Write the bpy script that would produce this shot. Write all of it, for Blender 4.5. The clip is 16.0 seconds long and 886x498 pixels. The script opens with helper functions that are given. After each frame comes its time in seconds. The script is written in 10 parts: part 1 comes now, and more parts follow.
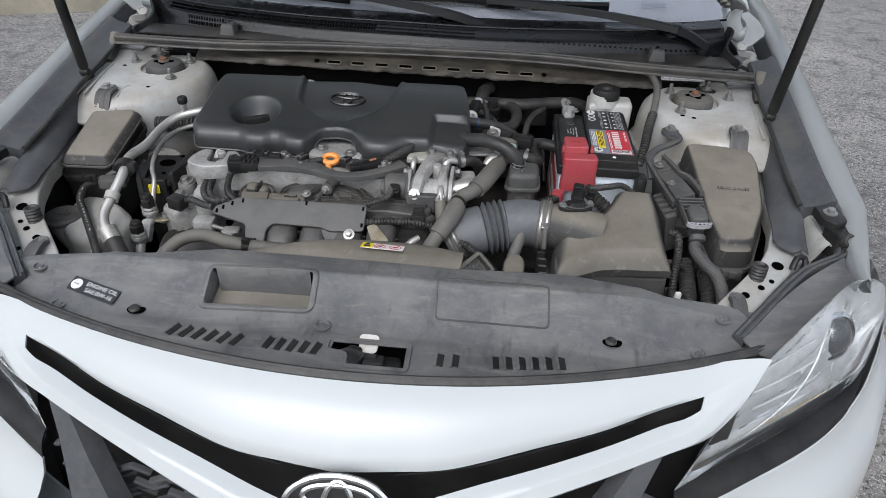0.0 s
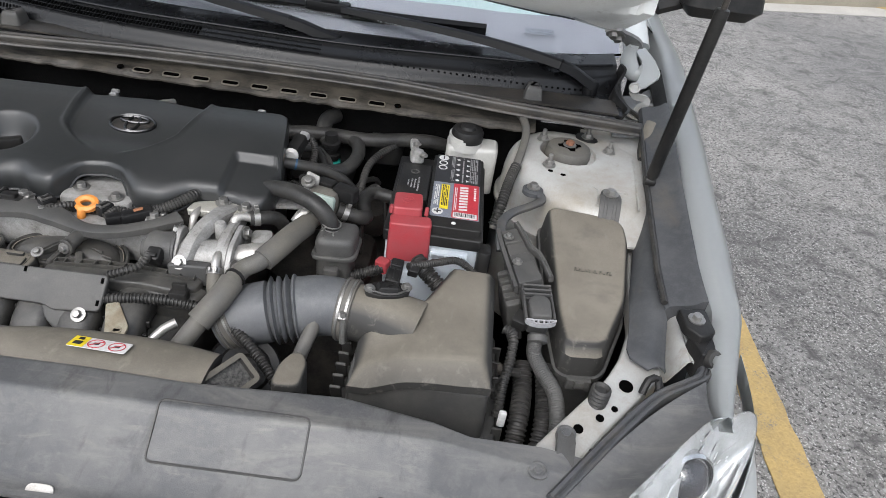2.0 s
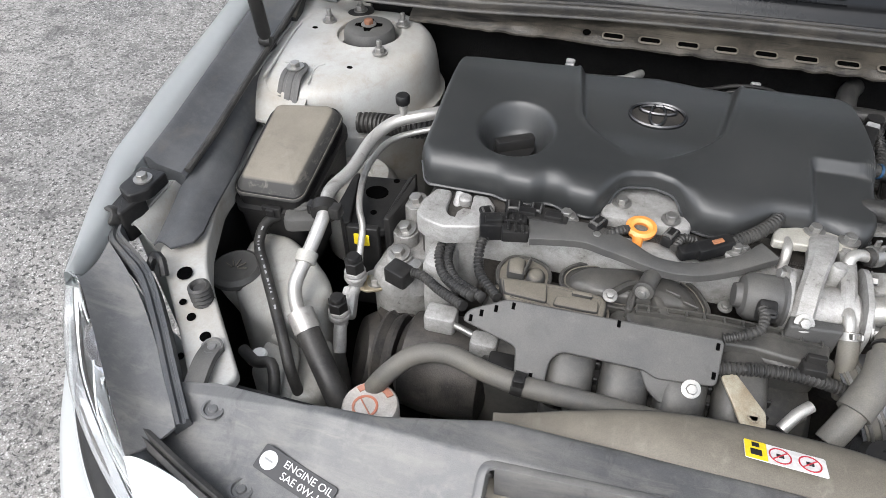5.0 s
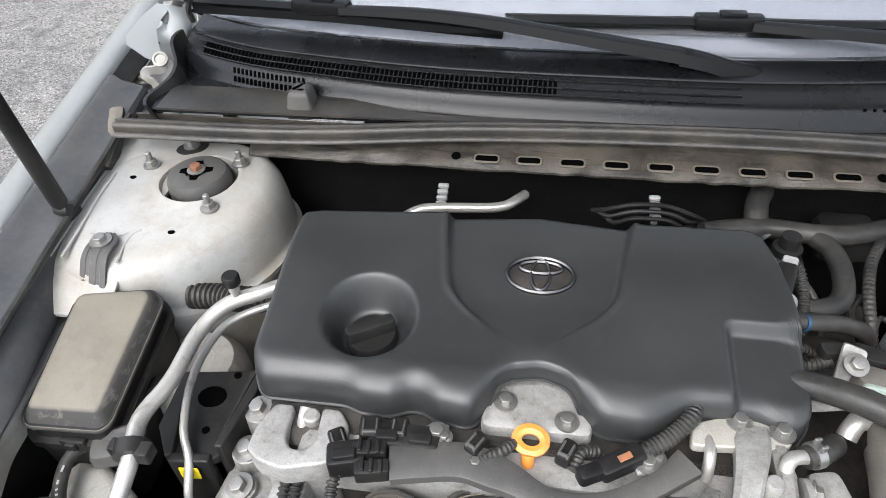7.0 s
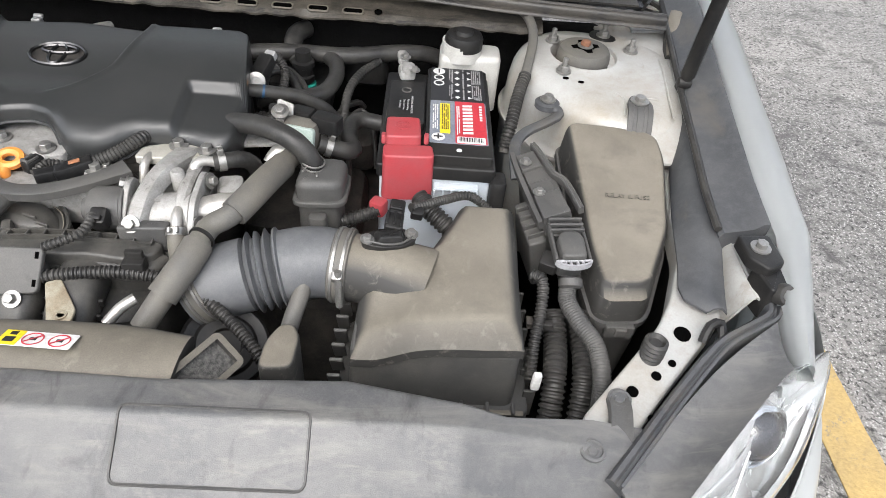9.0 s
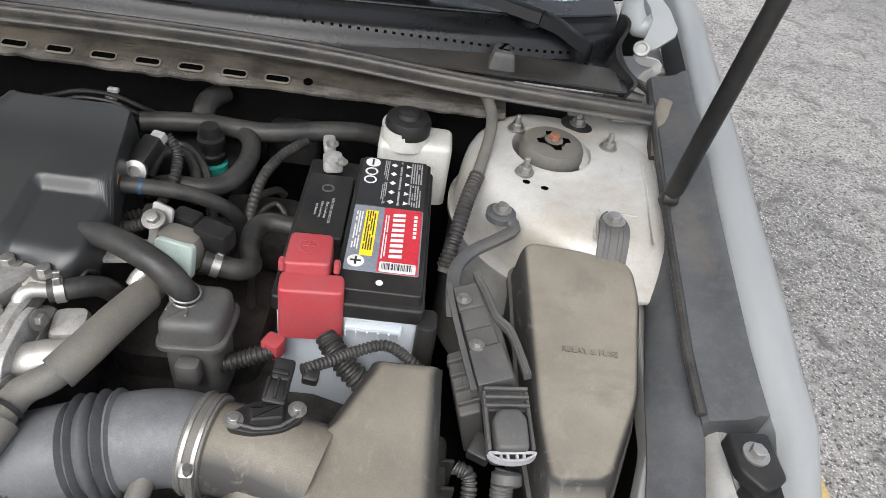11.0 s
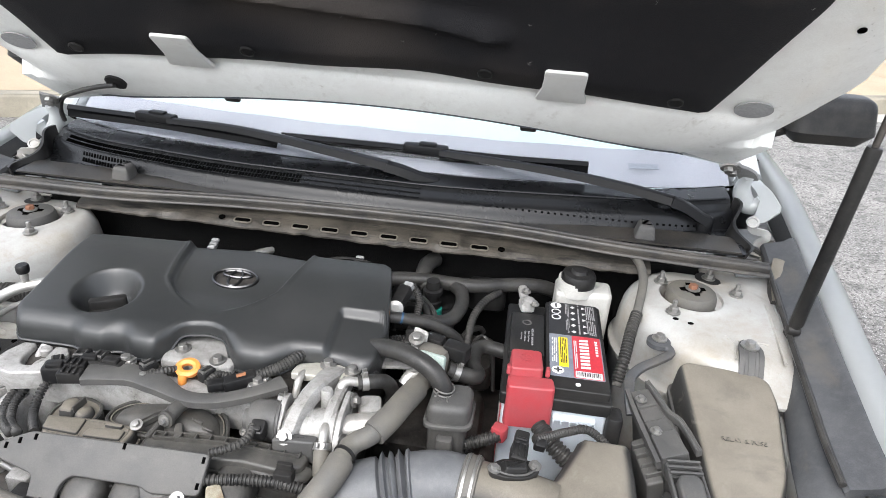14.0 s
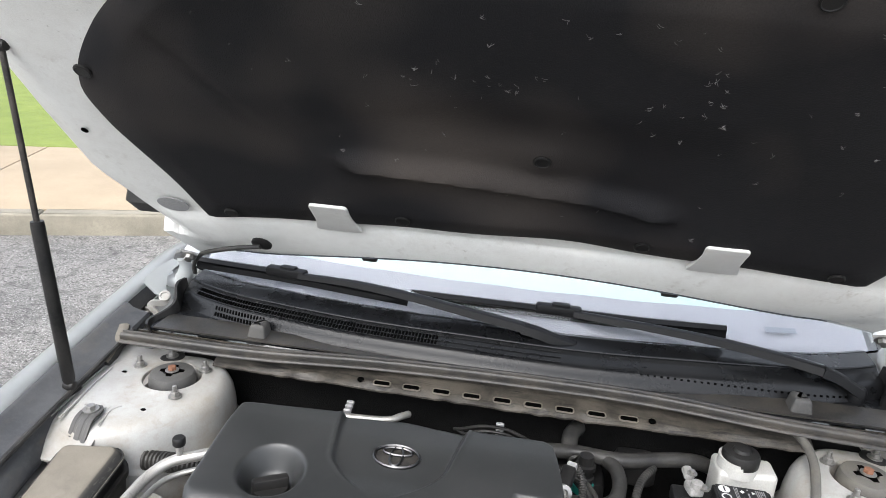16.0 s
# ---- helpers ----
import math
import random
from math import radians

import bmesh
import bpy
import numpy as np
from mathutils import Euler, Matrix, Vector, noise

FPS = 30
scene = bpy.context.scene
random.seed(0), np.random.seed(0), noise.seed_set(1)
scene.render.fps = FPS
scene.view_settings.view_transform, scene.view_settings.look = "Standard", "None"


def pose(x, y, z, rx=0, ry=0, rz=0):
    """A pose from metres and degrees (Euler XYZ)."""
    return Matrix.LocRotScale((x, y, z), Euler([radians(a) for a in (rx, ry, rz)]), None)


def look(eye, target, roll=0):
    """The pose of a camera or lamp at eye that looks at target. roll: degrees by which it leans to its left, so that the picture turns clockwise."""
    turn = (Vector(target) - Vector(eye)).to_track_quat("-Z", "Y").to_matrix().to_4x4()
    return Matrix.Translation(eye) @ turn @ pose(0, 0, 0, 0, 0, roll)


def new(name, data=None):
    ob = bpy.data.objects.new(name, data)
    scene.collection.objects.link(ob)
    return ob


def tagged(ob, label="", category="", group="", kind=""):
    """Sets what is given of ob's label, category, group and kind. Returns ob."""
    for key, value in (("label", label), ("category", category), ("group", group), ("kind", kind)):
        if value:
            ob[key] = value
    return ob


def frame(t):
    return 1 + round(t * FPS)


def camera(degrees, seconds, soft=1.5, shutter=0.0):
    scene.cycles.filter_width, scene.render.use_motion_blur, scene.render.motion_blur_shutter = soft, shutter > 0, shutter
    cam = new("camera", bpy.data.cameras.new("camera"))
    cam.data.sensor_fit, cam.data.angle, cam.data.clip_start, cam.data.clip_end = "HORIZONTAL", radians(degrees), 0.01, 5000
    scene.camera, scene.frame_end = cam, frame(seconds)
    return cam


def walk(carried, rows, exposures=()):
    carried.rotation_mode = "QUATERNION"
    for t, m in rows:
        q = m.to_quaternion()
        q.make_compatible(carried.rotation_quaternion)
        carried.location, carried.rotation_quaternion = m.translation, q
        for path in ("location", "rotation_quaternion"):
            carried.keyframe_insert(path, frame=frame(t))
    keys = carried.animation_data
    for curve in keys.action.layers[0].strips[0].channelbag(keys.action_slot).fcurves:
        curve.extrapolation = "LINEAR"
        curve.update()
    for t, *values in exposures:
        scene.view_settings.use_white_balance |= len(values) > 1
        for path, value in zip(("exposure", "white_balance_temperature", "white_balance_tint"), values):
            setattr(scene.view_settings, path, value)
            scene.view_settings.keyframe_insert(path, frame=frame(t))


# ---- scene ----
cam = camera(67.3, 16.0, soft=0.75)
PATH = [
    (0, (0.157, -0.051, 1.372), (0.035, 1.582, 0.223), 2.1),
    (0.5, (0.183, -0.014, 1.358), (0.127, 1.613, 0.197), 4.8),
    (1, (0.243, 0.079, 1.342), (0.253, 1.704, 0.176), 7.4),
    (1.5, (0.323, 0.189, 1.343), (0.369, 1.813, 0.177), 8.8),
    (2, (0.35, 0.241, 1.356), (0.389, 1.871, 0.198), 8.7),
    (2.5, (0.309, 0.262, 1.37), (0.309, 1.896, 0.216), 7.8),
    (3, (0.187, 0.311, 1.373), (0.116, 1.923, 0.191), 6.5),
    (3.5, (0.055, 0.332, 1.358), (-0.109, 1.908, 0.137), 5.5),
    (4, (-0.026, 0.329, 1.328), (-0.31, 1.802, 0.005), 4.1),
    (4.2, (-0.073, 0.321, 1.306), (-0.398, 1.752, -0.053), 3.6),
    (6.3, (-0.214, 0.656, 1.324), (-0.688, 2.031, -0.049), -5.4),
    (6.5, (-0.19, 0.672, 1.328), (-0.607, 2.079, -0.032), -4.9),
    (7, (-0.138, 0.667, 1.332), (-0.409, 2.133, -0.002), -2.9),
    (7.5, (-0.11, 0.561, 1.33), (-0.26, 2.057, 0.011), -0.1),
    (8, (-0.041, 0.397, 1.307), (-0.121, 1.883, -0.029), 2.0),
    (8.5, (0.118, 0.346, 1.301), (0.11, 1.826, -0.044), 3.6),
    (9, (0.324, 0.376, 1.281), (0.429, 1.852, -0.064), 6.3),
    (9.5, (0.421, 0.434, 1.256), (0.618, 1.91, -0.078), 8.5),
    (10, (0.429, 0.51, 1.271), (0.667, 1.991, -0.053), 10.2),
    (10.2, (0.417, 0.534, 1.267), (0.651, 2.02, -0.051), 10.5),
    (12.3, (0.375, 0.641, 1.292), (0.324, 2.151, -0.019), 8.8),
    (12.5, (0.366, 0.627, 1.288), (0.305, 2.143, -0.015), 8.9),
    (13, (0.315, 0.556, 1.264), (0.241, 2.108, 0.004), 8.8),
    (13.5, (0.293, 0.453, 1.307), (0.182, 2.102, 0.181), 6.9),
    (14, (0.264, 0.332, 1.36), (0.078, 2.115, 0.472), 4.1),
    (14.5, (0.161, 0.322, 1.448), (-0.095, 2.215, 0.853), 1.9),
    (15, (0.063, 0.335, 1.514), (-0.216, 2.281, 1.145), 1.9),
    (15.5, (0.06, 0.325, 1.493), (-0.234, 2.264, 1.1), 3.0),
    (16, (0.036, 0.344, 1.438), (-0.241, 2.232, 0.841), 4.0),
]
walk(cam, [(t, look(eye, target, roll)) for t, eye, target, roll in PATH],
     [(0, 0.32, 6150, 10), (1.0, 0.37, 6200, 10), (2.0, 0.60, 6300, 10), (3.5, 0.94, 6350, 10), (4.0, 0.98, 6350, 10), (6.5, 1.05, 6300, 10), (7.5, 1.37, 6400, 10), (8.5, 1.20, 6450, 10), (9.5, 1.02, 6500, 10), (10.0, 0.94, 6500, 10), (12.5, 1.12, 6350, 10), (13.5, 1.26, 6350, 10), (15.0, 1.26, 6300, 10), (16.0, 1.18, 6350, 10)])

# ---- light ----
world = bpy.data.worlds.new("world")
scene.world = world
world.use_nodes = True
wn = world.node_tree.nodes
sky = wn.new("ShaderNodeTexSky")
sky.sky_type, sky.sun_disc = "NISHITA", False
sky.sun_elevation, sky.sun_rotation = radians(52), radians(200)
sky.air_density, sky.dust_density, sky.ozone_density = 1.0, 3.0, 1.0
pale = wn.new("ShaderNodeHueSaturation")
pale.inputs["Saturation"].default_value = 0.30
world.node_tree.links.new(sky.outputs[0], pale.inputs["Color"])
# an overcast sky: brighter overhead than at the horizon
coord, axes, rise, cloud = wn.new("ShaderNodeTexCoord"), wn.new("ShaderNodeSeparateXYZ"), wn.new("ShaderNodeMapRange"), wn.new("ShaderNodeMix")
rise.inputs["From Min"].default_value, rise.inputs["From Max"].default_value = 0.0, 1.0
rise.inputs["To Min"].default_value, rise.inputs["To Max"].default_value = 0.98, 1.5
cloud.data_type, cloud.blend_type = "RGBA", "MULTIPLY"
cloud.inputs[0].default_value = 1.0
puff = wn.new("ShaderNodeTexNoise")
puff.inputs["Scale"].default_value, puff.inputs["Detail"].default_value = 2.2, 5.0
level, joined = wn.new("ShaderNodeMapRange"), wn.new("ShaderNodeMath")
level.inputs["From Min"].default_value, level.inputs["From Max"].default_value = 0.35, 0.65
level.inputs["To Min"].default_value, level.inputs["To Max"].default_value = 0.80, 1.15
joined.operation = "MULTIPLY"
wl = world.node_tree.links
wl.new(coord.outputs["Generated"], axes.inputs[0]), wl.new(axes.outputs[2], rise.inputs["Value"])
wl.new(coord.outputs["Generated"], puff.inputs["Vector"]), wl.new(puff.outputs["Fac"], level.inputs["Value"])
wl.new(rise.outputs[0], joined.inputs[0]), wl.new(level.outputs[0], joined.inputs[1])
wl.new(pale.outputs[0], cloud.inputs[6]), wl.new(joined.outputs[0], cloud.inputs[7])
wl.new(cloud.outputs[2], wn["Background"].inputs[0])
wn["Background"].inputs[1].default_value = 0.17
sun = new("sun", bpy.data.lights.new("sun", "SUN"))
sun.data.energy, sun.data.angle, sun.data.color = 0.5, radians(50), (1.0, 0.97, 0.92)
sun.matrix_world = look((-1.5, -4.0, 6.0), (0, 1, 0.8))


# ---- materials ----
def mat(name, base, rough=0.5, metal=0.0, other=None, amount=0.5, size=6.0, grain=300.0, bump=0.15, depth=0.002, spec=0.5, coat=0.0, rrange=0.12, vary=0.0, detail=6.0, grime=0.45):
    """A procedural surface: base colour, a second colour in broad patches, fine grain in colour, gloss and relief."""
    m = bpy.data.materials.new(name)
    m.use_nodes = True
    n, l = m.node_tree.nodes, m.node_tree.links
    b = n["Principled BSDF"]
    b.inputs["Metallic"].default_value = metal
    b.inputs["Specular IOR Level"].default_value = spec
    b.inputs["Coat Weight"].default_value = coat
    b.inputs["Coat Roughness"].default_value = 0.06
    geo = n.new("ShaderNodeNewGeometry")
    big = n.new("ShaderNodeTexNoise")
    big.inputs["Scale"].default_value, big.inputs["Detail"].default_value, big.inputs["Roughness"].default_value = size, detail, 0.62
    fine = n.new("ShaderNodeTexNoise")
    fine.inputs["Scale"].default_value, fine.inputs["Detail"].default_value = grain, 3.0
    for t in (big, fine):
        l.new(geo.outputs["Position"], t.inputs["Vector"])
    ramp = n.new("ShaderNodeValToRGB")
    ramp.color_ramp.elements[0].position, ramp.color_ramp.elements[1].position = 0.5 - 0.32 * amount, 0.5 + 0.32 * (1.2 - amount)
    ramp.color_ramp.elements[0].color = (*base, 1)
    ramp.color_ramp.elements[1].color = (*(other or tuple(c * 0.82 for c in base)), 1)
    l.new(big.outputs["Fac"], ramp.inputs[0])
    mix = n.new("ShaderNodeMix")
    mix.data_type, mix.blend_type = "RGBA", "OVERLAY"
    mix.inputs[0].default_value = 0.35
    l.new(ramp.outputs[0], mix.inputs[6]), l.new(fine.outputs["Fac"], mix.inputs[7])
    mid = n.new("ShaderNodeTexNoise")
    mid.inputs["Scale"].default_value, mid.inputs["Detail"].default_value, mid.inputs["Roughness"].default_value = size * 7 + 12, 8.0, 0.7
    l.new(geo.outputs["Position"], mid.inputs["Vector"])
    spots = n.new("ShaderNodeValToRGB")
    spots.color_ramp.elements[0].position, spots.color_ramp.elements[1].position = 0.50, 0.68
    spots.color_ramp.elements[0].color, spots.color_ramp.elements[1].color = (0, 0, 0, 1), (1, 1, 1, 1)
    part_of = n.new("ShaderNodeMath")
    part_of.operation = "MULTIPLY"
    part_of.inputs[1].default_value = grime
    l.new(mid.outputs["Fac"], spots.inputs[0]), l.new(spots.outputs[0], part_of.inputs[0])
    dust = n.new("ShaderNodeMix")
    dust.data_type = "RGBA"
    dust.inputs[7].default_value = (*(other or tuple(c * 0.7 for c in base)), 1)
    l.new(part_of.outputs[0], dust.inputs[0]), l.new(mix.outputs[2], dust.inputs[6])
    last = dust.outputs[2]
    if vary:
        info = n.new("ShaderNodeObjectInfo")
        span = n.new("ShaderNodeMapRange")
        span.inputs["To Min"].default_value, span.inputs["To Max"].default_value = 1 - vary, 1 + vary
        l.new(info.outputs["Random"], span.inputs["Value"])
        hsv = n.new("ShaderNodeHueSaturation")
        l.new(span.outputs[0], hsv.inputs["Value"]), l.new(last, hsv.inputs["Color"])
        last = hsv.outputs[0]
    l.new(last, b.inputs["Base Color"])
    rr = n.new("ShaderNodeMapRange")
    rr.inputs["To Min"].default_value, rr.inputs["To Max"].default_value = max(0.02, rough - rrange), min(1, rough + rrange)
    l.new(big.outputs["Fac"], rr.inputs["Value"]), l.new(rr.outputs[0], b.inputs["Roughness"])
    if bump:
        bp = n.new("ShaderNodeBump")
        bp.inputs["Strength"].default_value, bp.inputs["Distance"].default_value = bump, depth
        l.new(fine.outputs["Fac"], bp.inputs["Height"]), l.new(bp.outputs[0], b.inputs["Normal"])
    return m


def gloss(m, **kw):
    b = m.node_tree.nodes["Principled BSDF"]
    for k, v in kw.items():
        b.inputs[k.replace("_", " ")].default_value = v
    return m


PAINT = mat("white_paint", (0.435, 0.452, 0.452), 0.30, 0, (0.415, 0.432, 0.433), 0.5, 3, 900, 0.0, coat=0.25, rrange=0.05, grime=0.2)
BAY = mat("bay_paint", (0.365, 0.365, 0.352), 0.40, 0, (0.235, 0.20, 0.15), 0.22, 8, 500, 0.06, coat=0.15, grime=0.32)
COVER = mat("cover_plastic", (0.0226, 0.0238, 0.0242), 0.34, 0, (0.0329, 0.0335, 0.0335), 0.45, 8, 1400, 0.25, 0.0008, rrange=0.08, spec=0.50)
BLACK = mat("black_plastic", (0.0085, 0.0085, 0.009), 0.42, 0, (0.027, 0.0255, 0.0235), 0.35, 18, 900, 0.2, 0.001, spec=0.28)
PLASTIC = mat("worn_black_plastic", (0.060, 0.0593, 0.0582), 0.48, 0, (0.098, 0.094, 0.087), 0.38, 16, 900, 0.12, 0.0006, spec=0.3, grime=0.15)
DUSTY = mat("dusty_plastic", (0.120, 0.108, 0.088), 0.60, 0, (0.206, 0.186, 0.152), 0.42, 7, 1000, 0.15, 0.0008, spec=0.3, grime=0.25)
SHROUD = mat("grey_shroud_plastic", (0.064, 0.065, 0.0675), 0.40, 0, (0.140, 0.137, 0.132), 0.36, 9, 1200, 0.2, 0.001, rrange=0.2)
MANIFOLD = mat("dusty_manifold_plastic", (0.030, 0.0295, 0.0285), 0.42, 0, (0.088, 0.083, 0.074), 0.40, 26, 900, 0.15, 0.0008, spec=0.4, grime=0.40)
RUBBER = mat("rubber", (0.020, 0.0197, 0.0194), 0.44, 0, (0.058, 0.055, 0.050), 0.36, 25, 800, 0.2, 0.001, spec=0.34)
HOSE = mat("dusty_hose", (0.090, 0.087, 0.082), 0.55, 0, (0.150, 0.138, 0.114), 0.42, 14, 900, 0.12, 0.0006, spec=0.28, grime=0.2)
DUCT = mat("intake_duct_plastic", (0.078, 0.081, 0.087), 0.44, 0, (0.135, 0.137, 0.140), 0.4, 12, 900, 0.2, 0.001, spec=0.32)
ALLOY = mat("cast_aluminium", (0.36, 0.354, 0.342), 0.52, 0.25, (0.17, 0.162, 0.15), 0.36, 30, 900, 0.14, 0.0008)
PIPE = mat("aluminium_pipe", (0.47, 0.462, 0.445), 0.36, 0.6, (0.42, 0.40, 0.365), 0.35, 25, 900, 0.1, 0.0006, grime=0.6)
STEEL = mat("zinc_bolt", (0.31, 0.306, 0.294), 0.38, 0.75, (0.24, 0.23, 0.215), 0.4, 60, 900, 0.1, 0.0006)
DARKSTEEL = mat("dark_steel", (0.036, 0.0345, 0.033), 0.45, 0.4, (0.095, 0.085, 0.075), 0.35, 30, 700, 0.3, 0.0012, spec=0.25)
RUST = mat("rusted_nut", (0.21, 0.10, 0.055), 0.8, 0.2, (0.18, 0.08, 0.05), 0.5, 80, 900, 0.3, 0.001)
SATIN = mat("satin_badge_metal", (0.105, 0.105, 0.108), 0.34, 1.0, (0.07, 0.07, 0.07), 0.4, 60, 900, 0.0)
SILVER = mat("reflector_silver", (0.58, 0.59, 0.595), 0.24, 0.45, (0.34, 0.35, 0.355), 0.4, 24, 900, 0.0, grime=0.2)
CHROME = mat("chrome", (0.58, 0.58, 0.59), 0.14, 1.0, (0.7, 0.7, 0.7), 0.4, 30, 900, 0.0)
RED = mat("red_plastic", (0.315, 0.036, 0.044), 0.5, 0, (0.275, 0.060, 0.066), 0.4, 30, 900, 0.1, 0.0006)
CASE = mat("pale_battery_case", (0.45, 0.50, 0.55), 0.45, 0, (0.46, 0.48, 0.50), 0.35, 14, 900, 0.05, 0.0006)
NATURAL = mat("milky_plastic", (0.36, 0.355, 0.332), 0.45, 0, (0.30, 0.285, 0.25), 0.36, 16, 700, 0.1, 0.001, grime=0.6)
ORANGE = mat("orange_plastic", (0.72, 0.27, 0.05), 0.4, 0, (0.6, 0.22, 0.05), 0.4, 50, 900, 0.05)
TEAL = mat("teal_plastic", (0.03, 0.35, 0.28), 0.45, bump=0.05)
YELLOW = mat("yellow_label", (0.80, 0.62, 0.02), 0.45, 0, bump=0.0)
WHITE = mat("white_label", (0.64, 0.64, 0.625), 0.45, 0, bump=0.0)
REDLABEL = mat("red_label", (0.46, 0.028, 0.042), 0.35, 0, bump=0.0)
GREYLABEL = mat("grey_label", (0.18, 0.195, 0.235), 0.4, 0, bump=0.0)
BLACKLABEL = mat("black_label", (0.015, 0.015, 0.017), 0.35, 0, bump=0.0)
GREYINK = mat("grey_ink", (0.30, 0.30, 0.30), 0.5, bump=0.0)
FELT = mat("hood_felt", (0.0130, 0.0128, 0.0142), 0.75, 0, (0.064, 0.055, 0.049), 0.04, 3.4, 500, 0.5, 0.002, spec=0.2, detail=1.5, grime=0.05)
STRIP = mat("grey_foam_strip", (0.042, 0.046, 0.053), 0.42, 0, (0.060, 0.064, 0.070), 0.5, 12, 900, 0.2, 0.001, spec=0.4)
LEDGE = mat("grey_ledge_plastic", (0.050, 0.052, 0.056), 0.5, 0, (0.085, 0.086, 0.088), 0.4, 12, 900, 0.2, 0.001, spec=0.3)
for e_, p_ in zip(FELT.node_tree.nodes["Color Ramp"].color_ramp.elements, (0.50, 0.80)):
    e_.position = p_
# pale scuffs and lint caught in the felt
n_, l_ = FELT.node_tree.nodes, FELT.node_tree.links
lint, lintr, lintm, pos_ = n_.new("ShaderNodeTexVoronoi"), n_.new("ShaderNodeValToRGB"), n_.new("ShaderNodeMix"), n_.new("ShaderNodeNewGeometry")
lint.inputs["Scale"].default_value = 24
rag = n_.new("ShaderNodeTexNoise")
rag.inputs["Scale"].default_value, rag.inputs["Detail"].default_value = 240, 4.0
warp = n_.new("ShaderNodeMix")
warp.data_type, warp.blend_type = "RGBA", "ADD"
warp.inputs[0].default_value = 0.012
l_.new(pos_.outputs["Position"], warp.inputs[6]), l_.new(pos_.outputs["Position"], rag.inputs["Vector"]), l_.new(rag.outputs["Color"], warp.inputs[7])
l_.new(warp.outputs[2], lint.inputs["Vector"])
lintr.color_ramp.elements[0].position, lintr.color_ramp.elements[1].position = 0.05, 0.085
lintr.color_ramp.elements[0].color, lintr.color_ramp.elements[1].color = (0, 0, 0, 1), (0, 0, 0, 1)
lintm.data_type = "RGBA"
lintm.inputs[7].default_value = (0.42, 0.41, 0.40, 1)
bs_ = n_["Principled BSDF"]
old_ = bs_.inputs["Base Color"].links[0].from_socket
l_.new(lint.outputs["Distance"], lintr.inputs[0]), l_.new(old_, lintm.inputs[6]), l_.new(lintr.outputs[0], lintm.inputs[0]), l_.new(lintm.outputs[2], bs_.inputs["Base Color"])
WIPER = mat("wiper_black", (0.0045, 0.0047, 0.0053), 0.36, 0, (0.009, 0.009, 0.0095), 0.4, 14, 900, 0.1, 0.0006, spec=0.16)
COWL = mat("cowl_plastic", (0.0065, 0.0072, 0.0084), 0.27, 0, (0.012, 0.012, 0.0125), 0.35, 7, 1000, 0.2, 0.0008, rrange=0.12, spec=0.31)
LIP = mat("dirty_painted_steel", (0.020, 0.0176, 0.0145), 0.5, 0, (0.092, 0.080, 0.063), 0.46, 14, 500, 0.35, 0.002)
FIREWALL = mat("firewall_mat", (0.004, 0.004, 0.004), 0.9, 0, (0.008, 0.0077, 0.0075), 0.4, 12, 400, 0.5, 0.003, spec=0.1)
# near-black colour standing in for the shade inside holes, slots and louvres
HOLE_SHADE = mat("hole_shade", (0.002, 0.002, 0.002), 0.95, 0, bump=0.0, spec=0.0)
PRIMER = mat("grey_primer", (0.23, 0.235, 0.24), 0.5, 0, (0.16, 0.155, 0.145), 0.4, 14, 600, 0.1, 0.001)
SHADE = mat("silver_sunshade", (0.31, 0.315, 0.355), 0.5, 0, (0.26, 0.265, 0.31), 0.5, 2.5, 300, 0.1, 0.001, grime=0.1, spec=0.3)
SHADETOP = mat("pale_cyan_sunshade", (0.47, 0.60, 0.61), 0.5, 0, (0.43, 0.56, 0.575), 0.5, 2.5, 300, 0.1, 0.001, grime=0.1, spec=0.3)
TYRE = mat("tyre_rubber", (0.018, 0.018, 0.018), 0.75, bump=0.3)
INTERIOR = mat("dashboard_plastic", (0.02, 0.02, 0.021), 0.7, bump=0.2, spec=0.28)

ASPHALT = mat("asphalt", (0.150, 0.146, 0.140), 0.85, 0, (0.330, 0.315, 0.292), 0.38, 0.7, 150, 0.9, 0.006, spec=0.2)
n_, l_ = ASPHALT.node_tree.nodes, ASPHALT.node_tree.links
chips = n_.new("ShaderNodeTexVoronoi")
chips.inputs["Scale"].default_value = 125
chips.inputs["Randomness"].default_value = 1.0
chipr = n_.new("ShaderNodeValToRGB")
chipr.color_ramp.elements[0].position, chipr.color_ramp.elements[1].position = 0.22, 0.40
chipr.color_ramp.elements[0].color, chipr.color_ramp.elements[1].color = (1, 1, 1, 1), (0, 0, 0, 1)
chipm = n_.new("ShaderNodeMix")
chipm.data_type = "RGBA"
chipm.inputs[7].default_value = (0.43, 0.42, 0.40, 1)
pos_ = n_.new("ShaderNodeNewGeometry")
l_.new(pos_.outputs["Position"], chips.inputs["Vector"])
l_.new(chips.outputs["Distance"], chipr.inputs[0])
bs_ = n_["Principled BSDF"]
old_ = bs_.inputs["Base Color"].links[0].from_socket
l_.new(old_, chipm.inputs[6]), l_.new(chipr.outputs[0], chipm.inputs[0]), l_.new(chipm.outputs[2], bs_.inputs["Base Color"])
CONCRETE = mat("pale_concrete", (0.42, 0.40, 0.36), 0.85, 0, (0.33, 0.31, 0.28), 0.45, 1.6, 160, 0.5, 0.003)
WALKWAY = mat("tan_concrete", (0.36, 0.285, 0.195), 0.85, 0, (0.28, 0.225, 0.155), 0.45, 1.2, 160, 0.4, 0.003)
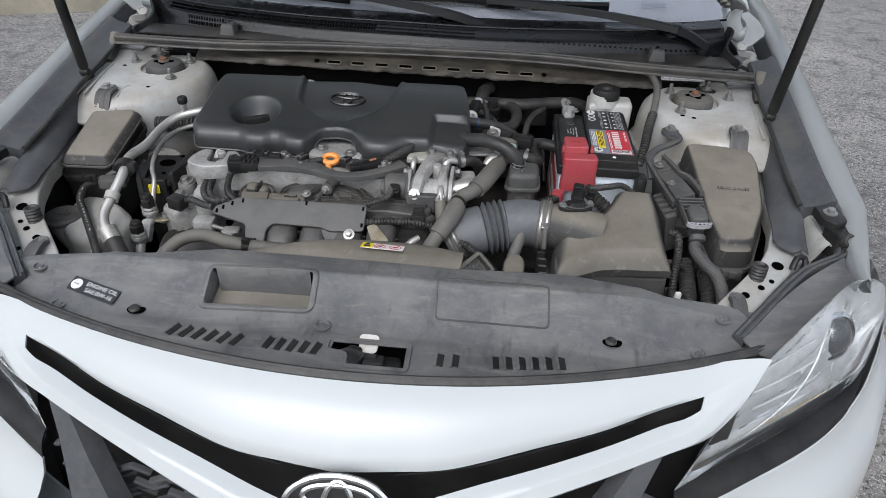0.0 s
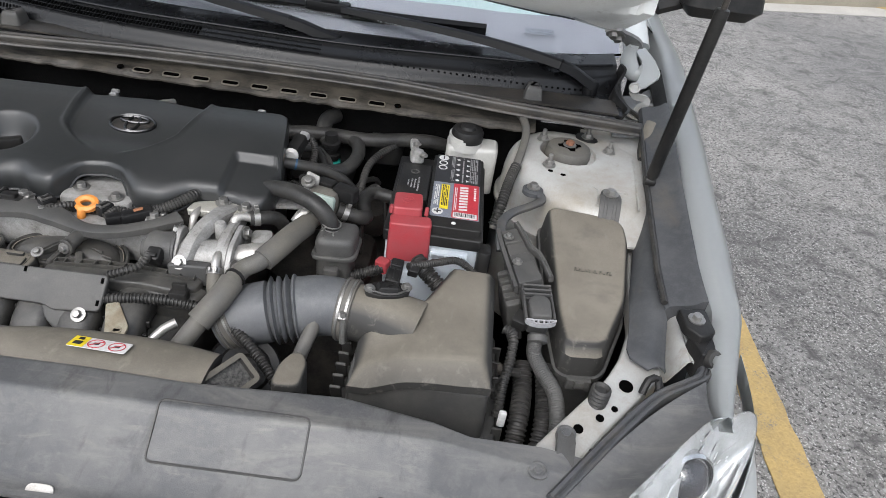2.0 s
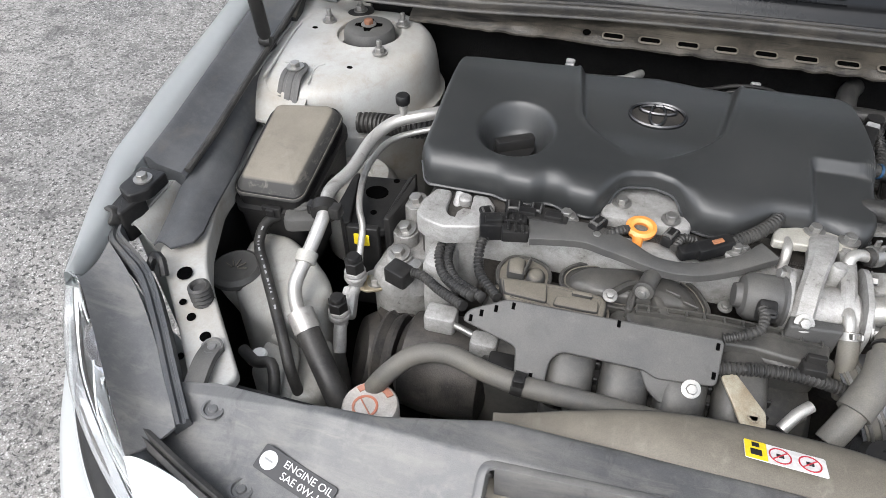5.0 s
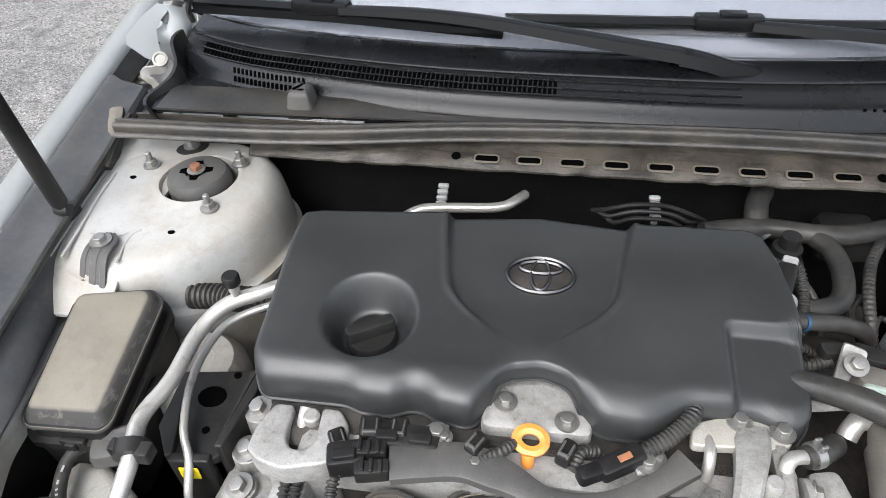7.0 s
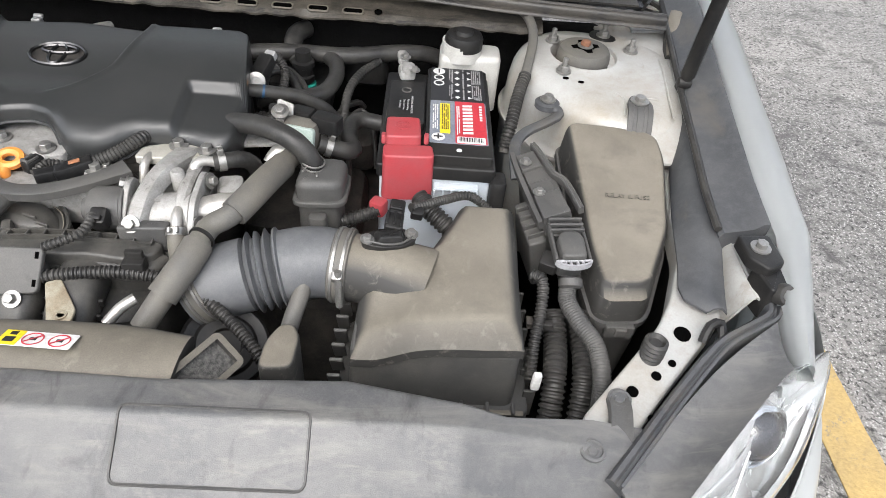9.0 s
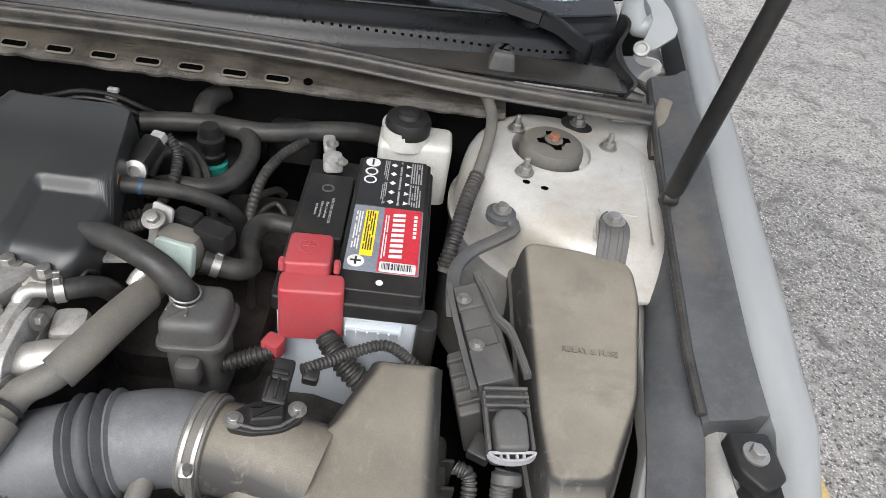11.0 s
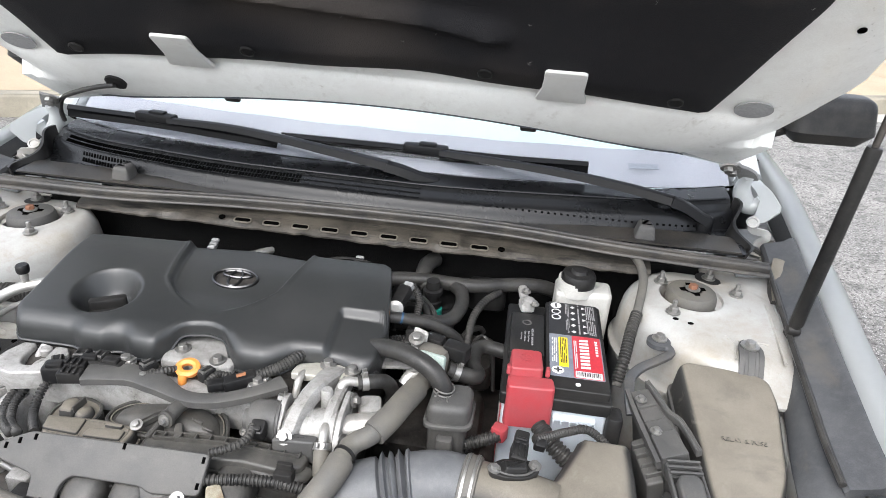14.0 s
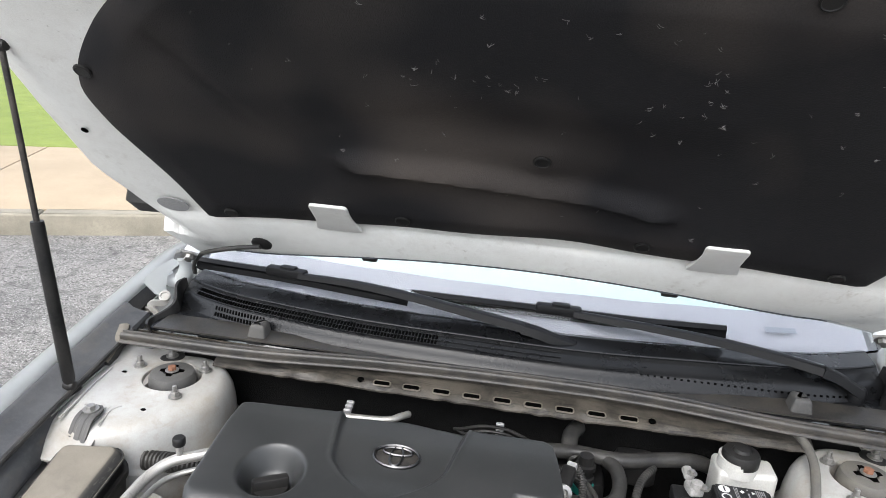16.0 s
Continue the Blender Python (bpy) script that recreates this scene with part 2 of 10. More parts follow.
KERB = mat("stained_concrete", (0.30, 0.27, 0.21), 0.85, 0, (0.18, 0.165, 0.13), 0.5, 2.5, 160, 0.5, 0.003)
LAWN = mat("grass", (0.13, 0.175, 0.03), 0.9, 0, (0.19, 0.235, 0.05), 0.5, 3, 90, 0.8, 0.01)
LINE = mat("worn_yellow_paint", (0.40, 0.280, 0.105), 0.75, 0, (0.31, 0.225, 0.10), 0.45, 9, 130, 0.6, 0.004)


def streaks(m, scale, color, low, high):
    """Wiped dust: long streaks of a paler colour over a surface."""
    n, l = m.node_tree.nodes, m.node_tree.links
    geo, stretch, tex, ramp, mix = n.new("ShaderNodeNewGeometry"), n.new("ShaderNodeMapping"), n.new("ShaderNodeTexNoise"), n.new("ShaderNodeValToRGB"), n.new("ShaderNodeMix")
    stretch.inputs["Scale"].default_value = scale
    tex.inputs["Scale"].default_value, tex.inputs["Detail"].default_value, tex.inputs["Roughness"].default_value = 1.0, 9.0, 0.68
    tex.inputs["Distortion"].default_value = 0.6
    ramp.color_ramp.elements[0].position, ramp.color_ramp.elements[1].position = low, high
    mix.data_type = "RGBA"
    mix.inputs[7].default_value = (*color, 1)
    b = n["Principled BSDF"]
    old = b.inputs["Base Color"].links[0].from_socket
    l.new(geo.outputs["Position"], stretch.inputs[0]), l.new(stretch.outputs[0], tex.inputs["Vector"]), l.new(tex.outputs["Fac"], ramp.inputs[0])
    l.new(ramp.outputs[0], mix.inputs[0]), l.new(old, mix.inputs[6]), l.new(mix.outputs[2], b.inputs["Base Color"])


def speckle(m, broad, fine, color, low, high):
    """Specks of dirt that gather in loose patches."""
    n, l = m.node_tree.nodes, m.node_tree.links
    geo, patch, dots, where, ramp, both, mix = n.new("ShaderNodeNewGeometry"), n.new("ShaderNodeTexNoise"), n.new("ShaderNodeTexNoise"), n.new("ShaderNodeMapRange"), n.new("ShaderNodeMapRange"), n.new("ShaderNodeMath"), n.new("ShaderNodeMix")
    patch.inputs["Scale"].default_value, patch.inputs["Detail"].default_value = broad, 3.0
    dots.inputs["Scale"].default_value, dots.inputs["Detail"].default_value, dots.inputs["Roughness"].default_value = fine, 6.0, 0.7
    where.inputs["From Min"].default_value, where.inputs["From Max"].default_value = 0.50, 0.66
    ramp.inputs["From Min"].default_value, ramp.inputs["From Max"].default_value = low, high
    both.operation, mix.data_type = "MULTIPLY", "RGBA"
    mix.inputs[7].default_value = (*color, 1)
    b = n["Principled BSDF"]
    old = b.inputs["Base Color"].links[0].from_socket
    l.new(geo.outputs["Position"], patch.inputs["Vector"]), l.new(geo.outputs["Position"], dots.inputs["Vector"])
    l.new(patch.outputs["Fac"], where.inputs["Value"]), l.new(dots.outputs["Fac"], ramp.inputs["Value"])
    l.new(where.outputs[0], both.inputs[0]), l.new(ramp.outputs[0], both.inputs[1]), l.new(both.outputs[0], mix.inputs[0])
    l.new(old, mix.inputs[6]), l.new(mix.outputs[2], b.inputs["Base Color"])


speckle(LINE, 14, 110, (0.17, 0.155, 0.125), 0.50, 0.64)
streaks(ASPHALT, (0.9, 1.8, 1), (0.27, 0.262, 0.25), 0.52, 0.80)
streaks(ASPHALT, (75, 75, 75), (0.045, 0.044, 0.042), 0.49, 0.62)
streaks(ASPHALT, (9, 9, 9), (0.075, 0.073, 0.070), 0.50, 0.70)
streaks(LEDGE, (12, 9, 30), (0.105, 0.094, 0.078), 0.54, 0.82)
BAY.node_tree.nodes["Mix"].inputs[0].default_value = 0.12
speckle(BAY, 6, 150, (0.20, 0.17, 0.125), 0.66, 0.80)
speckle(ALLOY, 30, 220, (0.07, 0.065, 0.06), 0.55, 0.70)
speckle(CASE, 14, 90, (0.20, 0.20, 0.19), 0.58, 0.72)
streaks(SHROUD, (5, 26, 12), (0.185, 0.176, 0.160), 0.50, 0.80)
streaks(SHROUD, (16, 70, 30), (0.150, 0.142, 0.130), 0.56, 0.76)
streaks(SHROUD, (22, 9, 20), (0.032, 0.031, 0.031), 0.56, 0.74)
# dusty tan on faces turned up; steep faces go near-black, by normal Z
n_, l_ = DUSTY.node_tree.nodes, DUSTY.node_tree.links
geo_, axes_, facing_up, by_slope = n_.new("ShaderNodeNewGeometry"), n_.new("ShaderNodeSeparateXYZ"), n_.new("ShaderNodeMapRange"), n_.new("ShaderNodeMix")
facing_up.inputs["From Min"].default_value, facing_up.inputs["From Max"].default_value = 0.62, 0.90
by_slope.data_type = "RGBA"
by_slope.inputs[6].default_value = (0.040, 0.039, 0.037, 1)
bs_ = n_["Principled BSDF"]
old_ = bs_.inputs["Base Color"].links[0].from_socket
l_.new(geo_.outputs["Normal"], axes_.inputs[0]), l_.new(axes_.outputs[2], facing_up.inputs["Value"]), l_.new(facing_up.outputs[0], by_slope.inputs[0])
l_.new(old_, by_slope.inputs[7]), l_.new(by_slope.outputs[2], bs_.inputs["Base Color"])
streaks(DUSTY, (10, 16, 30), (0.070, 0.065, 0.057), 0.56, 0.92)
streaks(DUSTY, (70, 45, 70), (0.215, 0.199, 0.169), 0.56, 0.90)
streaks(PLASTIC, (90, 60, 90), (0.125, 0.121, 0.113), 0.60, 0.90)
streaks(BAY, (8, 8, 14), (0.22, 0.175, 0.115), 0.61, 0.85)
streaks(BAY, (30, 12, 20), (0.20, 0.17, 0.125), 0.63, 0.80)
streaks(COVER, (10, 5, 9), (0.055, 0.054, 0.051), 0.60, 0.95)
streaks(PLASTIC, (30, 30, 30), (0.028, 0.0276, 0.027), 0.58, 0.95)
streaks(ALLOY, (34, 34, 34), (0.10, 0.095, 0.085), 0.56, 0.82)
streaks(PIPE, (26, 26, 26), (0.14, 0.13, 0.115), 0.57, 0.80)
streaks(LIP, (12, 90, 60), (0.006, 0.0054, 0.0047), 0.50, 0.64)
streaks(LIP, (40, 40, 40), (0.075, 0.066, 0.053), 0.58, 0.72)
streaks(NATURAL, (18, 18, 10), (0.16, 0.145, 0.115), 0.56, 0.85)
streaks(COWL, (4, 30, 20), (0.024, 0.0235, 0.023), 0.56, 0.92)
streaks(DUCT, (22, 12, 16), (0.055, 0.055, 0.058), 0.56, 0.85)
streaks(HOSE, (24, 24, 24), (0.055, 0.053, 0.050), 0.58, 0.95)


def glass_mat(name, tint, rough=0.02, ior=1.45):
    m = bpy.data.materials.new(name)
    m.use_nodes = True
    b = m.node_tree.nodes["Principled BSDF"]
    b.inputs["Base Color"].default_value = (*tint, 1)
    b.inputs["Roughness"].default_value = rough
    b.inputs["Transmission Weight"].default_value = 1.0
    b.inputs["IOR"].default_value = ior
    return m


GLASS = glass_mat("tinted_glass", (0.93, 0.95, 0.95), 0.02, 1.5)
LENS = gloss(glass_mat("clear_lens", (0.97, 0.98, 0.985), 0.02, 1.03), Coat_Weight=0.6, Coat_Roughness=0.03)
PAINT.node_tree.nodes["Mix"].inputs[0].default_value = 0.05


# ---- builders ----
WHERE = {}


def thing(name, place, label, category, group="", kind=""):
    ob = new(name)
    ob.location = place
    ob.empty_display_size = 0.02
    WHERE[ob.name] = Vector(place)
    return tagged(ob, label, category, group, kind)


def mesh_of(name, bm, material, smooth=40):
    bmesh.ops.recalc_face_normals(bm, faces=bm.faces)
    me = bpy.data.meshes.new(name)
    bm.to_mesh(me)
    bm.free()
    me.materials.append(material)
    for p in me.polygons:
        p.use_smooth = True
    me.set_sharp_from_angle(angle=radians(smooth))
    return me


def world_of(ob):
    p = Vector((0, 0, 0))
    while ob:
        p = p + ob.location
        ob = ob.parent
    return p


def part(name, bm, material, parent, label="", smooth=40):
    ob = new(name, mesh_of(name, bm, material, smooth))
    ob.parent = parent
    ob.location = -world_of(parent)
    return tagged(ob, label)


def part_at(name, me, parent, m, label=""):
    """One more part on a mesh that others share, at the pose m of the world."""
    ob = new(name, me)
    ob.parent = parent
    ob.matrix_basis = Matrix.Translation(-world_of(parent)) @ m
    return tagged(ob, label)


def single(name, bm, material, label, category, group="", kind="", smooth=40):
    ob = new(name, mesh_of(name, bm, material, smooth))
    return tagged(ob, label, category, group, kind)


def loft(bm, rings, closed=True, caps=True):
    rows = [[bm.verts.new(p) for p in r] for r in rings]
    k = len(rows[0])
    for a, b in zip(rows, rows[1:]):
        for i in range(k if closed else k - 1):
            j = (i + 1) % k
            bm.faces.new((a[i], a[j], b[j], b[i]))
    if caps and closed:
        bm.faces.new(rows[0][::-1])
        bm.faces.new(rows[-1])
    return bm


def inset(poly, d):
    out, k = [], len(poly)
    area = sum(poly[i][0] * poly[(i + 1) % k][1] - poly[(i + 1) % k][0] * poly[i][1] for i in range(k))
    sgn = 1 if area > 0 else -1
    for i in range(k):
        p, q, r = Vector(poly[i - 1]), Vector(poly[i]), Vector(poly[(i + 1) % k])
        a, b = (q - p).normalized(), (r - q).normalized()
        na, nb = Vector((-a.y, a.x)) * sgn, Vector((-b.y, b.x)) * sgn
        m = (na + nb)
        m = m / max(0.35, m.length_squared / 2)
        out.append(tuple(q + m * d))
    return out


def rounded(poly, r, n=5):
    out, k = [], len(poly)
    for i in range(k):
        p, q, s = Vector(poly[i - 1]), Vector(poly[i]), Vector(poly[(i + 1) % k])
        a, b = (p - q), (s - q)
        d = min(r, a.length * 0.45, b.length * 0.45)
        a, b = q + a.normalized() * d, q + b.normalized() * d
        for j in range(n + 1):
            t = j / n
            out.append(tuple(a * (1 - t) ** 2 + q * 2 * t * (1 - t) + b * t * t))
    return out


def prism(bm, poly, z0, z1, bevel=0.006, draft=0.0, n=4, foot=0.0, m=None):
    """A block of that outline, its top edge rounded; draft: how far the top is drawn in; m: a pose."""
    rings = []
    z1f = z1 if callable(z1) else (lambda x, y: z1)
    if foot:
        rings.append([(x, y, z0) for x, y in inset(poly, foot)])
        rings.append([(x, y, z0 + foot) for x, y in poly])
    else:
        rings.append([(x, y, z0) for x, y in poly])
    for j in range(n + 1):
        a = j / n * math.pi / 2
        d = draft + bevel * (1 - math.cos(a))
        rings.append([(x, y, z1f(x, y) - bevel * (1 - math.sin(a))) for x, y in inset(poly, d)])
    if m:
        rings = [[m @ Vector(p) for p in r] for r in rings]
    return loft(bm, rings)


def box(bm, c, s, bevel=0.004, m=None, n=2):
    x, y, z = s[0] / 2, s[1] / 2, s[2] / 2
    poly = rounded([(-x, -y), (x, -y), (x, y), (-x, y)], min(bevel * 1.5, x * 0.9, y * 0.9), 3) if bevel else [(-x, -y), (x, -y), (x, y), (-x, y)]
    t = Matrix.Translation(c) @ (m or Matrix.Identity(4))
    b = min(bevel, z * 0.8, x * 0.8, y * 0.8)
    return prism(bm, poly, -z, z, b, 0, n, b * 0.6, t) if bevel else prism(bm, poly, -z, z, 0.0, 0, 1, 0, t)


def curve(pts, step=0.008):
    """A smooth line through the points."""
    p = [Vector(q) for q in pts]
    p = [p[0] * 2 - p[1]] + p + [p[-1] * 2 - p[-2]]
    out = []
    for i in range(1, len(p) - 2):
        k = max(2, int((p[i + 1] - p[i]).length / step))
        for j in range(k):
            t = j / k
            out.append(0.5 * ((2 * p[i]) + (p[i + 1] - p[i - 1]) * t + (2 * p[i - 1] - 5 * p[i] + 4 * p[i + 1] - p[i + 2]) * t * t + (3 * p[i] - p[i - 1] - 3 * p[i + 1] + p[i + 2]) * t ** 3))
    return out + [p[-2]]


def sweep(bm, line, ring, caps=True, up=None):
    """ring(i, s): the outline as (a, b) pairs across the line; s is the way along it."""
    rings, s, side = [], 0.0, None
    for i, p in enumerate(line):
        d = (line[min(i + 1, len(line) - 1)] - line[max(i - 1, 0)]).normalized()
        if up is not None:
            side = d.cross(Vector(up)).normalized()
        elif side is None:
            side = d.orthogonal().normalized()
        else:
            side = (side - d * side.dot(d)).normalized()
        top = side.cross(d).normalized()
        rings.append([p + side * a + top * b for a, b in ring(i, s)])
        if i + 1 < len(line):
            s += (line[i + 1] - p).length
    return loft(bm, rings, True, caps)


def disc(r, n):
    return [(r * math.cos(2 * math.pi * k / n), r * math.sin(2 * math.pi * k / n)) for k in range(n)]


def tube(bm, pts, r, n=12, step=0.008, rib=0.0, pitch=0.007):
    """A pipe through the points; r: one radius or a list for the points; rib: depth of rings along it."""
    line = curve(pts, pitch / 4 if rib else step)
    if isinstance(r, (list, tuple)):
        rc = curve([(q, 0, 0) for q in r] if len(r) == len(pts) else [(r[0], 0, 0), (r[-1], 0, 0)], 1)
        def rad(i):
            f = i / max(1, len(line) - 1) * (len(r) - 1)
            k = min(int(f), len(r) - 2)
            return r[k] + (r[k + 1] - r[k]) * (f - k)
    else:
        def rad(i):
            return r
    return sweep(bm, line, lambda i, s: disc(rad(i) + (rib * (1 if (s / pitch) % 1 < 0.5 else -1) if rib else 0), n))


def lathe(bm, profile, m=None, n=24):
    m = m or Matrix.Identity(4)
    return loft(bm, [[m @ Vector((x, y, z)) for x, y in disc(max(r, 0.0002), n)] for r, z in profile])


def sheet(bm, f, us, vs, thick=0.002, down=None):
    """A curved sheet f(u, v), with a thickness."""
    top = [[bm.verts.new(f(u, v)) for v in vs] for u in us]
    d = Vector(down or (0, 0, -1)) * thick
    low = [[bm.verts.new(q.co + d) for q in row] for row in top]
    a, b = len(us), len(vs)
    for i in range(a - 1):
        for j in range(b - 1):
            bm.faces.new((top[i][j], top[i + 1][j], top[i + 1][j + 1], top[i][j + 1]))
            bm.faces.new((low[i][j + 1], low[i + 1][j + 1], low[i + 1][j], low[i][j]))
    edge = [(i, 0) for i in range(a)] + [(a - 1, j) for j in range(1, b)] + [(i, b - 1) for i in range(a - 2, -1, -1)] + [(0, j) for j in range(b - 2, 0, -1)]
    for (i, j), (k, h) in zip(edge, edge[1:] + edge[:1]):
        bm.faces.new((top[i][j], low[i][j], low[k][h], top[k][h]))
    return bm


def span(a, b, n):
    return [a + (b - a) * i / n for i in range(n + 1)]


def inter(x, table):
    """Straight-line reading of a table of (key, value)."""
    if x <= table[0][0]:
        return table[0][1]
    for (a, p), (b, q) in zip(table, table[1:]):
        if x <= b:
            return p + (q - p) * (x - a) / (b - a)
    return table[-1][1]


def bolt_mesh(name, r=0.006, material=None, stud=0.0, washer=1.7):
    bm = bmesh.new()
    lathe(bm, [(r * washer, 0), (r * washer, r * 0.3), (r * 1.2, r * 0.35)], n=18)
    prism(bm, [(r * math.cos(a * math.pi / 3), r * math.sin(a * math.pi / 3)) for a in range(6)], r * 0.3, r * 1.3, r * 0.15)
    if stud:
        lathe(bm, [(r * 0.5, r), (r * 0.5, r + stud), (r * 0.35, r + stud + 0.001)], n=10)
    return mesh_of(name, bm, material or STEEL)


def aim(p, normal=(0, 0, 1)):
    return Matrix.Translation(p) @ Vector(normal).to_track_quat("Z", "Y").to_matrix().to_4x4()


BOLT = bolt_mesh("bolt", 0.0065)
SMALLBOLT = bolt_mesh("small_bolt", 0.0045)
STUDBOLT = bolt_mesh("stud_nut", 0.0075, STEEL, 0.012, 1.5)


def letters(name, text, size, parent, m, material, width=1.0, thick=0.0006, label=""):
    c = bpy.data.curves.new(name, "FONT")
    c.body, c.size, c.extrude, c.align_x, c.align_y = text, size, thick, "CENTER", "CENTER"
    tmp = new(name, c)
    me = bpy.data.meshes.new_from_object(tmp.evaluated_get(bpy.context.evaluated_depsgraph_get()))
    bpy.data.objects.remove(tmp)
    me.materials.clear()
    me.materials.append(material)
    ob = new(name, me)
    ob.parent = parent
    ob.matrix_basis = Matrix.Translation(-world_of(parent)) @ m @ Matrix.Diagonal((width, 1, 1, 1))
    return tagged(ob, label)


# ---- ground ----
bm = bmesh.new()
sheet(bm, lambda u, v: Vector((u, v, 0)), span(-400, 400, 8), span(-400, 400, 8), 0.1)
single("ground", bm, ASPHALT, "weathered grey asphalt car park with pale stone chips", "ground", kind="structure")

KA, KD = Vector((-3.28, 4.17)), Vector((0.93, 0.37)).normalized()
KN = Vector((-KD.y, KD.x))


def along(a, b, z):
    p = KA + KD * a + KN * b
    return Vector((p.x, p.y, z))


bm = bmesh.new()
for k in range(-7, 8):
    prism(bm, rounded([tuple(along(a, b, 0)[:2]) for a, b in ((k * 3 + 0.006, 0), (k * 3 + 2.994, 0), (k * 3 + 2.994, 0.15), (k * 3 + 0.006, 0.15))], 0.01, 2), 0.0, 0.15, 0.02)
single("kerb", bm, KERB, "stained concrete kerb at the edge of the car park", "kerb", kind="structure")
slab = thing("pavement", along(0, 1.4, 0), "tan concrete pavement behind the kerb", "pavement", kind="structure")
bm = bmesh.new()
prism(bm, [(-0.745, -1.24), (0.745, -1.24), (0.745, 1.24), (-0.745, 1.24)], 0, 0.145, 0.008)
SLAB = mesh_of("slab", bm, WALKWAY)
for k in range(-10, 11):
    part_at("slab", SLAB, slab, Matrix.Translation(along(k * 1.5, 1.395, 0)) @ pose(0, 0, 0, 0, 0, math.degrees(math.atan2(KD.y, KD.x))))
bm = bmesh.new()
prism(bm, [tuple(along(a, b, 0)[:2]) for a, b in ((-40, 2.64), (40, 2.64), (40, 30), (-40, 30))], 0.0, 0.15, 0.01)
single("lawn", bm, LAWN, "mown green lawn behind the pavement", "lawn", kind="structure")

bm = bmesh.new()
sheet(bm, lambda u, v: Vector((1.294 + 0.003 * v + u * 0.120 + 0.006 * noise.noise(Vector((u * 9, v * 14, 3))), v, 0.004)), span(0, 1, 3), span(-2.6, 2.08, 200), 0.003)
single("yellow_line", bm, LINE, "worn yellow parking line painted on the asphalt", "road marking", kind="structure")
bm = bmesh.new()
sheet(bm, lambda u, v: Vector((1.0 + u * 12 - v * 0.36, 5.7 + v + u * 4.3, 0.005)), span(0, 1, 2), span(0, 12, 2), 0.004)
single("concrete_lane", bm, CONCRETE, "pale concrete lane beyond the asphalt", "lane", kind="structure")
bm = bmesh.new()
sheet(bm, lambda u, v: Vector((3.6 + u * 2.4 + v * 0.1, 7.45 - u * 0.75 + v, 0.010)), span(0, 1, 2), span(0, 0.1, 1), 0.004)
single("far_yellow_line", bm, LINE, "yellow line painted on the pale concrete lane", "road marking", kind="structure")

def smooth(a, b, x):
    t = max(0.0, min(1.0, (x - a) / (b - a)))
    return t * t * (3 - 2 * t)


# ---- car body ----
car = thing("car", (0, 1.3, 0), "white saloon car with its hood propped open", "car")
INX = [(0.77, 0.711), (0.86, 0.718), (0.90, 0.726), (0.93, 0.733), (1.0, 0.729), (1.1, 0.735), (1.2, 0.742), (1.35, 0.757), (1.5, 0.772), (1.7, 0.79), (2.4, 0.80)]
INZ = [(0.77, 0.796), (0.86, 0.820), (0.92, 0.828), (1.0, 0.845), (1.1, 0.860), (1.2, 0.873), (1.35, 0.888), (1.5, 0.902), (1.7, 0.925), (2.4, 0.965)]
CREST = [(0.77, 0.008), (0.86, 0.024), (0.95, 0.032), (1.05, 0.030), (1.2, 0.022), (1.5, 0.020)]
OUTX = [(0.77, 0.742), (0.86, 0.775), (0.95, 0.806), (1.05, 0.842), (1.15, 0.868), (1.35, 0.900), (1.6, 0.915), (2.0, 0.92), (2.4, 0.92)]


def flank(y, s):
    xi, zi, xo = inter(y, INX), inter(y, INZ), inter(y, OUTX)
    low = 0.24
    if abs(y - 1.36) < 0.36:
        low = max(low, 0.33 + math.sqrt(0.36 ** 2 - (y - 1.36) ** 2))
    w = inter(y, CREST)
    e, k = xo - xi - w, smooth(0.90, 1.25, y)
    q = [(xi - 0.004, zi - 0.035), (xi - 0.003, zi - 0.006), (xi + 0.1 * w, zi), (xi + w * 0.5, zi + 0.003), (xi + w, zi + 0.001), (xi + w + e * 0.16, zi - 0.005), (xi + w + e * 0.32, zi - 0.018 - 0.008 * k), (xi + w + e * 0.60, zi - 0.055 - 0.035 * k),
         (xi + w + e * 0.86, zi - 0.108 - 0.055 * k), (xi + w + e, zi - 0.22 - 0.04 * k), (xi + w + e, max(low + 0.01, 0.46)), (xi + w + e - 0.004, low), (xi + w + e - 0.03, low)]
    if y < 0.96:
        # the front tip ends at the seam above the bumper and the light
        floor = 0.775 - (y - 0.77) * 0.30
        q = [(a, max(b, floor)) for a, b in q]
        edge = max(a for a, b in q if b > floor)
        q = [(min(a, edge + 0.004), b) for a, b in q]
    return [Vector((s * a, y, b)) for a, b in q]


